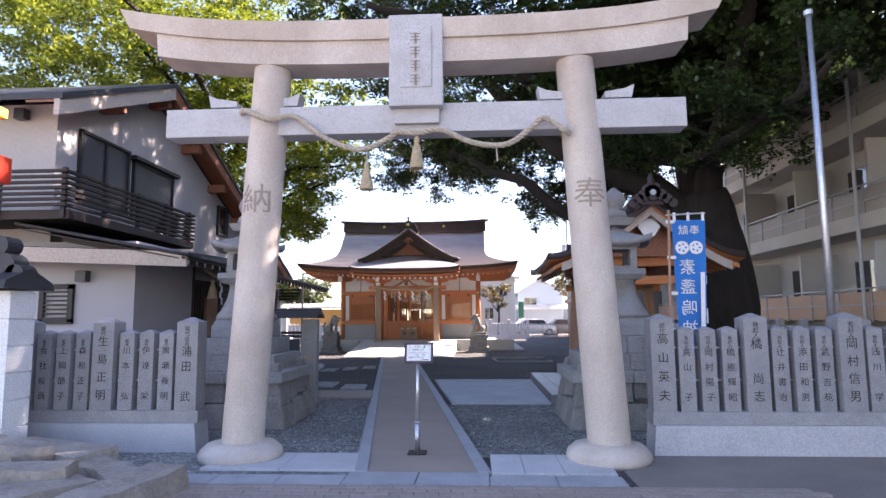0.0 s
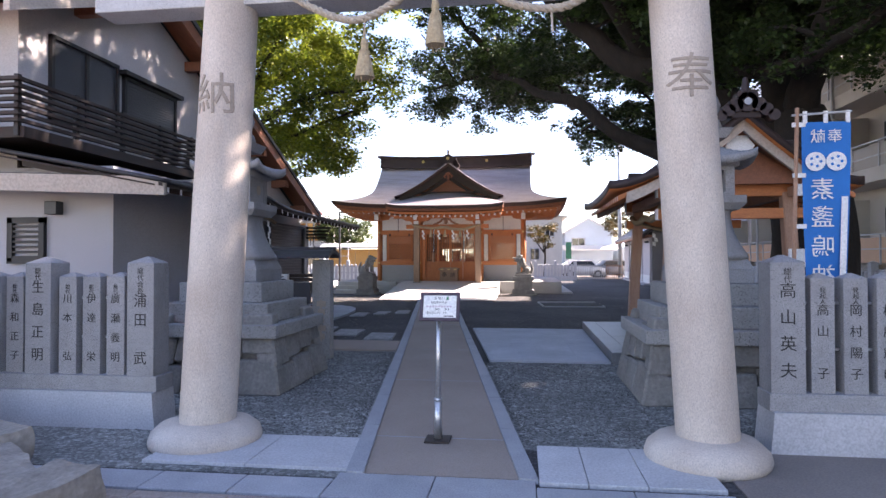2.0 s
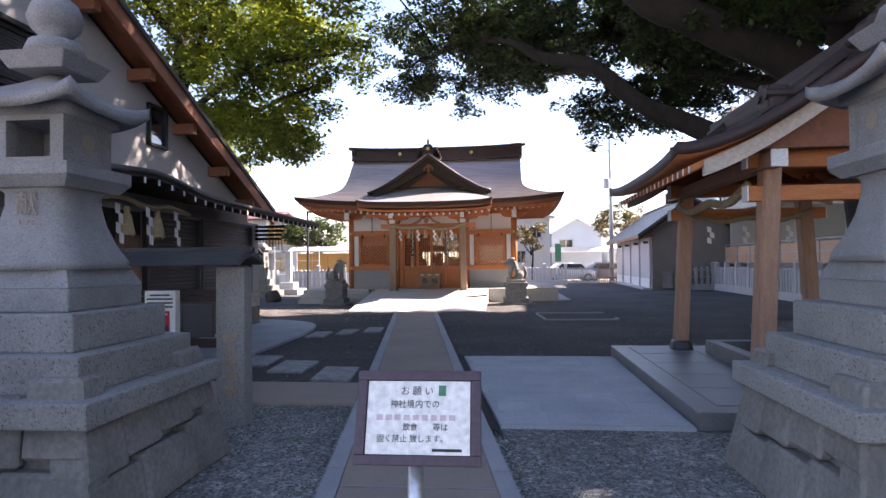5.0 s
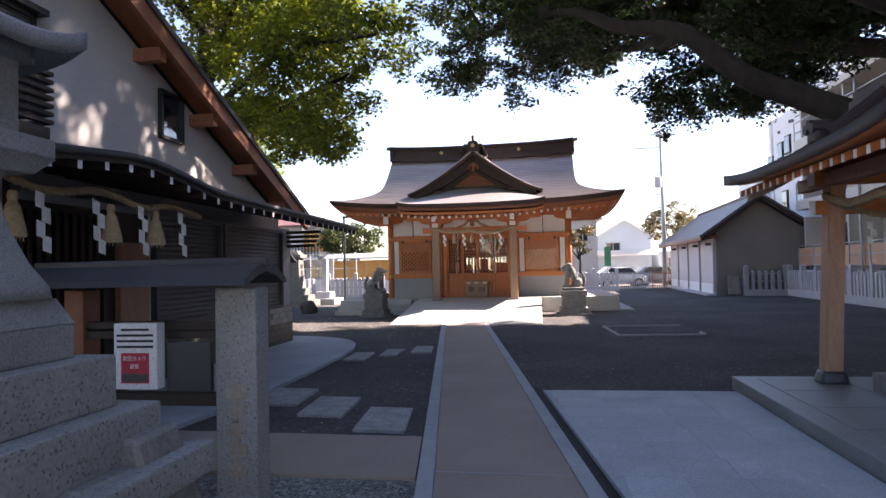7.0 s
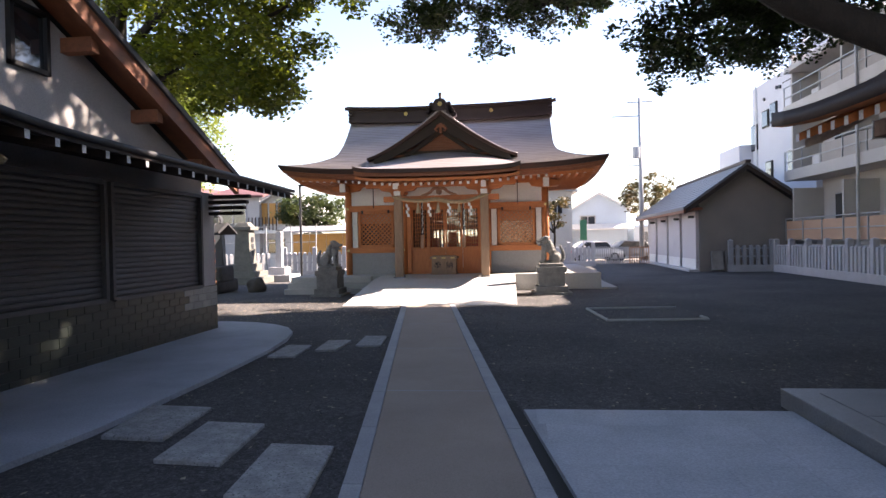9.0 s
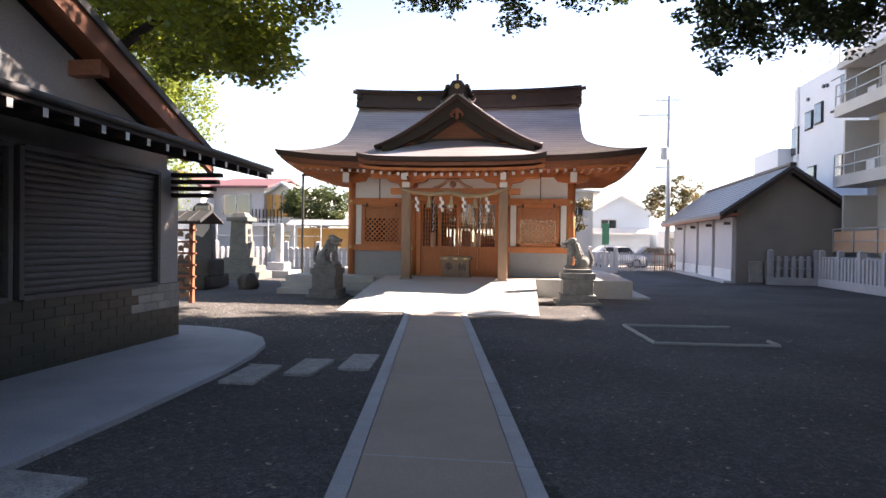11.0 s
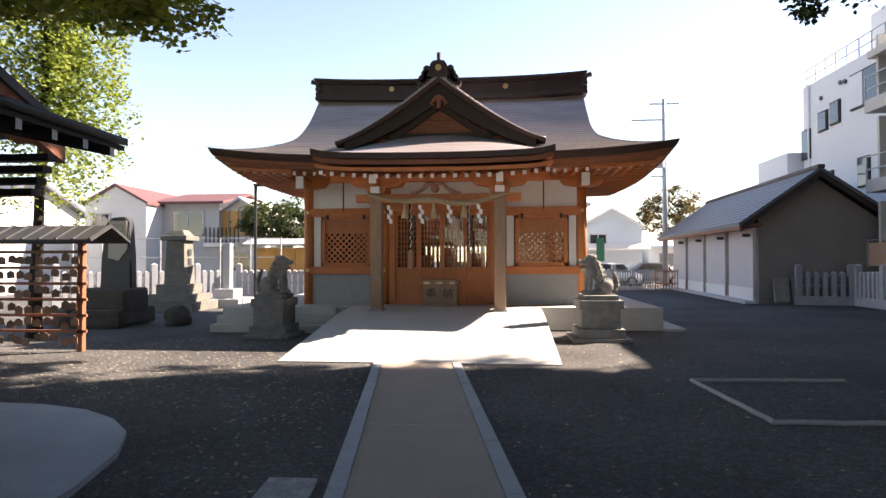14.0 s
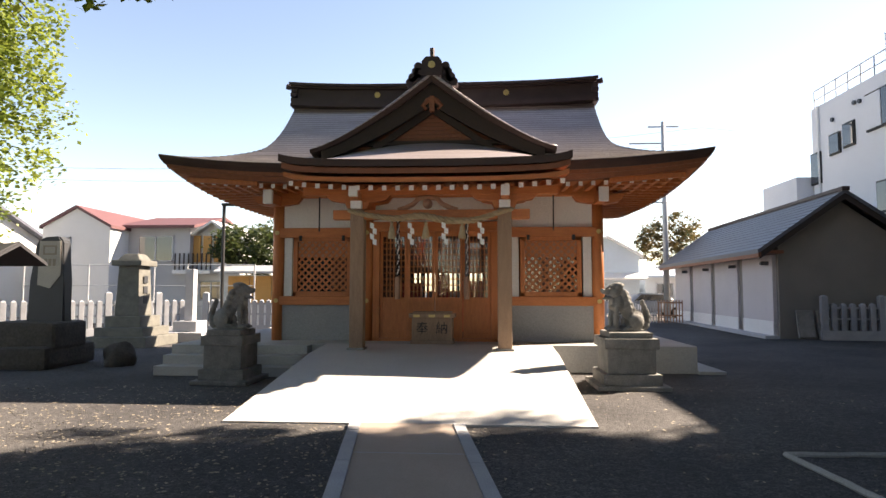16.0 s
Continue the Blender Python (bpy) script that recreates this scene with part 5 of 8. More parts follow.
for x in (-3.62, -2.95, -2.35, -1.72):
    streamer(x, 21.22, 2.72, shime)
for x in (-3.25, -2.64, -2.0):
    bm = B()
    tassel(bm, x, 21.28, 2.74, 0.3, 0.07)
    part("tassel", bm, M_straw, shime, "straw tassel")
for i, x in enumerate((-3.28, -1.95)):
    bc = thing("bell_cord", (x, 21.9, 2.5), "black and white twisted bell cord with a cloth end", "bell cord", "bell cords")
    rope("cord", [(x, 22.3, 2.95), (x, 22.3, 2.5), (x, 22.3, 2.0), (x, 22.3, 1.75)], 0.04, M_darkpanel if i else M_wood_dark, bc, "", 2, 5)
    rope("cord", [(x + 0.01, 22.29, 2.95), (x + 0.01, 22.29, 2.5), (x + 0.01, 22.29, 2.0), (x + 0.01, 22.29, 1.75)], 0.03, M_white, bc, "", 1, 5)
    bm = B()
    lathe(bm, [(0.05, 1.35), (0.055, 1.5), (0.05, 1.76), (0.03, 1.8)], x, 22.3, 12)
    part("cord_end", bm, M_wood_tan, bc, "pale cloth cord end", True)

# offering box
box_ob = thing("offertory_box", (-2.61, 22.45, 0.5), "weathered wooden offertory box before the doors", "offertory box")
bm = B()
bx(bm, -3.0, -2.22, 22.25, 22.7, 0.56, 1.0, 0.012)
part("body", bm, M_wood_grey, box_ob)
bm = B()
bx(bm, -3.05, -2.17, 22.2, 22.75, 1.0, 1.08, 0.012)
for k in range(9):
    bx(bm, -2.98, -2.24, 22.24 + k * 0.054, 22.27 + k * 0.054, 1.08, 1.11, 0.004)
part("slatted_lid", bm, M_wood_grey, box_ob)
bm = B()
bx(bm, -3.03, -2.19, 22.22, 22.73, 0.5, 0.57, 0.01)
part("base", bm, M_wood_grey, box_ob)
for x, ch in ((-2.8, "奉"), (-2.42, "納")):
    part("lettering", text_bm(ch, 0.24, pose(x, 22.248, 0.79, 90, 0, 0), 0.002), M_ink, box_ob)
for x in (-2.9, -2.61, -2.32):
    bm = B()
    bx(bm, x - 0.06, x + 0.06, 22.19, 22.2, 1.01, 1.06)
    part("fitting", bm, M_gold, box_ob)

# platform and ramp
bm = B()
bx(bm, -7.5, 2.28, 22.16, 28.9, 0.0, 0.5, 0.01)
plat = solo("hall_platform", bm, M_block, "raised concrete platform under the shrine hall", "platform", kind="structure")
bm = B()
prism(bm, [(17.48, 0.0), (17.48, 0.02), (21.0, 0.44), (22.2, 0.505), (22.2, 0.0)], "x", -4.62, -0.36)
solo("ramp", bm, M_ramp, "broad pale concrete ramp up to the shrine porch", "ramp", kind="structure")
bm = B()
bx(bm, 2.28, 2.75, 22.05, 29.2, 0.0, 0.06, 0.008)
solo("platform_footing", bm, M_block, "low concrete footing strip beside the platform", "footing", kind="structure")
steps = thing("side_steps", (-6.9, 21.7, 0), "three grey stone steps to the platform", "steps")
for k in range(3):
    bm = B()
    bx(bm, -7.5, -4.9, 21.2 + 0.32 * k, 22.2, 0.165 * k, 0.165 * (k + 1), 0.01)
    part("step", bm, M_block, steps)


# ---- guardian dogs ----
def guardian(cx, cy, face, label, slim=0.92):
    """Seated stone beast, one mesh, turned by face degrees about its plinth."""
    m = pose(cx, cy, 0.86, 0, 0, face) @ Matrix.Scale(0.98, 4)
    bm = bmesh.new()

    def blob(x, y, z, sx, sy, sz, rx=0, ry=0, rz=0):
        bmesh.ops.create_icosphere(bm, subdivisions=3, radius=1.0, matrix=m @ pose(x, y, z, rx, ry, rz) @ Matrix.Diagonal((sx, sy, sz, 1)))
    blob(0, 0.02, 0.03, 0.17, 0.36, 0.04)
    blob(0, 0.17, 0.2, 0.14, 0.16, 0.17)
    blob(0, 0.02, 0.38, 0.12, 0.11, 0.27, 32)
    blob(0, -0.13, 0.48, 0.135, 0.11, 0.16)
    for s in (-1, 1):
        blob(s * 0.085, -0.2, 0.22, 0.045, 0.05, 0.24, -3)
        blob(s * 0.085, -0.25, 0.055, 0.055, 0.085, 0.04)
        blob(s * 0.13, 0.13, 0.16, 0.065, 0.14, 0.13)
        blob(s * 0.13, 0.0, 0.06, 0.05, 0.11, 0.04)
        blob(s * 0.12, -0.14, 0.74, 0.035, 0.06, 0.055, 20)
        for k in range(4):
            blob(s * 0.12, -0.07 + 0.03 * k, 0.64 - 0.085 * k, 0.055, 0.05, 0.055)
            blob(s * 0.06, 0.0 + 0.035 * k, 0.62 - 0.08 * k, 0.05, 0.045, 0.05)
        blob(s * 0.06, -0.31, 0.69, 0.035, 0.035, 0.028)
    blob(0, -0.19, 0.66, 0.125, 0.135, 0.12)
    blob(0, -0.33, 0.655, 0.085, 0.09, 0.045)
    blob(0, -0.31, 0.555, 0.07, 0.085, 0.028, 12)
    blob(0, -0.40, 0.68, 0.04, 0.03, 0.028)
    blob(0, -0.12, 0.765, 0.1, 0.11, 0.045)
    for s in (-1, 0, 1):
        for k in range(6):
            blob(0.055 * s * (1 - 0.15 * k), 0.35 + 0.045 * math.sin(k * 0.8), 0.1 + 0.075 * k, 0.042, 0.055 - 0.006 * k, 0.06)
    for k in range(3):
        blob(0, -0.24, 0.53 - 0.06 * k, 0.085, 0.035, 0.04)
    ob = part("guardian_dog", bm, M_guard, None, "", True)
    rm = ob.modifiers.new("weld", "REMESH")
    rm.mode, rm.voxel_size, rm.use_smooth_shade = "VOXEL", 0.014, True
    tagged(ob, label, "statue", "guardian dogs")
    p = thing("guardian_pedestal", (cx, cy, 0), "stepped grey stone pedestal under a guardian dog", "pedestal", "guardian pedestals")
    for h, d, z0, z1 in ((0.60, 0.66, 0.0, 0.07), (0.48, 0.55, 0.07, 0.24), (0.40, 0.47, 0.24, 0.62), (0.45, 0.52, 0.62, 0.78), (0.36, 0.44, 0.78, 0.87)):
        bm = B()
        bx(bm, cx - h * slim, cx + h * slim, cy - d * slim, cy + d * slim, z0, z1, 0.014)
        part("course", bm, M_guard, p)


guardian(0.65, 20.65, -74, "grey stone guardian dog with curly tail on its pedestal")
guardian(-5.85, 20.65, 80, "grey stone guardian dog seated on its pedestal", 0.78)


# ---- basin pavilion ----
pav = thing("basin_pavilion", (4.1, 6.9, 0), "open cedar pavilion with a curved brown copper roof", "pavilion")
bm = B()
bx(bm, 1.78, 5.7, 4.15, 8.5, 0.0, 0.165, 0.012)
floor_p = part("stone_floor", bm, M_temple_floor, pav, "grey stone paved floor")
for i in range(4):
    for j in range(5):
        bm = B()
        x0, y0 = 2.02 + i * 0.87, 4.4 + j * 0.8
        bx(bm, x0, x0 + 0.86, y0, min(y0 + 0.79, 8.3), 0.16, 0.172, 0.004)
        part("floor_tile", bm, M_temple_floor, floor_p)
PVX, PVY = (2.74, 4.63), (5.2, 8.1)
for x in PVX:
    for y in PVY:
        lean = 0.06 if x < 4 else -0.06
        bm = B()
        lathe(bm, [(0.15, 0.165), (0.145, 0.2), (0.125, 0.27), (0.11, 0.302)], x, y, 20, 0, 6)
        part("post_shoe", bm, M_darkpanel, pav, "dark metal post shoe", True)
        bm = B()
        a = [bm.verts.new((x + dx * 0.095, y + dy * 0.095, 0.3)) for dx, dy in ((-1, -1), (1, -1), (1, 1), (-1, 1))]
        b = [bm.verts.new((x + lean * 2 + dx * 0.09, y + dy * 0.09, 2.48)) for dx, dy in ((-1, -1), (1, -1), (1, 1), (-1, 1))]
        for k in range(4):
            bm.faces.new((a[k], a[(k + 1) % 4], b[(k + 1) % 4], b[k]))
        bm.faces.new(a[::-1]), bm.faces.new(b)
        bmesh.ops.bevel(bm, geom=bm.edges[:], offset=0.015, segments=2, affect="EDGES")
        part("post", bm, M_wood_tan, pav, "leaning square cedar post")
for y in PVY:
    for z, h in ((2.08, 0.16), (2.42, 0.18)):
        bm = B()
        bx(bm, 2.62, 4.80, y - 0.07, y + 0.07, z, z + h, 0.012)
        part("cross_beam", bm, M_wood_h, pav)
        for xe in (2.61, 4.81):
            bm = B()
            bx(bm, xe - 0.008, xe + 0.008, y - 0.072, y + 0.072, z - 0.002, z + h + 0.002)
            part("beam_end", bm, M_white, pav, "white-painted beam end")
for x in (2.8, 4.57):
    bm = B()
    bx(bm, x - 0.075, x + 0.075, 4.85, 8.75, 2.40, 2.55, 0.012)
    part("side_beam", bm, M_wood_tan, pav)
    for ye in (4.84, 8.76):
        bm = B()
        bx(bm, x - 0.078, x + 0.078, ye - 0.01, ye + 0.01, 2.39, 2.56)
        part("beam_end", bm, M_white, pav)
CXP, PHW = 3.66, 1.80


def pav_z(u):
    """Height across the roof, u from -1 to 1 at the eaves."""
    a = abs(u)
    return 3.58 - 1.10 * (1 - (1 - a) ** 1.32) + 0.09 * a ** 4


bm = B()
n = 36
GY0, GY1 = 4.35, 9.0
rows = []
for i in range(n + 1):
    u = -1 + 2 * i / n
    x = CXP + PHW * u
    z = pav_z(u)
    ring = []
    m = 14
    for j in range(m + 1):
        v = j / m
        y = GY0 + 0.55 * abs(u) + (GY1 - GY0 - 0.75 * abs(u)) * v
        ring.append((x, y, z + 0.10 * abs(u) ** 2 * abs(2 * v - 1) ** 3))
    rows.append(ring)
top = [[bm.verts.new(p) for p in r] for r in rows]
bot = [[bm.verts.new((p[0], p[1], p[2] - 0.13)) for p in r] for r in rows]
for i in range(n):
    for j in range(14):
        bm.faces.new((top[i][j], top[i + 1][j], top[i + 1][j + 1], top[i][j + 1]))
        bm.faces.new((bot[i][j], bot[i][j + 1], bot[i + 1][j + 1], bot[i + 1][j])).material_index = 1
    for j in (0, 14):
        bm.faces.new((top[i][j], top[i + 1][j], bot[i + 1][j], bot[i][j])).material_index = 0
for j in range(14):
    for i in (0, n):
        bm.faces.new((top[i][j], top[i][j + 1], bot[i][j + 1], bot[i][j])).material_index = 0
part("roof", bm, [M_temiz_roof, M_wood_h], pav, "curved brown copper roof", True)
for sx in (-1, 1):
    for yb, nm in ((GY0 + 0.12, "barge_board"), (GY1 - 0.2, "barge_board")):
        bm = B()
        prev = None
        for i in range(21):
            u = sx * i / 20 * 0.86
            z = pav_z(u) - 0.13
            x = CXP + PHW * u
            y = yb + 0.5 * abs(u) * (1 if yb < 6 else -0.35)
            ring = [bm.verts.new((x, y, z)), bm.verts.new((x, y + 0.06, z)), bm.verts.new((x, y + 0.06, z - 0.16)), bm.verts.new((x, y, z - 0.16))]
            if prev:
                for k in range(4):
                    bm.faces.new((prev[k], ring[k], ring[(k + 1) % 4], prev[(k + 1) % 4]))
            prev = ring
        part(nm, bm, M_fascia, pav, "curved pale cedar barge board")
    for k in range(19):
        y = 4.95 + k * 0.2
        rf_ = rafter((CXP + sx * 1.68, y, pav_z(0.93) - 0.22), (CXP + sx * 0.95, y, pav_z(0.53) - 0.22), 0.06, 0.07, pav)
for y in (4.9, 8.4):
    bm = B()
    prism(bm, [(CXP - 1.1, 2.58), (CXP + 1.1, 2.58), (CXP + 0.5, 2.95), (CXP, 3.3), (CXP - 0.5, 2.95)], "y", y, y + 0.06)
    part("gable_panel", bm, M_wood_red, pav)
for sx in (-1, 1):
    for yb in (GY0 + 0.55, GY1 - 0.75):
        bm = B()
        tube(bm, [(CXP + sx * PHW * (0.06 + 0.03 * i), yb + (0.4 if yb < 6 else -0.1) * (0.06 + 0.03 * i), pav_z(0.06 + 0.03 * i) + 0.05) for i in range(14)], 0.075, 8)
        x = CXP + sx * PHW * 0.45
        bx(bm, x - 0.1, x + 0.1, yb + 0.02, yb + 0.28, pav_z(0.45) - 0.02, pav_z(0.45) + 0.24, 0.04)
        for k in range(3):
            tube(bm, [(x - 0.13, yb + 0.06 + 0.09 * k, pav_z(0.45) + 0.2 - 0.05 * abs(k - 1)), (x + 0.13, yb + 0.06 + 0.09 * k, pav_z(0.45) + 0.2 - 0.05 * abs(k - 1))], 0.06, 10)
        part("descending_ridge", bm, M_temiz_roof, pav, "short brown verge ridge with a scrolled end")
for side in (-1, 1):
    for r in range(1, 10):
        u = side * r / 10
        bm = B()
        prev = None
        for j in range(9):
            y = GY0 + 0.55 * abs(u) + 0.02 + (GY1 - GY0 - 0.75 * abs(u) - 0.04) * j / 8
            z = pav_z(u) + 0.10 * abs(u) ** 2 * abs(j / 4 - 1) ** 3
            x = CXP + PHW * u
            ring = [bm.verts.new((x + o, y, z + h)) for o, h in ((-0.015, -0.02), (0.015, -0.02), (0.015, 0.006), (-0.015, 0.006))]
            if prev:
                for k in range(4):
                    bm.faces.new((prev[k], ring[k], ring[(k + 1) % 4], prev[(k + 1) % 4]))
            prev = ring
        part("roof_lap", bm, M_temiz_roof, pav)
bm = B()
for dx, z, w in ((0, 3.5, 0.2), (0, 3.62, 0.15)):
    bx(bm, CXP - w, CXP + w, GY0 + 0.0, GY1 - 0.0, z - 0.06, z + 0.07, 0.02)
part("ridge", bm, M_temiz_roof, pav)
bm = B()
for k, (dx, z, r) in enumerate(((0, 3.66, 0.14), (0.15, 3.62, 0.1), (-0.15, 3.62, 0.1), (0.25, 3.55, 0.09), (-0.25, 3.55, 0.09), (0.35, 3.47, 0.08), (-0.35, 3.47, 0.08), (0.07, 3.76, 0.07), (-0.07, 3.76, 0.07))):
    tube(bm, [(CXP + dx, GY0 - 0.05, z), (CXP + dx, GY0 + 0.14, z)], r, 14)
tube(bm, [(CXP, GY0 + 0.05, 3.8), (CXP, GY0 + 0.05, 4.02)], [0.07, 0.03], 10)
orn = part("ridge_ornament", bm, M_temiz_roof, pav, "scrolled brown ridge ornament")
bm = B()
tube(bm, [(CXP, GY0 - 0.05, 3.66), (CXP, GY0 - 0.075, 3.66)], 0.05, 18)
part("crest", bm, M_steel_dull, orn)
bm = B()
prism(bm, [(CXP - 0.2, 3.1), (CXP - 0.09, 3.25), (CXP + 0.09, 3.25), (CXP + 0.2, 3.1), (CXP + 0.09, 2.93), (CXP, 2.89), (CXP - 0.09, 2.93)], "y", 4.62, 4.66)
part("gable_pendant", bm, M_white, pav, "pale carved gable pendant")
rope("straw_rope", [(2.72, 8.0, 2.28), (2.72, 7.4, 2.15), (2.72, 6.7, 2.2), (2.72, 6.0, 2.14), (2.72, 5.4, 2.28)], 0.055, M_rope, pav, "straw rope", 3, 5)
rope("straw_rope", [(2.8, 8.0, 2.2), (3.3, 7.98, 2.05), (3.7, 7.98, 2.1), (4.1, 7.98, 2.05), (4.6, 8.0, 2.2)], 0.04, M_rope, pav, "straw rope", 3, 5)
for x in (3.1, 3.6, 4.2):
    streamer(x, 7.92, 1.98, pav, 0.06, 0.1, 3)
basin = thing("water_basin", (4.0, 6.6, 0.165), "rough-hewn stone water basin inside a low kerb", "basin")
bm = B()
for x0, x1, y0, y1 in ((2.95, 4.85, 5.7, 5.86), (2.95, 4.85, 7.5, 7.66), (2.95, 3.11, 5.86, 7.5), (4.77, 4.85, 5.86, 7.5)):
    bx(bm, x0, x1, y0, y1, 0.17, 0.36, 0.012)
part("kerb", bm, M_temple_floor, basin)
bm = B()
lathe(bm, [(0.55, 0.18), (0.64, 0.4), (0.66, 0.62), (0.6, 0.68), (0.5, 0.66), (0.45, 0.5)], 3.95, 6.65, 28, 0, 3)
rough_up(bm, 0.03, 3)
part("bowl", bm, M_rubble, basin, "", True)
bm = B()
lathe(bm, [(0.45, 0.6), (0.1, 0.6)], 3.95, 6.65, 24, 0, 3)
part("water", bm, M_darkpanel, basin)
bm = B()
bx(bm, 4.3, 4.75, 5.9, 6.6, 0.18, 0.82, 0.06)
rough_up(bm, 0.04, 2)
part("spout_stone", bm, M_rubble, basin)
bench = thing("post_sign", (4.63, 5.08, 1.0), "white paper sign hung on a pavilion post", "sign")
bm = B()
bx(bm, 4.48, 4.78, 5.06, 5.09, 1.35, 1.62, 0.004)
part("sheet", bm, M_paper, bench)

for moved, dx in ((pav, 0.09), (basin, 0.09), (bench, 0.09)):
    moved.location.x += dx
# blue banner
ban = thing("banner", (2.86, 0.72, 0), "blue cloth shrine banner with white characters on a pole", "banner")
bm = B()
tube(bm, [(2.82, 0.72, 0.0), (2.90, 0.72, 2.72)], 0.016, 10)
part("pole", bm, M_wood_tan, ban, "thin bamboo-coloured pole")
bm = B()
tube(bm, [(2.86, 0.72, 2.66), (3.32, 0.72, 2.68)], 0.01, 8)
part("cross_bar", bm, M_steel_dull, ban)


def bann(u, v):
    return (2.93 + 0.385 * u + 0.02 * v * (1 - u) - 0.05 * v * u, 0.72 + 0.02 * math.sin(6 * v + 3 * u) * v, 2.60 - 1.62 * v)


bm = B()
sheet(bm, bann, 10, 36, 0.0)
part("cloth", bm, M_blue, ban, "blue cloth", True)
for k, v in enumerate((0.0, 0.26, 0.52, 0.78)):
    bm = B()
    z = 2.58 - 1.62 * v
    bx(bm, 2.86, 2.96, 0.71, 0.73, z - 0.018, z + 0.018)
    part("loop", bm, M_white, ban)
for xx in (2.96, 3.12, 3.29):
    bm = B()
    bx(bm, xx - 0.015, xx + 0.015, 0.712, 0.728, 2.59, 2.69)
    part("loop", bm, M_white, ban)
# the letters are seen from their back
MIR = Matrix.Scale(-1, 4, (1, 0, 0))
for ch, x, z, s in (("奉", 3.18, 2.47, 0.12), ("献", 3.05, 2.47, 0.12), ("素", 3.08, 2.03, 0.19), ("盞", 3.08, 1.80, 0.19), ("嗚", 3.08, 1.56, 0.19), ("神", 3.08, 1.32, 0.19)):
    part("lettering", text_bm(ch, s, pose(x, 0.70, z, 90, 0, 0) @ MIR, 0.001), M_white, ban)
for x in (3.03, 3.19):
    bm = B()
    tube(bm, [(x, 0.698, 2.27), (x, 0.703, 2.27)], 0.078, 24)
    cr = part("crest", bm, M_white, ban)
    bm = B()
    for k in range(5):
        a = k * 1.2566
        tube(bm, [(x + 0.04 * math.cos(a), 0.695, 2.27 + 0.04 * math.sin(a)), (x + 0.04 * math.cos(a), 0.698, 2.27 + 0.04 * math.sin(a))], 0.012, 8)
    part("crest_mark", bm, M_blue, cr)
bm = B()
sheet(bm, lambda u, v: (3.225 + 0.05 * u - 0.035 * v, 0.697, 1.98 - 0.95 * v), 2, 6, 0)
part("white_strip", bm, M_white, ban)

# flagpole and pipes by the flats
fp = thing("flagpole", (4.83, 1.0, 0), "tall bright steel flagpole behind the fence", "flagpole")
bm = B()
tube(bm, [(4.83, 1.0, 0.0), (4.83, 1.0, 3.0), (4.83, 1.0, 5.24)], [0.05, 0.042, 0.034], 14)
part("pole", bm, M_steel, fp, "", True)
bm = B()
tube(bm, [(4.83, 1.0, 5.22), (4.83, 1.0, 5.28)], 0.055, 12)
part("cap", bm, M_steel, fp)

# ---- notice board by the building ----
nb = thing("notice_board", (-3.1, 4.17, 0), "roofed notice board on stone and wooden posts", "notice board")
bm = B()
bx(bm, -2.57, -2.295, 4.08, 4.26, 0.0, 1.47, 0.012)
pst = part("stone_post", bm, M_pedestal, nb, "weathered square stone post")
bm = B()
for k in range(5):
    bx(bm, -2.50 + 0.02 * (k % 2), -2.36 - 0.015 * (k % 3), 4.074, 4.079, 0.78 - k * 0.12, 0.86 - k * 0.12)
    bx(bm, -2.45, -2.42, 4.073, 4.078, 0.75 - k * 0.12, 0.88 - k * 0.12)
part("worn_lettering", bm, M_carve, pst)
bm = B()
bx(bm, -3.64, -3.50, 4.09, 4.25, 0.0, 1.47, 0.01)
part("post", bm, M_wood_red, nb, "reddish brown wooden post")
bm = B()
prism(bm, [(3.86, 1.49), (3.88, 1.53), (4.03, 1.60), (4.17, 1.63), (4.31, 1.60), (4.46, 1.53), (4.48, 1.49), (4.44, 1.49), (4.30, 1.545), (4.17, 1.57), (4.04, 1.545), (3.9, 1.49)], "x", -3.9, -2.26)
part("roof", bm, M_tile, nb, "dark metal saddle roof")
bm = B()
bx(bm, -3.9, -2.24, 4.13, 4.21, 1.6, 1.66, 0.015)
part("ridge", bm, M_tile, nb)
for z, h in ((1.15, 0.05), (1.21, 0.05), (0.72, 0.08)):
    bm = B()
    bx(bm, -3.51, -2.565, 4.12, 4.2, z, z + h, 0.008)
    part("rail", bm, M_wood_dark, nb)
bm = B()
bx(bm, -2.90, -2.60, 4.08, 4.12, 0.82, 1.13, 0.006)
part("slate_panel", bm, M_darkpanel, nb, "dark slate panel")
bm = B()
bx(bm, -3.235, -2.935, 4.03, 4.115, 0.84, 1.257, 0.006)
sheet_nb = part("poster", bm, M_paper, nb, "white poster box with a red printed block")
bm = B()
bx(bm, -3.18, -2.99, 4.024, 4.029, 0.88, 1.07)
part("red_block", bm, M_red_print, sheet_nb)
bm = B()
bx(bm, -3.17, -3.0, 4.019, 4.023, 0.89, 0.94)
part("dark_block", bm, M_darkpanel, sheet_nb)
for k in range(2):
    part("lettering", text_bm(("防犯カメラ", "設置")[k], 0.032, pose(-3.085, 4.022, 1.035 - 0.05 * k, 90, 0, 0), 0.0008), M_white, sheet_nb)
for k in range(4):
    bm = B()
    bx(bm, -3.21 + 0.03 * (k == 0), -2.96 - 0.03 * (k == 0), 4.024, 4.029, 1.21 - k * 0.036, 1.224 - k * 0.036)
    part("text_bar", bm, M_ink, sheet_nb)

# ---- building beside the path ----
bld = thing("shrine_office", (-8, 8.5, 0), "two-storey grey rendered shrine office with gable and pent roof", "building")
XW = -6.45
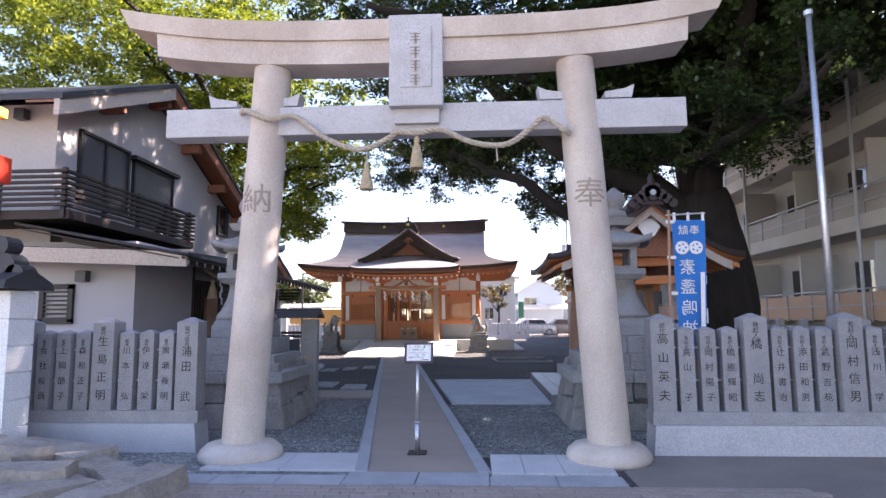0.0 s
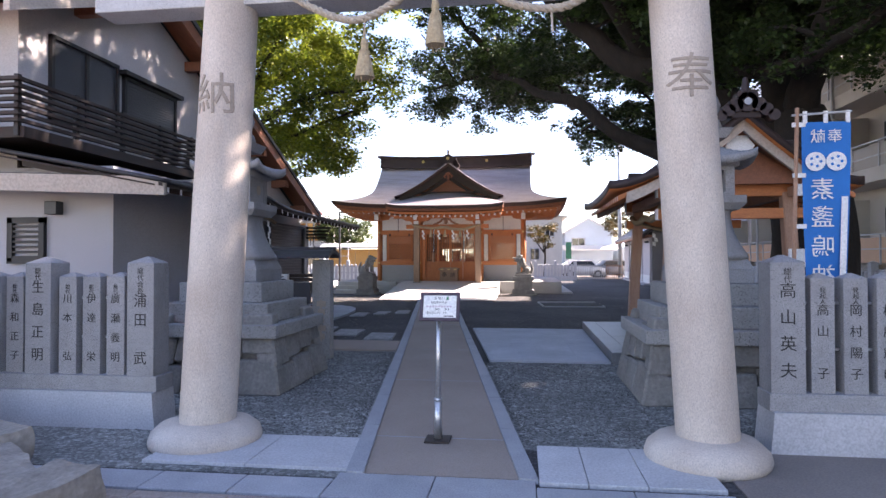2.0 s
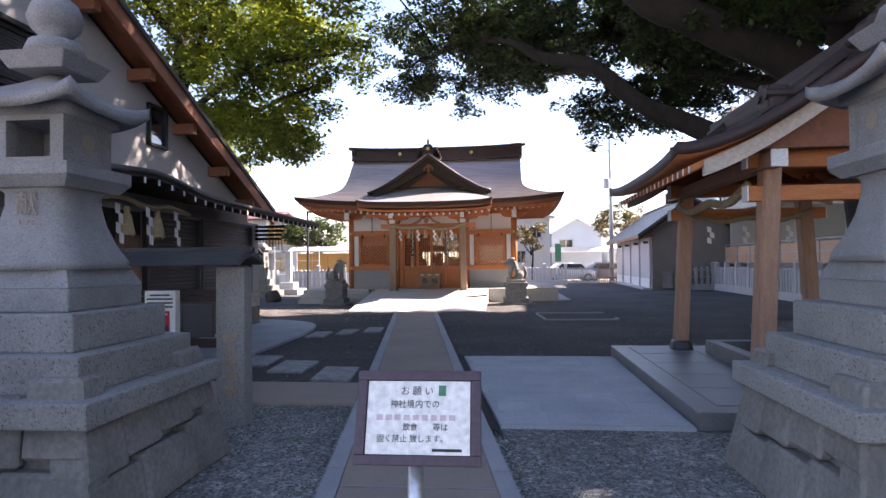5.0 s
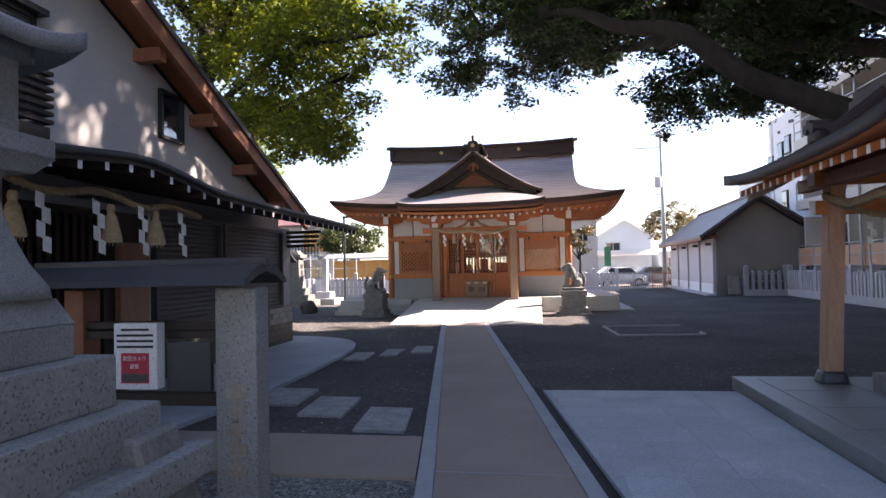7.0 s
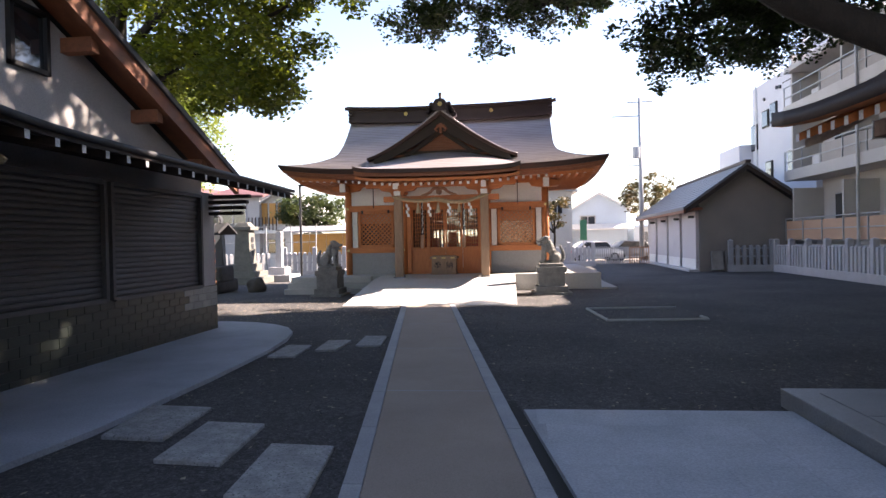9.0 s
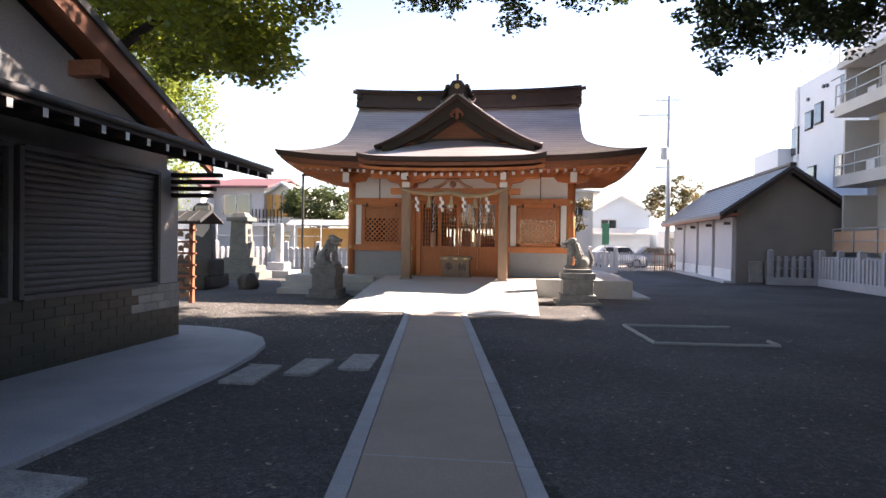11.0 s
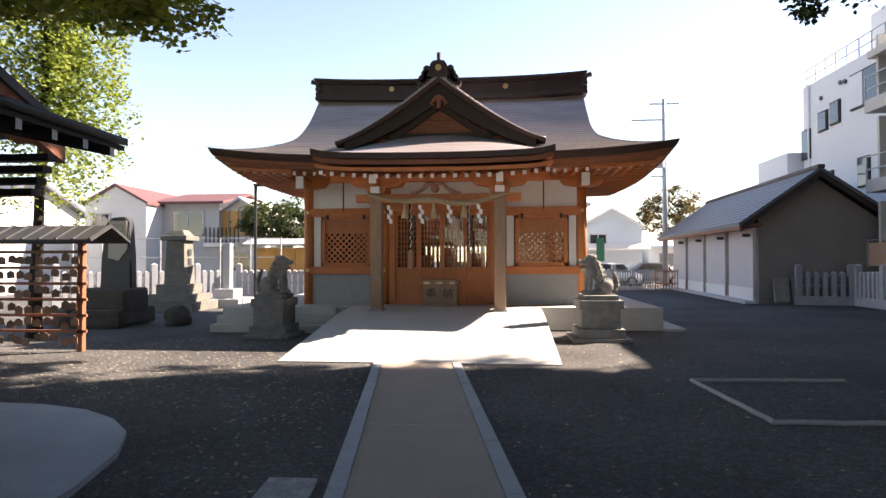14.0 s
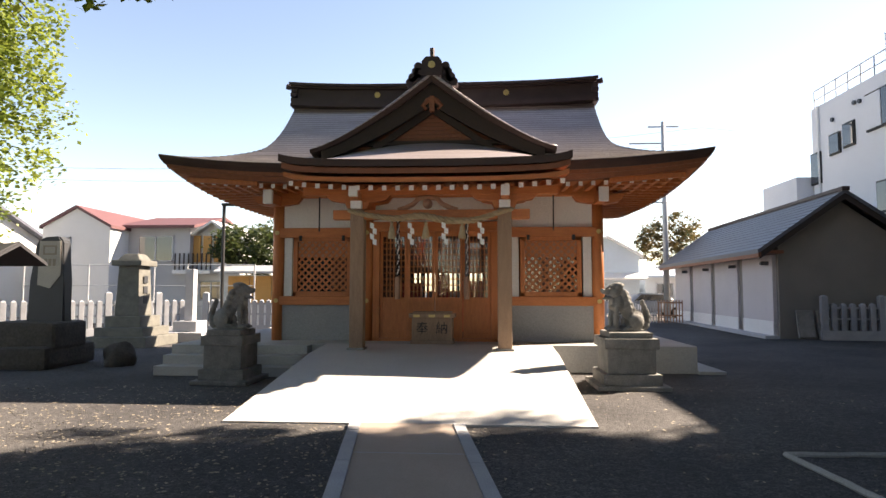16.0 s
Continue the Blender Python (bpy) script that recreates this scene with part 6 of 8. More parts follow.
# upper storey gable wall
bm = B()
prism(bm, [(3.05, 2.3), (14.0, 2.3), (14.0, 2.85), (5.9, 6.35), (3.05, 5.1)], "x", -13.5, XW)
part("upper_wall", bm, M_bwall, bld, "pale grey rendered gable wall")
# roof slabs and barge
for y0, y1 in ((5.9, 14.45), (5.9, 2.3)):
    bm = B()
    z1 = 6.56 - (0.425 if y1 > 6 else 0.43) * abs(y1 - 5.9)
    prism(bm, [(y0, 6.56), (y1, z1), (y1, z1 - 0.1), (y0, 6.46)], "x", -13.9, -5.86)
    part("roof", bm, M_tile, bld, "dark tiled roof slope")
    bm = B()
    prism(bm, [(y0, 6.46), (y1, z1 - 0.1), (y1, z1 - 0.36), (y0, 6.20)], "x", -5.99, -5.9)
    part("barge_board", bm, M_fascia if y1 < 6 else M_wood_red, bld, "timber barge board")
    bm = B()
    prism(bm, [(y0, 6.45), (y1, z1 - 0.11), (y1, z1 - 0.15), (y0, 6.41)], "x", -6.45, -5.99)
    part("verge_soffit", bm, M_wood_red, bld, "reddish boarded verge soffit")
for y in (4.2, 5.9, 7.4, 8.9, 10.4, 11.9, 13.3):
    bm = B()
    z = 6.3 - 0.425 * abs(y - 5.9) - (0.05 if y != 5.9 else 0.1)
    bx(bm, XW, -6.0, y - 0.08, y + 0.08, z - 0.2, z, 0.01)
    part("purlin_end", bm, M_wood_red, bld)


def upper_window(y0, y1, z0, z1, blind, sash=2):
    bm = bmesh.new()
    t = 0.06
    for q in ((y0, y1, z0, z0 + t), (y0, y1, z1 - t, z1), (y0, y0 + t, z0, z1), (y1 - t, y1, z0, z1)):
        bx(bm, XW - 0.02, XW + 0.07, q[0], q[1], q[2], q[3], 0.006)
    for k in range(1, sash):
        yy = y0 + (y1 - y0) * k / sash
        bx(bm, XW - 0.02, XW + 0.06, yy - 0.035, yy + 0.035, z0, z1, 0.006)
    w = part("window", bm, M_black, bld, "black framed window")
    bm = bmesh.new()
    if blind:
        bx(bm, XW + 0.002, XW + 0.03, y0 + t, y1 - t, z0 + t, z1 - t)
        part("panel", bm, M_darkpanel, w, "dark grey sash panel")
    else:
        bx(bm, XW + 0.002, XW + 0.012, y0 + t, y1 - t, z0 + t, z1 - t)
        part("pane", bm, glassy, w, "reflecting glass pane")
    return w


glassy = mat("mirror_like_glass", (0.03, 0.035, 0.04), (0.025, 0.03, 0.035), 3, 0.05, bump=0, rough2=0.06, coat=1.0)
upper_window(3.6, 5.15, 3.55, 4.85, True, 2)
w2 = upper_window(5.3, 6.95, 3.5, 4.72, True, 1)
for k in range(22):
    bm = B()
    z = 3.58 + k * 0.05
    bx(bm, XW + 0.03, XW + 0.045, 5.38, 6.87, z, z + 0.02)
    part("slat", bm, M_darkpanel, w2)
bm = B()
bx(bm, XW, XW + 0.16, 5.2, 7.05, 4.72, 4.80, 0.01)
part("window_hood", bm, M_black, bld)
upper_window(9.43, 10.07, 3.75, 4.55, False, 1)
# balcony
bal = thing("balcony", (-6.0, 4.0, 3.0), "dark brown slatted balcony on the upper storey", "balcony")
bm = B()
bx(bm, XW, -5.5, 2.1, 6.15, 2.98, 3.12, 0.01)
bx(bm, -9.0, XW, 2.1, 3.05, 2.98, 3.12, 0.01)
part("deck", bm, M_wood_dark, bal)
for k in range(7):
    z = 3.16 + k * 0.085
    bm = B()
    bx(bm, -5.56, -5.50, 2.0, 6.2, z, z + 0.045, 0.004)
    part("slat", bm, M_wood_dark, bal)
    bm = B()
    bx(bm, -9.0, -5.56, 2.0, 2.06, z, z + 0.045, 0.004)
    part("slat", bm, M_wood_dark, bal)
    bm = B()
    bx(bm, XW, -5.56, 6.14, 6.2, z, z + 0.045, 0.004)
    part("slat", bm, M_wood_dark, bal)
for y in (2.1, 3.1, 4.1, 5.1, 6.1):
    bm = B()
    bx(bm, -5.62, -5.56, y - 0.03, y + 0.03, 3.0, 3.76, 0.004)
    part("rail_post", bm, M_black, bal)
for x in (-6.6, -7.7):
    bm = B()
    bx(bm, x - 0.03, x + 0.03, 2.06, 2.12, 3.0, 3.76, 0.004)
    part("rail_post", bm, M_black, bal)
# lower storey: front room and side wall
bm = B()
bx(bm, -13.5, -4.95, 3.0, 5.0, 0.0, 2.75)
part("front_room", bm, M_bwall_low, bld, "smooth lilac-grey rendered wall")
bm = B()
bx(bm, -13.5, -5.96, 5.0, 13.5, 0.0, 2.5)
part("lower_wall", bm, M_bwall, bld)
bm = B()
for q in ((-6.5, -6.42, 1.45, 2.05), (-6.02, -5.94, 1.45, 2.05), (-6.5, -5.94, 1.98, 2.06), (-6.5, -5.94, 1.42, 1.5)):
    bx(bm, q[0], q[1], 2.94, 3.0, q[2], q[3])
for k in range(7):
    bx(bm, -6.42, -6.02, 2.95, 2.99, 1.5 + k * 0.07, 1.53 + k * 0.07)
part("louvre_window", bm, M_black, bld, "black louvred window")
for x, z in ((-5.78, 2.18), (-7.0, 4.9)):
    bm = B()
    bx(bm, x - 0.09, x + 0.09, 2.86, 3.0, z - 0.09, z + 0.09, 0.01)
    part("wall_lamp", bm, M_darkpanel, bld, "small grey wall lamp box")
# entrance with slats
for k in range(12):
    y = 6.0 + k * 0.13
    bm = B()
    bx(bm, -5.96, -5.88, y, y + 0.06, 0.05, 2.3, 0.004)
    part("slat", bm, M_wood_dark, bld)
bm = B()
bx(bm, -5.955, -5.93, 5.0, 8.4, 0.03, 2.4)
part("entrance_panel", bm, M_wood_dark, bld, "dark slatted entrance screen")
bm = B()
bx(bm, -5.93, -5.85, 7.7, 8.3, 0.3, 2.0, 0.01)
part("door_leaf", bm, M_wood_tan, bld)
bm = B()
bx(bm, -5.0, -4.93, 5.0, 5.0 + 0.06, 0.0, 2.5)
part("corner_post", bm, M_wood_dark, bld)
# shutters
for y0, y1 in ((8.55, 10.3), (10.5, 12.84)):
    bm = B()
    for q in ((y0 - 0.06, y0, 0.84, 2.42), (y1, y1 + 0.06, 0.84, 2.42), (y0, y1, 2.38, 2.44), (y0, y1, 0.82, 0.88)):
        bx(bm, -5.96, -5.86, q[0], q[1], q[2], q[3], 0.006)
    sh = part("shutter", bm, M_shutter, bld, "grey roller shutter, closed")
    for k in range(20):
        z = 0.88 + k * 0.075
        bm = B()
        prism(bm, [(-5.955, z), (-5.928, z + 0.006), (-5.92, z + 0.0375), (-5.928, z + 0.069), (-5.955, z + 0.0745)], "y", y0, y1)
        part("slat", bm, M_shutter, sh)
# tiled base
bm = B()
bx(bm, -5.98, -5.945, 8.45, 13.5, 0.0, 0.84)
dado = part("dado", bm, M_dark_tile, bld, "dark green tiled dado")
for r in range(7):
    for c in range(17):
        y0 = 8.46 + c * 0.3 + (0.15 if r % 2 else 0)
        y1 = min(y0 + 0.294, 13.5)
        if y1 - y0 < 0.05:
            continue
        bm = B()
        bx(bm, -5.945, -5.93, y0, y1, 0.004 + r * 0.119, 0.118 + r * 0.119, 0.003)
        part("tile", bm, M_dark_tile if r < 4 or c < 13 else M_stone_tile, dado)
bm = B()
bx(bm, -13.4, -5.96, 13.5, 13.53, 0.0, 0.84)
part("end_dado", bm, M_stone_tile, bld)
# pent roof with a raised swell over the entrance


def swell(y):
    t = (y - 5.4) / 1.2
    return 0.14 * math.exp(-t * t * 1.6)


def pent(u, v):
    y = 2.25 + (12.8 - 2.25) * v
    xe = -3.74 - 0.04 * (y - 2.25)
    x = xe + (XW - xe) * u
    return (x, y, 2.46 + 0.52 * u + swell(y) * (1 - 0.6 * u))


bm = B()
sheet(bm, pent, 10, 70, 0.055)
part("pent_roof", bm, M_tile, bld, "dark tiled pent roof with a raised swell", True)
bm = B()
sheet(bm, lambda u, v: (lambda p: (p[0], p[1], p[2] - 0.06))(pent(0.012 + 0.02 * u, v)), 1, 70, 0.04)
part("eave_fascia", bm, M_wood_dark, bld)
bm = B()
sheet(bm, lambda u, v: (lambda p: (p[0], p[1], p[2] - 0.09))(pent(0.05 + 0.93 * u, v)), 4, 70, 0.02)
part("pent_soffit", bm, M_wood_dark, bld)
bm = B()
prism(bm, [(-9.5, 2.72), (-3.76, 2.48), (-3.76, 2.26), (-9.5, 2.50)], "y", 2.26, 2.32)
part("end_fascia", bm, M_fascia, bld, "pale timber fascia")
bm = B()
prism(bm, [(-9.5, 2.74), (-3.9, 2.50), (-3.9, 2.46), (-9.5, 2.70)], "y", 2.3, 3.4)
part("front_lean_roof", bm, M_tile, bld)
for k in range(34):
    v = (k + 0.5) / 34
    p = pent(0.035, v)
    q = pent(0.75, v)
    rafter((p[0] + 0.05, p[1], p[2] - 0.175), (q[0], q[1], q[2] - 0.175), 0.05, 0.07, bld, M_wood_dark)
for k in range(4):
    bm = B()
    bx(bm, -6.0, -5.35 + 0.05 * k, 13.3, 13.42, 2.1 + k * 0.1, 2.16 + k * 0.1, 0.006)
    part("stacked_bracket", bm, M_wood_dark, bld)
# straw rope with streamers under the swell
ent = thing("entrance_rope", (-4.2, 6.0, 2.3), "straw rope with paper streamers and tassels over the entrance", "rope")
rope("rope", [(-4.35, 4.2, 2.36), (-4.3, 4.7, 2.24), (-4.3, 5.3, 2.3), (-4.3, 5.9, 2.22), (-4.3, 6.4, 2.27), (-4.3, 6.9, 2.2)], 0.035, M_rope, ent, "", 3, 5)


def streamer_x(y, x, z, parent, w=0.085, h=0.14, n=4):
    bm = bmesh.new()
    for k in range(n):
        dy = (w * 0.55) * (1 if k % 2 else -0.2)
        p = [(y + dy, z - k * h * 0.8), (y + dy + w, z - k * h * 0.8 - 0.02), (y + dy + w, z - k * h * 0.8 - h), (y + dy, z - k * h * 0.8 - h + 0.02)]
        prism(bm, p, "x", x + 0.004 * k, x + 0.004 * k + 0.002)
    return part("paper_streamer", bm, M_paper, parent, "white zigzag paper streamer")


for y in (4.55, 5.15, 5.75, 6.4):
    streamer_x(y, -4.24, 2.22, ent)
for y in (4.4, 5.45, 6.1):
    bm = B()
    tassel(bm, -4.3, y, 2.2, 0.34, 0.09)
    part("tassel", bm, M_straw, ent, "straw tassel")

for moved, dx in ((nb, 0.12), (bld, 0.08), (bal, 0.08), (ent, 0.1)):
    moved.location.x += dx

# ---- kiosk wall, vermilion frame and rocks at the street corner ----
KX = -0.25
kio = thing("tiled_wall_panel", (-5.0, -0.4, 0), "white tiled wall panel capped with dark roof tiles", "wall panel")
bm = B()
bx(bm, -5.6, -3.9, -0.55, -0.2, 0.1, 1.78, 0.01)
bmesh.ops.translate(bm, verts=bm.verts, vec=(KX, 0, 0))
body = part("body", bm, M_white, kio)
for r in range(6):
    bm = B()
    bx(bm, -5.6, -3.885, -0.562, -0.19, 0.12 + r * 0.275, 0.12 + r * 0.275 + 0.262, 0.006)
    bmesh.ops.translate(bm, verts=bm.verts, vec=(KX, 0, 0))
    part("tile", bm, M_white, body)
bm = B()
prism(bm, [(-0.75, 1.80), (-0.72, 1.88), (-0.38, 2.02), (-0.04, 1.88), (0.0, 1.80)], "x", -5.8, -3.82)
bmesh.ops.translate(bm, verts=bm.verts, vec=(KX, 0, 0))
cap = part("tile_cap", bm, M_tile, kio, "dark tiled coping")
for x, z, r in ((-4.05, 2.05, 0.13), (-4.2, 2.16, 0.12), (-4.1, 2.26, 0.1), (-3.92, 1.96, 0.1), (-4.35, 2.05, 0.14)):
    bm = B()
    tube(bm, [(x, -0.5, z), (x, -0.28, z)], r, 14)
    bmesh.ops.translate(bm, verts=bm.verts, vec=(KX, 0, 0))
    part("ornament_scroll", bm, M_tile, cap)
ver = thing("vermilion_frame", (-4.55, 0.05, 0), "vermilion painted timber frame with yellow end caps", "frame")
bm = B()
bx(bm, -5.3, -5.05, -0.1, 0.25, 0.0, 3.1, 0.012)
bmesh.ops.translate(bm, verts=bm.verts, vec=(KX - 0.5, 0, 0))
part("post", bm, M_red, ver)
bm = B()
bx(bm, -5.4, -4.16, -0.2, 0.3, 3.08, 3.40, 0.012)
bmesh.ops.translate(bm, verts=bm.verts, vec=(KX - 0.5, 0, 0))
part("plinth_box", bm, M_red, ver)
bm = B()
bx(bm, -4.60, -4.36, -0.05, 0.15, 3.4, 4.3, 0.01)
bmesh.ops.translate(bm, verts=bm.verts, vec=(KX - 0.5, 0, 0))
part("upper_post", bm, M_red, ver)
for z, x1 in ((3.46, -4.28), (3.86, -4.18)):
    bm = B()
    bx(bm, -4.9, x1 - 0.02, -0.08, 0.18, z, z + 0.12, 0.008)
    bmesh.ops.translate(bm, verts=bm.verts, vec=(KX - 0.5, 0, 0))
    part("cross_bar", bm, M_red, ver)
    bm = B()
    bx(bm, x1 - 0.1, x1 + 0.01, -0.09, 0.19, z - 0.005, z + 0.11, 0.008)
    bmesh.ops.translate(bm, verts=bm.verts, vec=(KX - 0.5, 0, 0))
    part("end_cap", bm, M_yellow, ver, "yellow end cap")
for x0, z0, z1 in ((-4.8, 4.05, 4.2), (-4.8, 4.2, 4.34)):
    bm = B()
    tube(bm, [(x0, -0.05, z0), (-4.2, -0.05, z1)], 0.06, 10)
    bmesh.ops.translate(bm, verts=bm.verts, vec=(KX - 0.5, 0, 0))
    part("brace", bm, M_red, ver)
rng = random.Random(11)
for i, (x, y, length, wide, high, a, lift) in enumerate(((-2.15, -1.85, 1.3, 0.36, 0.24, 80, 0), (-2.75, -1.15, 1.25, 0.34, 0.22, -38, 0), (-3.55, -0.62, 1.35, 0.5, 0.26, -24, 0), (-3.45, -1.45, 1.1, 0.55, 0.2, -12, 0),
                                                        (-2.8, -2.05, 1.0, 0.5, 0.24, 58, 0), (-4.3, -1.3, 0.9, 0.6, 0.34, 20, 0), (-3.7, -2.35, 1.1, 0.6, 0.28, 35, 0), (-3.1, -1.72, 0.9, 0.3, 0.16, 12, 0.17), (-3.75, -0.95, 1.0, 0.34, 0.15, -30, 0.2))):
    bm = B()
    bmesh.ops.create_cube(bm, size=1.0)
    bmesh.ops.subdivide_edges(bm, edges=bm.edges[:], cuts=7, use_grid_fill=True)
    off = Vector((i * 7, 3, 0))
    for v in bm.verts:
        v.co = v.co.lerp(v.co.normalized() * 0.62, 0.10)
        v.co = Vector((v.co.x * length, v.co.y * wide, v.co.z * high))
        v.co += noise.noise_vector(v.co * 2.2 + off) * 0.055
        v.co += noise.noise_vector(v.co * 9 + off) * 0.016
    bm.transform(pose(x, y, lift + high * 0.5 - 0.01, 0, 0, a))
    solo("garden_rock", bm, M_rock, "brown-grey rough-hewn stone slab by the street", "rock", "street rocks")

# ---- white cord marking on the gravel ----
cord = thing("ground_marking", (2.1, 15.5, 0), "pale rope rectangle laid on the gravel", "ground marking")
for a, b in (((1.14, 16.44), (1.28, 14.4)), ((1.28, 14.4), (3.1, 14.5)), ((3.1, 14.5), (3.1, 14.95)), ((1.14, 16.44), (3.05, 16.55))):
    bm = B()
    pts = [(a[0] + (b[0] - a[0]) * k / 12 + random.uniform(-0.01, 0.01), a[1] + (b[1] - a[1]) * k / 12 + random.uniform(-0.02, 0.02), 0.012) for k in range(13)]
    tube(bm, pts, 0.032, 6)
    part("length_of_rope", bm, M_chalk, cord)


# ---- storehouse beyond the yard ----
shed = thing("storehouse", (9.8, 35, 0), "dark grey rendered storehouse with pale bays and metal roof", "storehouse")
SHM = pose(7.68, 31.0, 0, 0, 0, -2.5)


def sb(x0, x1, y0, y1, z0, z1, bev=0.0):
    bm = bmesh.new()
    bx(bm, x0, x1, y0, y1, z0, z1, bev, m=SHM)
    return bm


bm = B()
prism(bm, [(0.15, 0.0), (4.1, 0.0), (4.1, 2.95), (2.05, 4.45), (0.15, 3.0)], "y", 0.0, 12.5)
bm.transform(SHM)
part("body", bm, M_shed_wall, shed)
for k in range(4):
    y0 = 0.15 + k * 3.1
    part("bay_panel", sb(0.02, 0.15, y0, y0 + 2.6, 0.12, 2.7, 0.01), M_shed_front, shed, "pale lilac bay panel")
    part("bay_base", sb(0.0, 0.14, y0, y0 + 2.6, 0.0, 0.55, 0.01), M_white, shed)
    if k:
        part("bay_recess", sb(0.1, 0.16, y0 - 0.5, y0, 0.12, 2.7), M_shed_wall, shed)
part("footing", sb(-0.35, 0.1, -0.1, 12.6, 0.0, 0.1, 0.01), M_plinth, shed)
for x0, x1, nm in ((-0.62, 2.05, 1), (2.05, 4.75, -1)):
    bm = B()
    if nm > 0:
        prism(bm, [(x0, 2.84), (x1, 4.74), (x1, 4.62), (x0, 2.72)], "y", -0.45, 12.9)
    else:
        prism(bm, [(x0, 4.74), (x1, 2.84), (x1, 2.72), (x0, 4.62)], "y", -0.45, 12.9)
    bm.transform(SHM)
    rf_ob = part("roof", bm, M_shed_roof, shed, "blue-grey metal roof slope")
    if nm > 0:
        for k in range(14):
            bm = B()
            u = k / 14
            xx, zz = x0 + (x1 - x0) * u, 2.845 + 1.9 * u
            bx(bm, xx, xx + 0.03, -0.44, 12.88, zz, zz + 0.025, m=SHM)
            part("roof_seam", bm, M_shed_roof, rf_ob)
    bm = B()
    if nm > 0:
        prism(bm, [(x0 + 0.05, 2.74), (x1, 4.62), (x1, 4.42), (x0 + 0.05, 2.54)], "y", -0.42, -0.34)
    else:
        prism(bm, [(x0, 4.62), (x1 - 0.05, 2.74), (x1 - 0.05, 2.54), (x0, 4.42)], "y", -0.42, -0.34)
    bm.transform(SHM)
    part("barge_board", bm, M_wood_dark, shed)
part("ridge_cap", sb(1.93, 2.17, -0.5, 12.9, 4.68, 4.82, 0.03), M_roof_dark, shed)
part("eave_board", sb(-0.6, -0.5, -0.42, 12.8, 2.6, 2.78, 0.01), M_wood_red, shed)
part("lower_eave", sb(-0.45, 0.2, -0.35, 12.6, 2.72, 2.82, 0.01), M_wood_red, shed)
for y in (0.4, 3.4, 6.6, 9.8):
    part("flood_lamp", sb(-0.22, 0.05, y, y + 0.14, 2.38, 2.5, 0.02), M_darkpanel, shed)
for x, a in ((0.55, 0), (1.15, 0)):
    lb = thing("leaning_slab", (8.5, 30.7, 0), "grey stone slab leaning on the storehouse", "stone slab", "leaning slabs")
    bm = B()
    bx(bm, x, x + 0.5, -0.42, -0.32, 0.0, 0.85, 0.02, m=SHM @ pose(0, 0, 0, -12, 0, 0))
    part("slab", bm, M_rubble, lb)


# ---- low stone fences round the yard ----
def low_fence(p0, p1, n, label, mtl=M_plinth, h=1.1, w=0.15):
    p0, p1 = Vector((*p0, 0)), Vector((*p1, 0))
    d = p1 - p0
    a = math.degrees(math.atan2(d.y, d.x))
    f = thing("stone_fence", p0.lerp(p1, 0.5), label, "fence", "yard fences")
    m = Matrix.Translation(p0) @ Matrix.Rotation(radians(a), 4, "Z")
    L = d.length
    bm = bmesh.new()
    bx(bm, 0, L, -0.12, 0.12, 0, 0.3, 0.01, m=m)
    part("plinth", bm, mtl, f)
    for z in (0.55, 0.85):
        bm = bmesh.new()
        bx(bm, 0.05, L - 0.05, -0.03, 0.03, z * h, z * h + 0.06, m=m)
        part("rail", bm, mtl, f)
    for k in range(n):
        x = L * (k + 0.5) / n
        big = k % 6 == 0
        hh, ww = (h * 1.22, w * 1.3) if big else (h, w)
        bm = bmesh.new()
        bx(bm, x - ww / 2, x + ww / 2, -ww / 2, ww / 2, 0.28, hh - 0.04, 0.012, m=m)
        bx(bm, x - ww / 2 + 0.01, x + ww / 2 - 0.01, -ww / 2 + 0.01, ww / 2 - 0.01, hh - 0.04, hh, 0, (0.3, 0.3), m=m)
        part("fence_post", bm, mtl, f)
    return f


low_fence((8.85, 30.6), (10.75, 30.4), 7, "grey stone post fence beside the storehouse", M_border, 1.15)
low_fence((10.75, 30.4), (9.9, 8.0), 88, "long grey stone post fence below the flats", M_plinth, 1.15)
low_fence((-16.0, 27.5), (-11.9, 31.2), 22, "pale stone post fence beside the monuments", M_border, 1.2)
low_fence((-11.4, 31.4), (-8.4, 32.0), 13, "pale stone post fence behind the monuments", M_border, 1.2)
low_fence((1.4, 38.5), (4.3, 38.5), 13, "pale stone post fence behind the hall", M_plinth, 1.15)
gate2 = thing("bar_gate", (6.2, 40.0, 0), "low brown bar gate closing the yard", "gate")
for x0, x1 in ((4.3, 5.3), (5.4, 6.4), (6.5, 7.6)):
    bm = B()
    bx(bm, x0, x1, 40.0, 40.06, 0.95, 1.02)
    bx(bm, x0, x1, 40.0, 40.06, 0.35, 0.42)
    bx(bm, x0, x0 + 0.05, 40.002, 40.058, 0.05, 1.01)
    leaf_ = part("gate_leaf", bm, M_steel_dull if x0 < 6 else M_wood_tan, gate2)
    for k in range(9):
        bm = B()
        xx = x0 + (x1 - x0) * k / 8
        bx(bm, xx - 0.02, xx + 0.02, 40.0, 40.05, 0.05, 1.1)
        part("bar", bm, M_steel_dull if x0 < 6 else M_wood_tan, leaf_)

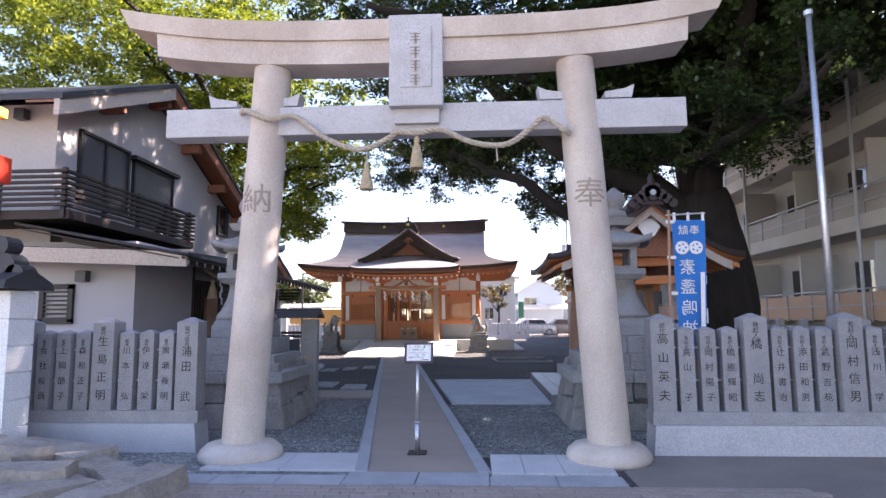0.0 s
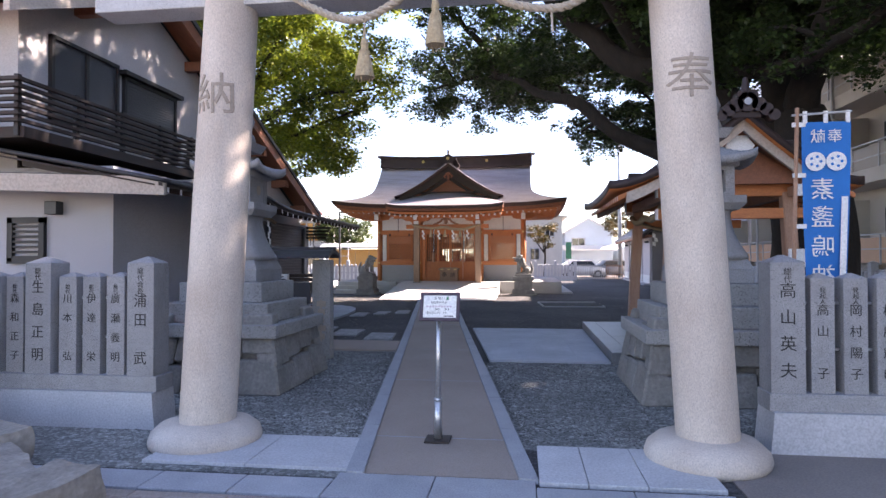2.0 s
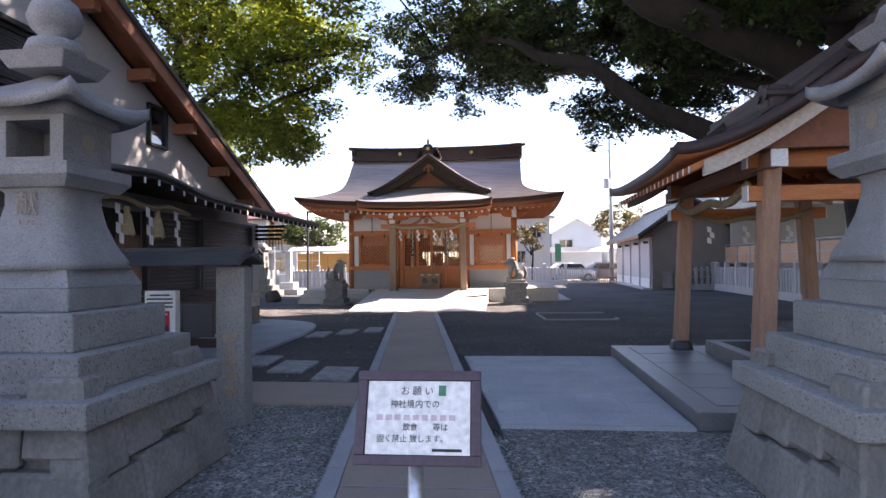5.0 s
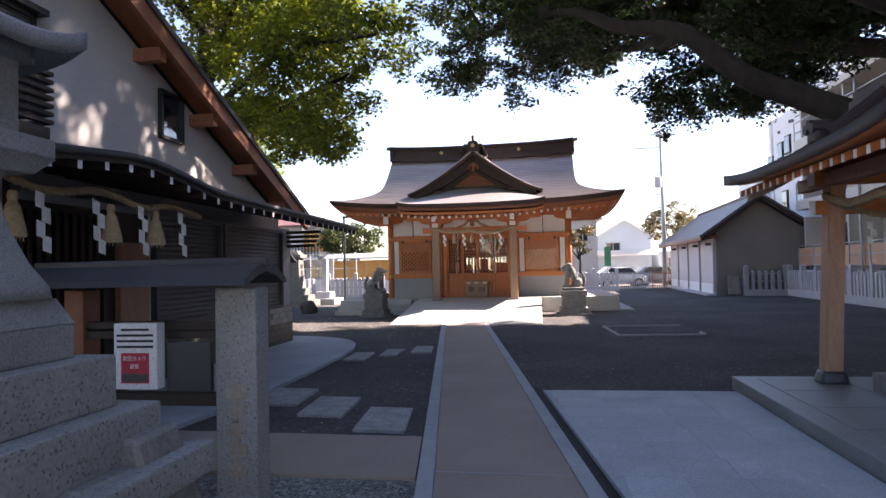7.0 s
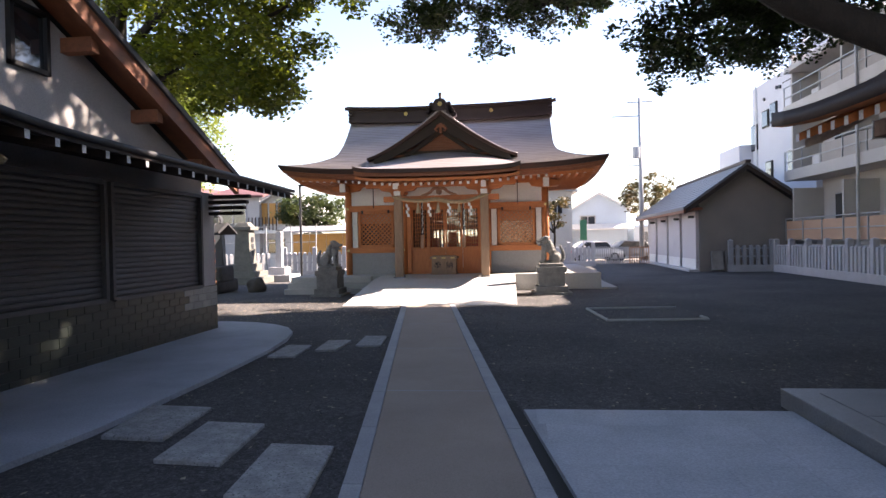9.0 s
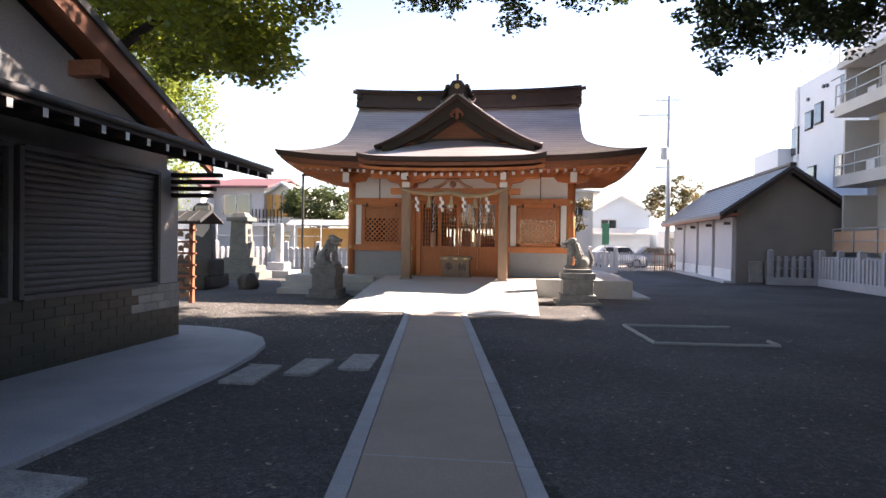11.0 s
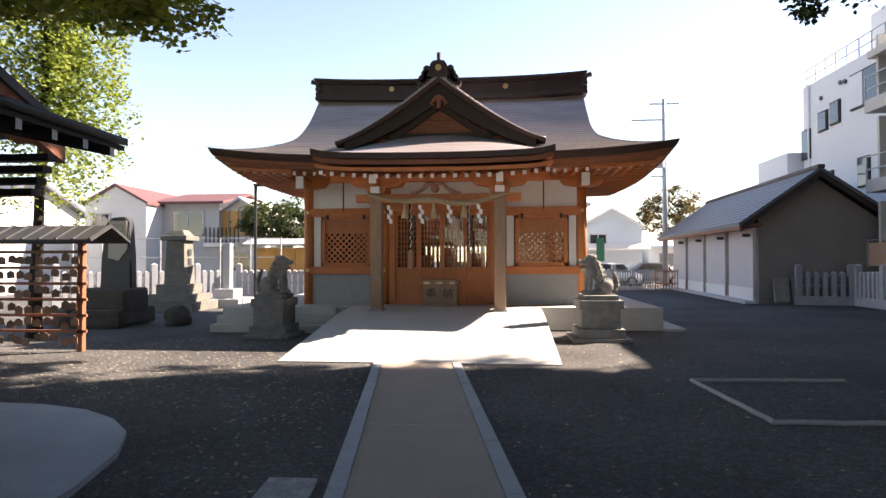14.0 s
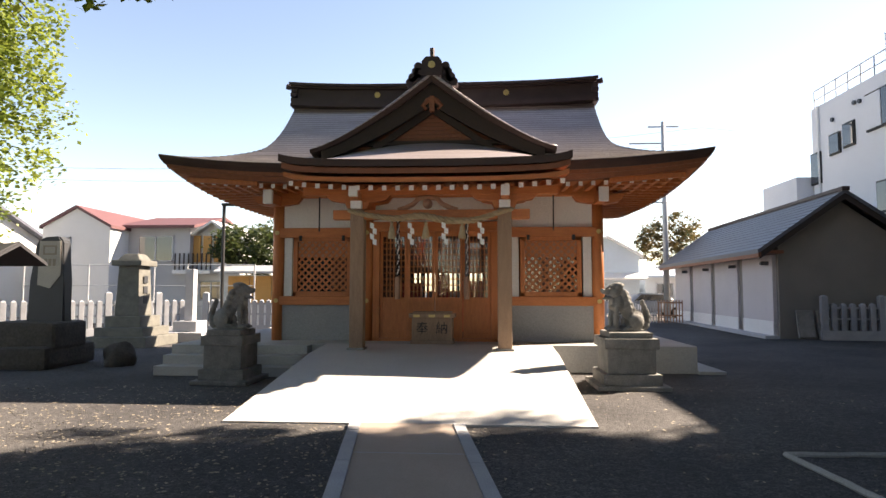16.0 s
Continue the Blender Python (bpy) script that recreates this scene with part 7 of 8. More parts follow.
# ---- monuments on the far side ----
st = thing("stele", (-10.2, 22.4, 0), "tall dark slate monument with a painted sunlit carved face on rocks", "monument")
bm = B()
bx(bm, -10.95, -9.7, 21.7, 23.2, 0.0, 0.42, 0.1)
rough_up(bm, 0.1, 1.3)
part("base_rock", bm, M_rock_shade, st)
bm = B()
bx(bm, -11.0, -9.72, 21.95, 22.9, 0.36, 0.9, 0.08)
rough_up(bm, 0.08, 1.5)
part("pedestal_rock", bm, M_rock_shade, st)
bm = B()
prism(bm, [(-10.62, 0.86), (-9.82, 0.86), (-9.86, 1.7), (-9.9, 2.5), (-10.0, 2.6), (-10.32, 2.58), (-10.48, 2.45), (-10.56, 1.7)], "y", 22.3, 22.56)
bmesh.ops.bevel(bm, geom=bm.edges[:], offset=0.03, segments=2, affect="EDGES")
tab = part("tablet", bm, M_stele, st, "dark slate tablet")
# pale patch painted for the sun on the tablet's upper right
bm = B()
prism(bm, [(-10.40, 1.62), (-10.14, 1.55), (-9.92, 1.82), (-9.94, 2.5), (-10.38, 2.5)], "y", 22.285, 22.30)
face = part("carved_face", bm, M_stele_lit, tab)
bm = B()
for q in ((-10.3, -10.02, 2.38, 2.41), (-10.3, -10.02, 2.22, 2.25), (-10.3, -10.27, 2.22, 2.41), (-10.05, -10.02, 2.22, 2.41)):
    bx(bm, q[0], q[1], 22.28, 22.286, q[2], q[3])
for k in range(3):
    bx(bm, -10.27 + k * 0.09, -10.21 + k * 0.09, 22.28, 22.286, 2.0, 2.14)
part("lettering", bm, M_carve, face)
for x, y, s in ((-9.0, 22.6, 0.3), (-11.4, 22.2, 0.35)):
    bm = B()
    bmesh.ops.create_icosphere(bm, subdivisions=3, radius=s, matrix=pose(x, y, s * 0.5))
    rough_up(bm, 0.12, 3)
    solo("border_rock", bm, M_rock_shade, "rough grey rock beside the monument", "rock", "monument rocks", smooth=True)
ln = thing("stone_monument", (-11.3, 27, 0), "lichened stone pillar monument on a stepped base", "monument")
for h, z0, z1, t in ((0.86, 0.0, 0.28, 1), (0.68, 0.28, 0.52, 1), (0.5, 0.52, 0.82, 1), (0.34, 0.82, 2.18, 0.84)):
    bm = B()
    bx(bm, -11.3 - h, -11.3 + h, 27 - h, 27 + h, z0, z1, 0.02, (t, t))
    part("course", bm, M_lichen, ln)
bm = B()
bx(bm, -11.3 - 0.42, -11.3 + 0.42, 26.58, 27.42, 2.18, 2.34, 0.03)
bx(bm, -11.3 - 0.32, -11.3 + 0.32, 26.68, 27.32, 2.34, 2.52, 0.03, (0.6, 0.6))
part("cap", bm, M_lichen, ln)
for k in range(3):
    bm = B()
    bx(bm, -10.975, -10.965, 26.9, 27.1, 1.15 + k * 0.28, 1.35 + k * 0.28)
    part("worn_character", bm, M_stele, ln)
pl_ = thing("stone_pillar", (-10.5, 28.7, 0), "slim pale stone pillar on a block base", "monument")
for h, z0, z1 in ((0.68, 0.0, 0.28), (0.36, 0.28, 0.6), (0.13, 0.6, 2.15)):
    bm = B()
    bx(bm, -10.5 - h, -10.5 + h, 28.7 - h, 28.7 + h, z0, z1, 0.02)
    part("course", bm, M_plinth, pl_)

st.location.x -= 0.16
wfn = thing("wire_fence", (-15.0, 34.0, 0), "thin grey pipe and wire fence behind the monuments", "fence")
for k in range(8):
    bm = B()
    tube(bm, [(-20.0 + k * 1.35, 34.0, 0.0), (-20.0 + k * 1.35, 34.0, 2.55)], 0.03, 8)
    part("post", bm, M_steel_dull, wfn)
for z in (0.9, 1.7, 2.52):
    bm = B()
    tube(bm, [(-20.0, 34.0, z), (-10.55, 34.0, z)], 0.018, 6)
    part("rail", bm, M_steel_dull, wfn)

# prayer plaque rack
er = thing("plaque_rack", (-9.15, 18.55, 0), "roofed wooden rack crowded with small plaques", "plaque rack")
for x in (-10.05, -8.37):
    for y in (18.3,):
        bm = B()
        bx(bm, x - 0.05, x + 0.05, y - 0.05, y + 0.05, 0.0, 1.85, 0.006)
        part("post", bm, M_wood_red, er)
for k in range(6):
    z = 0.32 + k * 0.27
    bm = B()
    bx(bm, -10.2, -8.25, 18.25, 18.29, z, z + 0.05, 0.004)
    part("rail", bm, M_wood_red, er)
    for j in range(11):
        xx = -10.15 + j * 0.165 + rng.uniform(-0.02, 0.02)
        bm = B()
        tl = rng.uniform(-0.12, 0.12)
        mm = pose(xx + 0.07, 18.22, z - rng.uniform(0.0, 0.1), 0, math.degrees(tl), 0)
        prism(bm, [(-0.07, -0.12), (0.07, -0.12), (0.07, -0.02), (0.0, 0.02), (-0.07, -0.02)], "y", -0.012 - 0.02 * (j % 3), -0.002 - 0.02 * (j % 3))
        bm.transform(mm)
        part("plaque", bm, M_ema, er)
for sy in (-1, 1):
    bm = B()
    prism(bm, [(18.55, 2.16), (18.55 + sy * 0.55, 1.9), (18.55 + sy * 0.55, 1.86), (18.55, 2.12)], "x", -10.55, -8.0)
    rk = part("roof_slope", bm, M_tile, er, "dark metal roof")
    for k in range(9):
        bm = B()
        xx = -10.45 + k * 0.3
        prism(bm, [(18.55, 2.185), (18.55 + sy * 0.55, 1.925), (18.55 + sy * 0.55, 1.9), (18.55, 2.16)], "x", xx, xx + 0.03)
        part("roof_batten", bm, M_tile, rk)


# ---- houses and street beyond ----
def house(name, x0, x1, y0, y1, h, ridge, axis, wall, roof, label, wins, over=0.4):
    hs = thing(name, ((x0 + x1) / 2, (y0 + y1) / 2, 0), label, "house", "", "")
    bm = bmesh.new()
    bx(bm, x0, x1, y0, y1, 0, h)
    part("wall", bm, wall, hs)
    bm = bmesh.new()
    if axis == "y":
        xm = (x0 + x1) / 2
        prism(bm, [(x0, h), (x1, h), (xm, ridge - 0.1)], "y", y0 + 0.02, y1 - 0.02)
        part("gable", bm, wall, hs)
        for sx in (-1, 1):
            xe = x0 - over if sx < 0 else x1 + over
            k = (ridge - h) / (xm - x0)
            bm = bmesh.new()
            prism(bm, [(xm, ridge), (xe, h - k * over), (xe, h - k * over - 0.14), (xm, ridge - 0.14)], "y", y0 - over, y1 + over)
            part("roof", bm, roof, hs)
    else:
        ym = (y0 + y1) / 2
        prism(bm, [(y0, h), (y1, h), (ym, ridge - 0.1)], "x", x0 + 0.02, x1 - 0.02)
        part("gable", bm, wall, hs)
        for sy in (-1, 1):
            ye = y0 - over if sy < 0 else y1 + over
            k = (ridge - h) / (ym - y0)
            bm = bmesh.new()
            prism(bm, [(ym, ridge), (ye, h - k * over), (ye, h - k * over - 0.14), (ym, ridge - 0.14)], "x", x0 - over, x1 + over)
            part("roof", bm, roof, hs)
    for wx0, wx1, wz0, wz1, face in wins:
        bm = bmesh.new()
        if face == "f":
            for q in ((wx0, wx1, wz0, wz0 + 0.07), (wx0, wx1, wz1 - 0.07, wz1), (wx0, wx0 + 0.07, wz0, wz1), (wx1 - 0.07, wx1, wz0, wz1), ((wx0 + wx1) / 2 - 0.03, (wx0 + wx1) / 2 + 0.03, wz0, wz1)):
                bx(bm, q[0], q[1], y0 - 0.06, y0 + 0.02, q[2], q[3])
            w = part("window", bm, M_steel_dull, hs)
            bm = bmesh.new()
            bx(bm, wx0 + 0.05, wx1 - 0.05, y0 - 0.03, y0 - 0.015, wz0 + 0.05, wz1 - 0.05)
            part("pane", bm, glassy, w)
        else:
            for q in ((wx0, wx1, wz0, wz0 + 0.07), (wx0, wx1, wz1 - 0.07, wz1), (wx0, wx0 + 0.07, wz0, wz1), (wx1 - 0.07, wx1, wz0, wz1)):
                bx(bm, x1 - 0.02, x1 + 0.06, q[0], q[1], q[2], q[3])
            w = part("window", bm, M_steel_dull, hs)
            bm = bmesh.new()
            bx(bm, x1 + 0.015, x1 + 0.03, wx0 + 0.05, wx1 - 0.05, wz0 + 0.05, wz1 - 0.05)
            part("pane", bm, glassy, w)
    return hs


h1 = house("white_house", -22.3, -19.0, 38.0, 46.0, 4.6, 5.5, "y", M_house, M_red_roof, "white rendered house with a dull red gabled roof", ((-21.9, -20.9, 3.2, 4.0, "f"),), 0.12)
h2 = house("grey_house", -19.0, -15.9, 39.5, 46.0, 4.75, 5.45, "x", M_house_grey, M_red_roof, "grey house with a red roof and wooden balcony", ((-18.5, -16.7, 2.9, 4.2, "f"),))
bm = B()
bx(bm, -16.6, -14.7, 39.2, 41.5, 2.3, 2.5, 0.02)
part("balcony_slab", bm, M_house, h2)
for k in range(9):
    bm = B()
    bx(bm, -16.5 + k * 0.22, -16.45 + k * 0.22, 39.2, 39.26, 2.5, 3.3)
    part("balcony_bar", bm, M_wood_dark, h2)
for k in range(5):
    bm = B()
    bx(bm, -16.5 + k * 0.55, -16.1 + k * 0.55, 39.86, 39.96, 2.9, 4.2)
    part("balcony_board", bm, M_wood_fence, h2, "orange wooden screen board")
h3 = house("white_annex", -16.0, -13.8, 40, 46, 4.25, 4.95, "y", M_house, M_house, "white house with wooden upper windows", ((-15.6, -14.4, 1.0, 2.0, "f"),))
h4 = house("blue_roof_house", -31, -24, 33, 40, 4.2, 5.6, "x", M_house, M_shed_roof, "white house with a blue-grey roof", ((-27.5, -26, 2.6, 3.8, "f"), (-29.5, -28.5, 2.6, 3.8, "f")))
wf = thing("board_fence", (-9.6, 36.6, 0), "orange timber board fence with a metal coping roof", "fence")
bm = B()
bx(bm, -12.9, -6.0, 37.0, 37.1, 0.0, 2.2)
part("backing", bm, M_house, wf)
for k in range(7):
    bm = B()
    bx(bm, -12.85 + k * 0.98, -11.9 + k * 0.98, 36.93, 37.0, 0.95, 2.15, 0.01)
    part("board_panel", bm, M_wood_fence, wf)
bm = B()
prism(bm, [(36.4, 2.35), (37.1, 2.62), (37.8, 2.35), (37.8, 2.28), (37.1, 2.52), (36.4, 2.28)], "x", -13.3, -5.6)
part("coping_roof", bm, M_steel_dull, wf)
h5 = house("pale_blue_house", 4.4, 8.6, 52, 60, 4.0, 5.2, "y", M_house_blue, M_house, "pale blue two-storey house beyond the yard", ((5.0, 6.2, 2.6, 3.4, "f"),))
bm = B()
prism(bm, [(51.2, 2.35), (52.0, 2.75), (52.0, 2.65), (51.2, 2.25)], "x", 4.0, 9.0)
part("lean_to_roof", bm, M_house, h5)
h6 = house("low_white_house", 9.5, 14.5, 54, 60, 2.7, 3.4, "x", M_house, M_house_blue, "low white house with a blue roof", ((10.2, 11.4, 1.1, 2.1, "f"), (12.2, 13.6, 1.1, 2.1, "f")))
h7 = house("beige_block", 0.6, 3.8, 46, 54, 5.0, 5.15, "y", M_apt, M_apt, "beige flat-roofed house behind the hall", ((1.2, 2.0, 1.4, 2.4, "f"), (2.4, 3.2, 3.3, 4.2, "f")))
sg = thing("green_sign", (3.9, 40.5, 0), "tall green sign board on a post", "sign")
bm = B()
bx(bm, 3.7, 4.1, 40.4, 40.46, 1.5, 2.7, 0.01)
part("board", bm, M_green_print, sg)
bm = B()
tube(bm, [(3.9, 40.5, 0), (3.9, 40.5, 1.6)], 0.04, 8)
part("post", bm, M_steel_dull, sg)


def car(cx, cy, rot, paint, label):
    c = thing("parked_car", (cx, cy, 0), label, "car", "parked cars")
    m = pose(cx, cy, 0, 0, 0, rot)
    bm = bmesh.new()
    prism(bm, [(-1.75, 0.3), (1.75, 0.3), (1.75, 0.75), (1.1, 0.88), (0.7, 1.38), (-0.95, 1.42), (-1.6, 0.95), (-1.78, 0.8)], "y", -0.74, 0.74)
    bmesh.ops.bevel(bm, geom=bm.edges[:], offset=0.08, segments=2, affect="EDGES")
    bm.transform(m)
    part("body", bm, paint, c, "", True)
    for s in (-1, 1):
        bm = bmesh.new()
        prism(bm, [(0.95, 0.92), (0.62, 1.31), (-0.85, 1.34), (-1.3, 0.95)], "y", s * 0.735, s * 0.75)
        bm.transform(m)
        part("side_window", bm, glassy, c)
        for x in (-1.1, 1.12):
            bm = bmesh.new()
            tube(bm, [m @ Vector((x, s * 0.58, 0.3)), m @ Vector((x, s * 0.76, 0.3))], 0.3, 18)
            wh = part("wheel", bm, M_rubber, c)
            bm = bmesh.new()
            tube(bm, [m @ Vector((x, s * 0.755, 0.3)), m @ Vector((x, s * 0.77, 0.3))], 0.18, 14)
            part("rim", bm, M_steel, wh)
    for x, n_ in ((1.74, "headlight"), (-1.76, "tail_light")):
        for s in (-1, 1):
            bm = bmesh.new()
            bx(bm, x - 0.03, x + 0.04, s * 0.5 - 0.14, s * 0.5 + 0.14, 0.62, 0.76, 0.01, m=m)
            part(n_, bm, M_white if x > 0 else M_red, c)


car(5.4, 46.5, 8, M_car, "white parked car on the street beyond the yard")
car(8.2, 47.5, 5, M_car2, "silver-grey parked car on the street beyond the yard")
bm = B()
bx(bm, -60, 60, 43, 51.0, 0.0, 0.01)
solo("road", bm, M_asphalt, "street running behind the yard", "road", kind="structure")

# utility pole
up = thing("utility_pole", (8.0, 43.8, 0), "grey concrete utility pole with cross-arms and transformer", "utility pole")
bm = B()
tube(bm, [(8.0, 43.8, 0), (8.0, 43.8, 10.6)], [0.17, 0.11], 14)
part("pole", bm, M_steel_dull, up, "", True)
for z, x0, x1 in ((10.3, 7.2, 8.8), (9.4, 6.2, 8.1), (6.2, 7.2, 8.2)):
    bm = B()
    bx(bm, x0, x1, 43.75, 43.85, z, z + 0.07)
    part("cross_arm", bm, M_steel_dull, up)
bm = B()
tube(bm, [(7.7, 43.6, 6.7), (7.7, 43.6, 7.4)], 0.24, 14)
part("transformer", bm, M_steel_dull, up)
lamp = thing("street_lamp", (-9.45, 28.5, 0), "slim dark street lamp with a flat head", "street lamp")
bm = B()
tube(bm, [(-9.45, 28.5, 0), (-9.45, 28.5, 4.1)], 0.05, 10)
part("pole", bm, M_black, lamp)
bm = B()
bx(bm, -9.5, -8.95, 28.4, 28.6, 4.06, 4.14, 0.02)
part("head", bm, M_black, lamp)
for z, x0, x1 in ((10.25, -40, 60), (9.45, -40, 60), (7.6, 8, 60)):
    bm = B()
    pts = [(x0 + (x1 - x0) * k / 24, 43.8 + 6 * abs(k / 12 - 1), z - 1.2 * math.sin(math.pi * ((k / 24 * 2) % 1))) for k in range(25)]
    tube(bm, pts, 0.009, 5)
    solo("overhead_wire", bm, M_black, "thin black overhead wire", "wire", "overhead wires")

# ---- flats ----
apt = thing("apartment_block", (14, 20, 0), "three-storey concrete flats with long balconies", "apartment building")
AX = 11.3
# the stretch before y 3 is unseen, added to shade the street
bm = B()
bx(bm, AX + 1.3, AX + 10, -12.0, 30.2, 0.0, 8.4)
part("wall", bm, M_apt, apt)
for fl, z in enumerate((1.0, 3.86, 6.6)):
    bm = B()
    bx(bm, AX, AX + 1.3, -12.0, 30.75, z - 0.02, z + 0.42 if fl else z + 0.14, 0.01)
    slab = part("balcony_slab", bm, M_apt, apt, "pale concrete balcony slab")
    bm = B()
    for zz in (z + 0.75, z + 1.2):
        bx(bm, AX + 0.02, AX + 0.07, 3.0, 30.7, zz, zz + 0.04)
    part("handrail", bm, M_steel_dull, apt)
    for k in range(19):
        y = 3.2 + k * 1.53
        bm = B()
        bx(bm, AX + 0.02, AX + 0.06, y - 0.02, y + 0.02, z + 0.3, z + 1.24)
        part("rail_post", bm, M_steel_dull, apt)
        if k < 18 and (y < 27 or fl == 0):
            bm = B()
            bx(bm, AX + 0.05, AX + 0.065, y + 0.05, y + 1.48, z + 0.34, z + 1.12)
            part("infill_panel", bm, M_apt_orange if fl == 0 else M_apt_dark, apt, "tan infill panel")
    for k in range(7):
        y = 4.0 + k * 3.9
        bm = B()
        bx(bm, AX + 1.24, AX + 1.31, y, y + 1.7, z + 0.25, z + 2.2, 0.01)
        w = part("window", bm, M_steel_dull, apt)
        bm = B()
        bx(bm, AX + 1.22, AX + 1.245, y + 0.06, y + 1.64, z + 0.31, z + 2.14)
        part("pane", bm, glassy, w)
        bm = B()
        bx(bm, AX + 0.1, AX + 1.3, y + 2.7, y + 2.82, z + 0.3, z + 2.5)
        part("partition", bm, M_apt, apt)
        bm = B()
        bx(bm, AX + 0.75, AX + 1.1, y + 1.9, y + 2.5, z + 0.42, z + 0.95, 0.03)
        part("air_conditioner", bm, M_white, apt)
for y in (4.0, 11.0, 18.0, 25.0):
    bm = B()
    tube(bm, [(AX - 0.06, y, 0.0), (AX - 0.06, y, 8.2)], 0.05, 10)
    part("downpipe", bm, M_steel_dull, apt)
bm = B()
bx(bm, AX - 0.1, AX + 10.2, -12.2, 30.4, 8.35, 8.6, 0.02)
part("roof_slab", bm, M_apt, apt)
tw = thing("white_tower_block", (18, 40, 0), "white rendered block with small windows and roof rails", "apartment building")
bm = B()
bx(bm, 13.0, 26, 31.6, 38.6, 0, 9.6)
bx(bm, 14.0, 24, 31.6, 35.0, 9.6, 11.6)
part("wall", bm, M_apt_white, tw)
bm = B()
bx(bm, 12.3, 15.5, 38.7, 42, 0, 6.6)
part("annex_wall", bm, M_apt_white, tw)
for y, z, h in ((36.4, 7.2, 0.9), (35.4, 7.3, 1.0), (37.9, 6.2, 1.4), (36.0, 4.4, 1.0), (33.4, 4.4, 1.2)):
    bm = B()
    bx(bm, 12.93, 13.02, y, y + 0.8, z, z + h, 0.01)
    w = part("window", bm, M_black, tw)
    bm = B()
    bx(bm, 12.9, 12.935, y + 0.07, y + 0.73, z + 0.07, z + h - 0.07)
    part("pane", bm, glassy, w)
bm = B()
bx(bm, 12.9, 13.01, 30.9 + 0.75, 34.6, 7.55, 9.0, 0.01)
w = part("window", bm, M_black, tw, "long dark-framed window")
for k in range(3):
    bm = B()
    bx(bm, 12.87, 12.905, 31.72 + k * 0.97, 32.62 + k * 0.97, 7.62, 8.93)
    part("pane", bm, M_apt_white if k == 2 else glassy, w)
for y, z in ((35.0, 8.9), (35.35, 8.95), (36.9, 8.7)):
    bm = B()
    tube(bm, [(12.98, y, z), (12.9, y, z)], 0.09, 12)
    part("vent_cap", bm, M_darkpanel, tw)
for k in range(9):
    bm = B()
    tube(bm, [(13.1, 31.7 + k * 0.85, 9.6), (13.1, 31.7 + k * 0.85, 10.4)], 0.025, 6)
    part("rail_post", bm, M_steel_dull, tw)
for z in (10.0, 10.4):
    bm = B()
    tube(bm, [(13.1, 31.7, z), (13.1, 38.5, z)], 0.025, 6)
    part("handrail", bm, M_steel_dull, tw)
bm = B()
tube(bm, [(12.95, 38.0, 0), (12.95, 38.0, 9.6)], 0.06, 8)
part("downpipe", bm, M_white, tw)


# ---- trees ----
def limb(bm, pts, r0, r1, seg=10, jit=0.0):
    pts = [Vector(p) for p in pts]
    fine = []
    for a, b, c, d in zip([pts[0]] + pts[:-2], pts[:-1], pts[1:], pts[2:] + [pts[-1]]):
        for k in range(6):
            t = k / 6
            fine.append(0.5 * ((2 * b) + (c - a) * t + (2 * a - 5 * b + 4 * c - d) * t * t + (3 * b - a - 3 * c + d) * t ** 3))
    fine.append(pts[-1])
    n = len(fine) - 1
    fine = [p + noise.noise_vector(p * 0.9) * jit for p in fine]
    tube(bm, fine, [r0 + (r1 - r0) * (i / n) ** 0.65 for i in range(n + 1)], seg)
    return fine


def leaf_cloud(verts, faces, rng, centre, rad, count, size, flat=0.7):
    """Leaves scattered through a clump, each a small folded diamond."""
    for _ in range(count):
        while True:
            p = Vector((rng.uniform(-1, 1), rng.uniform(-1, 1), rng.uniform(-1, 1)))
            if p.length <= 1:
                break
        p = Vector((p.x * rad, p.y * rad, p.z * rad * flat)) + centre
        d = Vector((rng.uniform(-1, 1), rng.uniform(-1, 1), rng.uniform(-0.6, 0.4))).normalized()
        s = d.cross(Vector((rng.uniform(-1, 1), rng.uniform(-1, 1), 1))).normalized()
        L = size * rng.uniform(0.7, 1.3)
        w = L * 0.36
        i = len(verts)
        verts += [p, p + d * L * 0.5 + s * w, p + d * L, p + d * L * 0.5 - s * w]
        faces.append((i, i + 1, i + 2, i + 3))


def crown(name, clumps, seed, size, mtl, parent, label, per=420, flat=0.7, twig_r=0.0):
    rng = random.Random(seed)
    verts, faces = [], []
    for c, r in clumps:
        c = Vector(c)
        subs = max(4, int(r * r * 8))
        for _ in range(subs):
            q = c + Vector((rng.gauss(0, 0.45), rng.gauss(0, 0.45), rng.gauss(0, 0.36 * flat))) * r
            leaf_cloud(verts, faces, rng, q, rng.uniform(0.2, 0.4), per // 10, size)
    me = bpy.data.meshes.new(name)
    me.from_pydata([tuple(v) for v in verts], [], faces)
    me.materials.append(mtl)
    ob = new(name, me)
    ob.parent = parent
    ob.matrix_parent_inverse = parent.matrix_basis.inverted()
    return tagged(ob, label, kind="stuff")


def branch_clumps(rng, line, start, spread, r0, r1, n, up=0.3):
    """Clump centres strewn along a limb."""
    out = []
    for _ in range(n):
        f = rng.uniform(start, 1.0)
        p = line[int(f * (len(line) - 1))]
        out.append((p + Vector((rng.uniform(-1, 1), rng.uniform(-1, 1), rng.uniform(-0.4, 0.9) * 0.8 + up)) * spread, rng.uniform(r0, r1)))
    return out


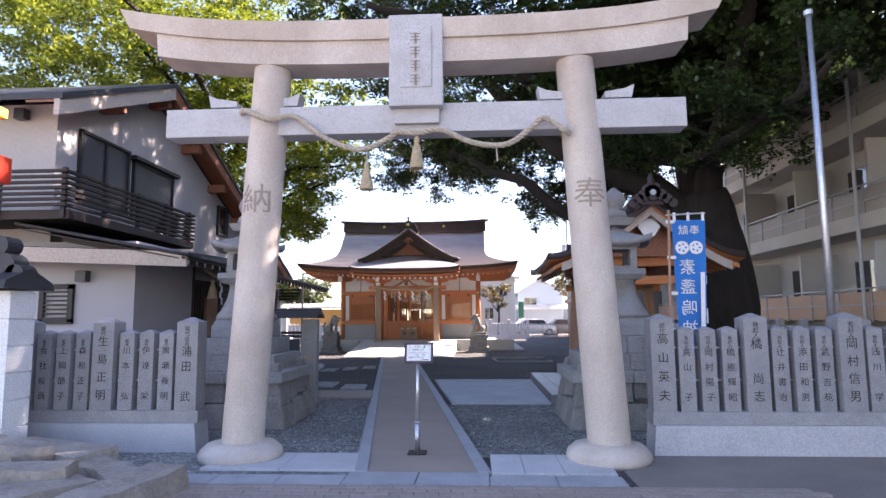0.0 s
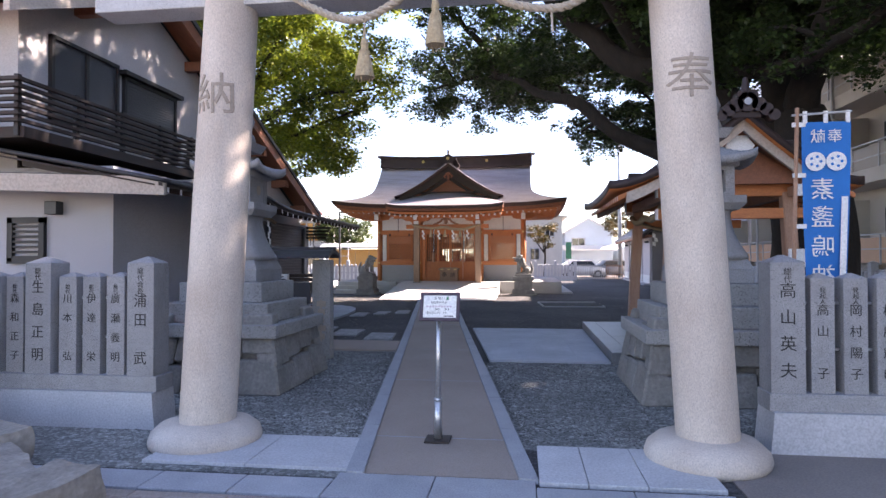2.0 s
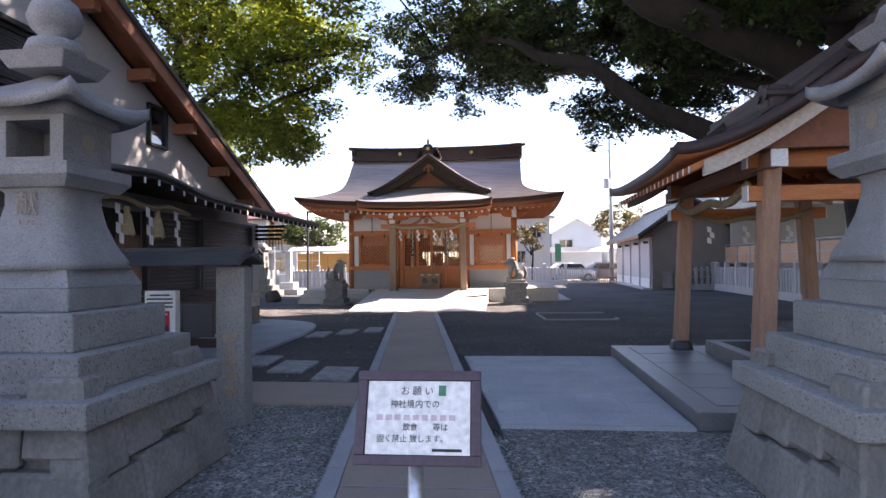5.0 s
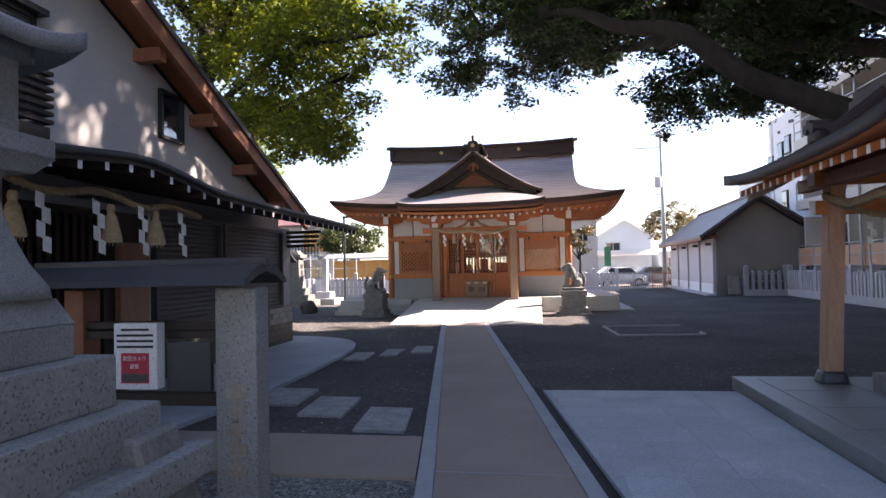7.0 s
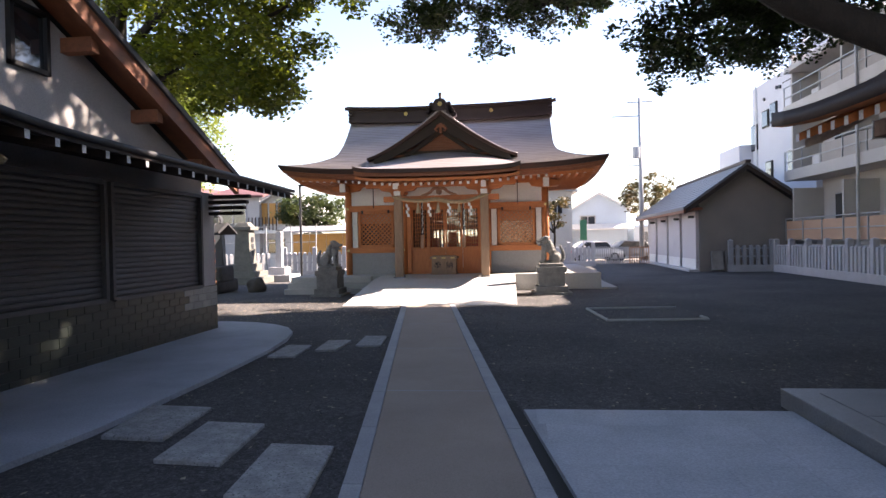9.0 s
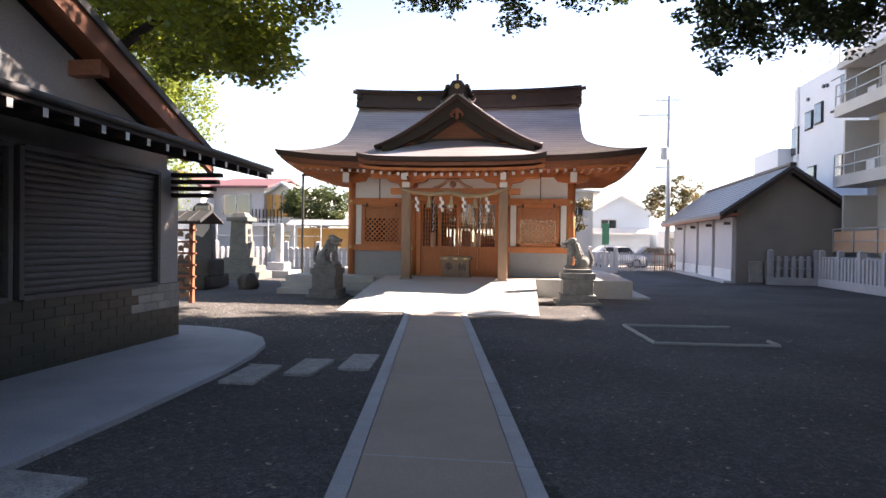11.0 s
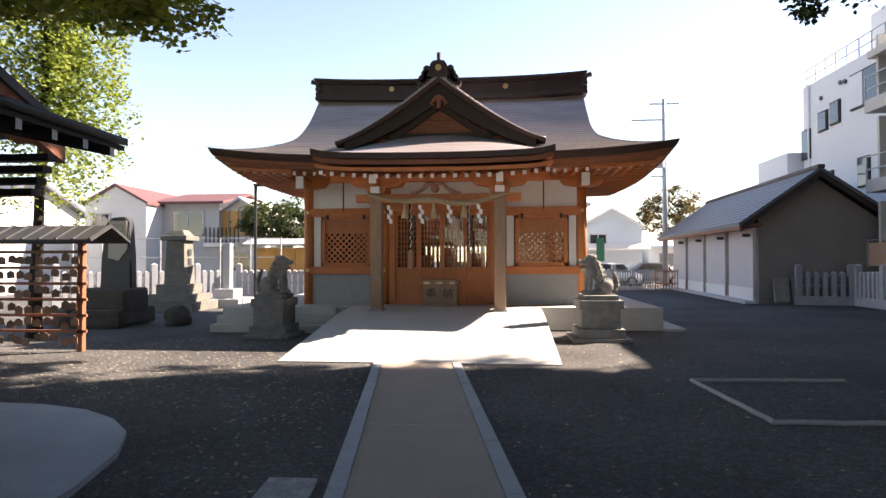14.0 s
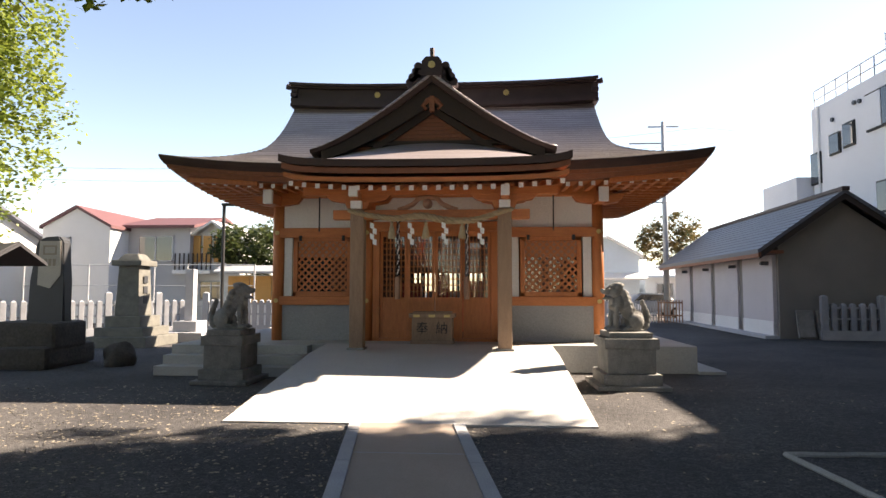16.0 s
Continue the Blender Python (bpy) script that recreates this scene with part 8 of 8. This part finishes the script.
cam_tree = thing("camphor_tree", (6.9, 9.6, 0), "huge old camphor tree with dark spreading limbs", "tree")
bm = B()
limb(bm, [(6.95, 9.6, -0.1), (6.9, 9.6, 1.2), (6.85, 9.7, 3.0), (6.6, 10.0, 4.6)], 1.0, 0.72, 18, 0.08)
for a in range(7):
    t = a * 0.9
    limb(bm, [(6.9 + 1.35 * math.cos(t), 9.6 + 1.35 * math.sin(t), -0.05), (6.9 + 0.8 * math.cos(t), 9.6 + 0.8 * math.sin(t), 0.3), (6.9 + 0.5 * math.cos(t), 9.6 + 0.5 * math.sin(t), 1.3)], 0.2, 0.3, 8)
part("trunk", bm, M_bark, cam_tree, "thick dark trunk", True)
BOUGHS = [
    ([(6.8, 9.8, 2.6), (5.6, 10.5, 3.3), (4.3, 10.95, 3.92), (3.15, 11.05, 4.55), (1.95, 11.2, 5.35), (1.1, 12.0, 5.95), (0.0, 13.4, 6.8), (-1.4, 15.6, 7.4), (-2.8, 17.8, 7.6)], 0.36, 0.03),
    ([(6.6, 10.0, 3.7), (5.4, 9.7, 4.75), (4.0, 9.5, 5.4), (2.6, 9.4, 6.2), (1.2, 9.7, 7.6), (0.4, 10.2, 9.6)], 0.55, 0.12),
    ([(6.5, 10.1, 4.2), (5.6, 12.5, 5.4), (4.8, 15.0, 6.2), (4.9, 17.6, 6.3)], 0.28, 0.05),
    ([(6.7, 9.8, 4.5), (6.6, 8.0, 6.4), (6.2, 5.8, 7.8), (5.4, 3.6, 8.4)], 0.42, 0.10),
    ([(6.6, 10.0, 4.6), (7.4, 11.0, 7.0), (8.2, 12.5, 9.5)], 0.45, 0.12),
    ([(6.6, 10.0, 4.6), (6.0, 10.4, 7.5), (5.2, 11.0, 10.5)], 0.5, 0.14),
    ([(3.4, 9.45, 6.0), (2.2, 8.0, 7.0), (0.4, 6.6, 7.9), (-1.6, 5.8, 8.2)], 0.26, 0.07),
    ([(1.95, 11.2, 5.35), (1.9, 13.6, 6.1), (1.0, 16.2, 6.8), (0.2, 18.2, 7.3)], 0.15, 0.04),
    ([(0.0, 13.4, 6.8), (-0.6, 14.4, 8.2), (-1.8, 14.8, 9.6)], 0.15, 0.04),
    ([(5.4, 9.6, 5.6), (5.9, 7.5, 5.2), (6.4, 5.2, 5.4), (6.6, 3.6, 5.7)], 0.2, 0.05),
]
rngc = random.Random(3)
cl = []
for i, (pts, r0, r1) in enumerate(BOUGHS):
    bm = B()
    line = limb(bm, pts, r0, r1, 10, 0.16)
    part("limb", bm, M_bark, cam_tree, "", True)
    cl += branch_clumps(rngc, line, 0.35, 1.3, 0.7, 1.25, (0, 26, 20, 20, 14, 18, 20, 22, 20, 12)[i], 0.3)
    if i == 0:
        cl += branch_clumps(rngc, line, 0.68, 1.1, 0.6, 1.0, 34, 0.2)
    for k in range(5):
        f = rngc.uniform(0.35, 0.95)
        p = line[int(f * (len(line) - 1))]
        q = p + Vector((rngc.uniform(-1.4, 1.4), rngc.uniform(-1.4, 1.4), rngc.uniform(-0.4, 1.3)))
        bm = B()
        tube(bm, [p, p.lerp(q, 0.5) + Vector((0, 0, 0.15)), q], [r1 * 0.55 + 0.02, 0.04, 0.015], 6)
        part("twig", bm, M_bark, cam_tree)
# high canopy over the yard; the first clumps are unseen, added as street shade
for _ in range(46):
    cl.append(((rngc.uniform(5.6, 11.0), rngc.uniform(-3.0, 8.0), rngc.uniform(8.2, 10.6)), rngc.uniform(0.9, 1.5)))
for _ in range(70):
    a, r = rngc.uniform(0, 6.28), 7.5 * math.sqrt(rngc.uniform(0, 1))
    x, y = 3.6 + r * math.cos(a), 10.2 + r * 0.95 * math.sin(a)
    cl.append(((x, y, 9.2 + 2.6 * (1 - (r / 7.5) ** 2) + rngc.uniform(-0.8, 0.8)), rngc.uniform(1.0, 1.6)))
# sprays hanging below the long limb and over the yard's far side
for x0, x1, y0, y1, z0, z1, k in ((-3.2, 0.9, 17.6, 19.0, 6.5, 7.8, 30), (2.6, 5.4, 15.2, 17.6, 5.1, 6.3, 36), (5.0, 7.2, 15.0, 17.2, 5.8, 6.8, 20)):
    for _ in range(k):
        cl.append(((rngc.uniform(x0, x1), rngc.uniform(y0, y1), rngc.uniform(z0, z1)), rngc.uniform(0.55, 0.8)))
# clumps added mostly out of view, to shade the yard, path and office
upper = []
for _ in range(210):
    z = rngc.uniform(8.0, 12.0)
    upper.append(((rngc.uniform(4.4, 8.5) + 1.2 * (z - 8), rngc.uniform(12.0, 21.0) + 0.57 * (z - 8), z), rngc.uniform(0.9, 1.4)))
for _ in range(150):
    upper.append(((rngc.uniform(8.0, 11.2), rngc.uniform(11.0, 21.0), rngc.uniform(8.2, 10.6)), rngc.uniform(0.9, 1.4)))
for _ in range(150):
    z = rngc.uniform(9.6, 12.4)
    upper.append(((rngc.uniform(7.6, 12.5) + 1.2 * (z - 8), rngc.uniform(14.0, 21.0) + 0.57 * (z - 8), z), rngc.uniform(0.9, 1.4)))
for _ in range(70):
    upper.append(((rngc.uniform(3.6, 9.5), rngc.uniform(0.5, 9.5), rngc.uniform(8.2, 10.6)), rngc.uniform(0.9, 1.4)))
for x0, x1, y0, y1, z0, z1, k in ((-1.0, 5.0, 18.2, 21.0, 8.2, 9.8, 46), (7.5, 10.8, 2.0, 9.0, 7.6, 10.0, 76), (4.4, 7.2, 11.5, 18.0, 7.9, 9.2, 60), (5.0, 9.0, 8.0, 12.0, 8.0, 9.8, 40)):
    for _ in range(k):
        upper.append(((rngc.uniform(x0, x1), rngc.uniform(y0, y1), rngc.uniform(z0, z1)), rngc.uniform(0.8, 1.2)))
for _ in range(34):
    upper.append(((rngc.uniform(2.8, 6.2), rngc.uniform(15.0, 18.8), rngc.uniform(8.8, 10.6)), rngc.uniform(0.9, 1.3)))
for _ in range(30):
    upper.append(((rngc.uniform(9.0, 11.8), rngc.uniform(1.8, 7.8), rngc.uniform(8.0, 9.6)), rngc.uniform(0.9, 1.3)))
for _ in range(52):
    upper.append(((rngc.uniform(2.0, 9.5), rngc.uniform(6.5, 14.5), rngc.uniform(11.2, 14.5)), rngc.uniform(1.0, 1.5)))
for _ in range(70):
    upper.append(((rngc.uniform(2.0, 9.0), rngc.uniform(5.5, 13.0), rngc.uniform(6.9, 9.2)), rngc.uniform(0.8, 1.2)))
crown("shade_crown", upper, 25, 0.16, M_leaf, cam_tree, "dense dark green camphor leaves, partly unseen and added for shade", 420)
crown("crown", cl, 21, 0.10, M_leaf, cam_tree, "dense dark green camphor leaves, partly unseen and added for shade", 760)

gk = thing("ginkgo_tree", (-9.5, 15.5, 0), "tall tree with yellow-green autumn leaves behind the office", "tree")
bm = B()
limb(bm, [(-9.6, 16.2, 0), (-9.5, 16.1, 3), (-9.3, 15.9, 6), (-9.0, 15.7, 10), (-8.9, 15.6, 13)], 0.42, 0.12, 12, 0.06)
part("trunk", bm, M_bark, gk, "", True)
clg = []
for pts, r0 in (([(-9.4, 16.0, 4.4), (-8.2, 15.8, 5.4), (-6.6, 15.2, 5.8), (-4.8, 14.6, 6.3)], 0.16), ([(-9.3, 15.9, 6), (-8.0, 14.6, 7.6), (-6.6, 13.4, 8.6)], 0.16), ([(-9.2, 15.9, 7), (-7.6, 16.4, 8.2), (-5.6, 16.4, 9.0)], 0.14),
                ([(-9.1, 15.8, 8), (-9.6, 13.0, 9.4), (-9.8, 10.5, 10.2)], 0.16), ([(-9.0, 15.7, 9.5), (-7.6, 14.8, 11.0), (-6.2, 14.0, 11.6)], 0.12), ([(-9.3, 16, 5.2), (-8.2, 17.2, 5.6), (-6.8, 17.8, 5.6)], 0.12), ([(-9.3, 16, 5.6), (-7.6, 14.6, 6.2), (-5.6, 13.2, 6.4), (-3.6, 12.6, 6.4)], 0.14),
                ([(-9.1, 15.8, 8.4), (-8.4, 12.0, 9.6), (-8.6, 8.0, 9.9), (-8.8, 5.0, 9.6)], 0.14)):
    bm = B()
    line = limb(bm, pts, r0, 0.03, 8, 0.1)
    part("limb", bm, M_bark, gk, "", True)
    clg += branch_clumps(rngc, line, 0.25, 0.8, 0.45, 0.85, 26, 0.1)
for _ in range(50):
    a, r = rngc.uniform(0, 6.28), 5.6 * math.sqrt(rngc.uniform(0, 1))
    clg.append(((-8.4 + r * math.cos(a), 12.6 + r * math.sin(a), rngc.uniform(7.8, 12.5)), rngc.uniform(0.8, 1.3)))
for x0, x1, y0, y1, z0, z1, k, r in ((-7.0, -4.5, 12.2, 16.8, 5.2, 8.0, 40, 0.65), (-7.0, -4.8, 13.2, 15.4, 4.3, 5.2, 22, 0.45), (-18.5, -6.0, 12.5, 18.5, 8.4, 15.5, 200, 1.3), (-5.5, -3.8, 15.0, 17.0, 6.4, 8.4, 14, 0.7), (-8.0, -3.8, 11.5, 16.0, 7.4, 9.6, 44, 0.75), (-7.2, -5.5, 15.5, 17.5, 5.0, 6.4, 18, 0.55)):
    for _ in range(k):
        clg.append(((rngc.uniform(x0, x1), rngc.uniform(y0, y1), rngc.uniform(z0, z1)), r * rngc.uniform(0.8, 1.15)))
crown("crown", clg, 22, 0.115, M_gink, gk, "yellow-green leaves", 420, 0.5)

wl = thing("weeping_tree", (-10.3, 19.9, 0), "slender tree with drooping pale yellow leaves", "tree")
bm = B()
limb(bm, [(-10.6, 20.0, 0), (-10.5, 20.0, 3), (-10.3, 19.9, 6.8)], 0.16, 0.05, 8, 0.05)
part("trunk", bm, M_bark, wl, "", True)
clw = []
for k in range(30):
    a = rngc.uniform(0, 6.28)
    r = rngc.uniform(0.3, 1.35)
    x, y = -10.1 + r * math.cos(a), 19.8 + r * math.sin(a)
    top = rngc.uniform(5.6, 7.4) - 0.5 * r
    low = top - rngc.uniform(1.6, 3.6)
    z = top
    bm = B()
    tube(bm, [(-10.3, 19.9, min(6.7, top - 0.2)), (-10.2 + 0.5 * r * math.cos(a), 19.85 + 0.5 * r * math.sin(a), top + 0.15), (x, y, top - 0.5)], [0.03, 0.02, 0.01], 5)
    part("twig", bm, M_bark, wl)
    while z > low:
        clw.append(((x + rngc.uniform(-0.1, 0.1), y + rngc.uniform(-0.1, 0.1), z), 0.26))
        z -= 0.32
crown("crown", clw, 23, 0.09, M_willow, wl, "pale yellow-green leaves", 150, 1.4)


def small_tree(name, x, y, h, r, mtl, label, seed, n=18):
    t = thing(name, (x, y, 0), label, "tree")
    rg = random.Random(seed)
    bm = bmesh.new()
    limb(bm, [(x, y, 0), (x + 0.1, y, h * 0.4), (x, y, h * 0.75)], 0.13, 0.04, 8, 0.05)
    part("trunk", bm, M_bark, t, "", True)
    c = []
    for _ in range(n):
        a, q = rg.uniform(0, 6.28), r * math.sqrt(rg.uniform(0, 1))
        c.append(((x + q * math.cos(a), y + q * math.sin(a), h * 0.72 + rg.uniform(-0.3, 0.3) * h * (1 - q / r * 0.6)), rg.uniform(0.35, 0.6) * r * 0.5))
    for k in range(4):
        bm = bmesh.new()
        cc = c[k][0]
        tube(bm, [(x, y, h * 0.45), (x + (cc[0] - x) * 0.5, y + (cc[1] - y) * 0.5, h * 0.6), cc], [0.06, 0.035, 0.015], 6)
        part("branch", bm, M_bark, t)
    crown("crown", c, seed, 0.17, mtl, t, "leafy crown", 300)


small_tree("autumn_tree", 9.5, 46.5, 6.2, 2.3, M_autumn, "rounded dark tree turning orange beside the storehouse", 31, 60)
small_tree("pine_tree", 12.6, 47.0, 5.2, 1.6, M_shrub, "dark green tree behind the storehouse", 32, 16)
small_tree("garden_tree", -12.5, 39.4, 5.0, 1.9, M_shrub, "dark green garden tree behind the board fence", 33, 70)
small_tree("garden_tree", 2.2, 41.5, 4.4, 1.3, M_autumn, "small leaning garden tree behind the hall", 34, 12)
small_tree("garden_tree", -6.9, 40.0, 4.4, 1.8, M_shrub, "dark green garden tree beyond the fence", 35, 50)

# fallen leaves
rl_ = random.Random(9)
verts, faces = [], []
for _ in range(6000):
    if rl_.random() < 0.68:
        x, y = rl_.uniform(-10.5, -1.6), rl_.gauss(16.6, 2.4)
    else:
        x, y = rl_.uniform(-8, 5), rl_.uniform(3, 21)
    if abs(x - path_x(y, 0)) < 0.62 or (x < -4.0 and y < 14.5) or (-4.7 < x < -0.3 and 17.4 < y < 22) or y > 20 and x < -4:
        continue
    i = len(verts)
    a, s = rl_.uniform(0, 6.28), rl_.uniform(0.012, 0.032)
    for k in range(4):
        verts.append((x + s * math.cos(a + k * 1.57) * (1 if k % 2 else 0.55), y + s * math.sin(a + k * 1.57) * (1 if k % 2 else 0.55), 0.008 + rl_.uniform(0, 0.012)))
    faces.append((i, i + 1, i + 2, i + 3))
me = bpy.data.meshes.new("fallen_leaves")
me.from_pydata(verts, [], faces)
me.materials.append(mat("dry_leaf", (0.38, 0.335, 0.26), (0.20, 0.165, 0.12), 0.9, 0.8, bump=0, vary=0.3))
tagged(new("fallen_leaves", me), "dry tan leaves scattered on the gravel", "fallen leaves", kind="stuff")

# loose stones on the gravel
rs_ = random.Random(17)
verts, faces = [], []
while len(faces) < 8 * 15000:
    near = rs_.random() < 0.72
    y = rs_.uniform(0.2, 4.9) if near else rs_.uniform(6.2, 17.2)
    off = rs_.choice((-1, 1)) * (0.68 + rs_.random() ** 1.5 * (2.2 if near else 4.5))
    x = path_x(y, off)
    if (near and off > 0 and y > 4.1) or (not near and ((off < 0 and x < -3.9 and y < 14.6) or (off > 0 and y < 8.3))):
        continue
    r = rs_.uniform(0.006, 0.015)
    a, i = rs_.uniform(0, 6.28), len(verts)
    for dx, dy, dz in ((1, 0, 0), (0, 0.7, 0), (-0.9, 0, 0), (0, -0.75, 0), (0.1, 0.05, 0.6), (0, 0, -0.5)):
        verts.append((x + r * (dx * math.cos(a) - dy * math.sin(a)), y + r * (dx * math.sin(a) + dy * math.cos(a)), 0.008 + r * dz))
    for k in range(4):
        faces.append((i + k, i + (k + 1) % 4, i + 4))
        faces.append((i + (k + 1) % 4, i + k, i + 5))
me = bpy.data.meshes.new("loose_stones")
me.from_pydata(verts, [], faces)
me.materials.append(mat("loose_stone", (0.20, 0.198, 0.19), (0.09, 0.09, 0.088), 1.5, 0.9, bump=0, vary=0.6))
tagged(new("loose_stones", me), "small loose grey stones on the gravel", "stones", kind="stuff")

# ---- pieces of the paving ----
for side in (-1, 1):
    y = -0.62
    k = 0
    while y < 17.4:
        L = min(1.18, 17.47 - y)
        bm = B()
        o = side * 0.585
        x0, x1 = path_x(y, o), path_x(y + L - 0.008, o)
        vs = []
        for z in (-0.02, 0.036):
            for xx, yy, s in ((x0, y, -1), (x0, y, 1), (x1, y + L - 0.008, 1), (x1, y + L - 0.008, -1)):
                vs.append(bm.verts.new((xx + s * 0.062, yy, z)))
        for q in ((3, 2, 1, 0), (4, 5, 6, 7), (0, 1, 5, 4), (1, 2, 6, 5), (2, 3, 7, 6), (3, 0, 4, 7)):
            bm.faces.new([vs[i] for i in q])
        part("border_stone", bm, M_border, path_ob)
        y += L
        k += 1
pm = None
for r in range(9):
    for c in range(33):
        x = -3.3 + c * 0.205 + (0.1 if r % 2 else 0)
        y = -1.16 - r * 0.103
        if pm is None:
            bm = B()
            bx(bm, -0.1, 0.1, -0.049, 0.049, -0.02, 0.02, 0.004)
            ob = part("paver", bm, M_paver, pavement)
            pm = ob.data
        else:
            ob = new("paver", pm)
            ob.parent = pavement
        ob.location = (x, y, 0.012 + random.uniform(-0.0015, 0.0015))
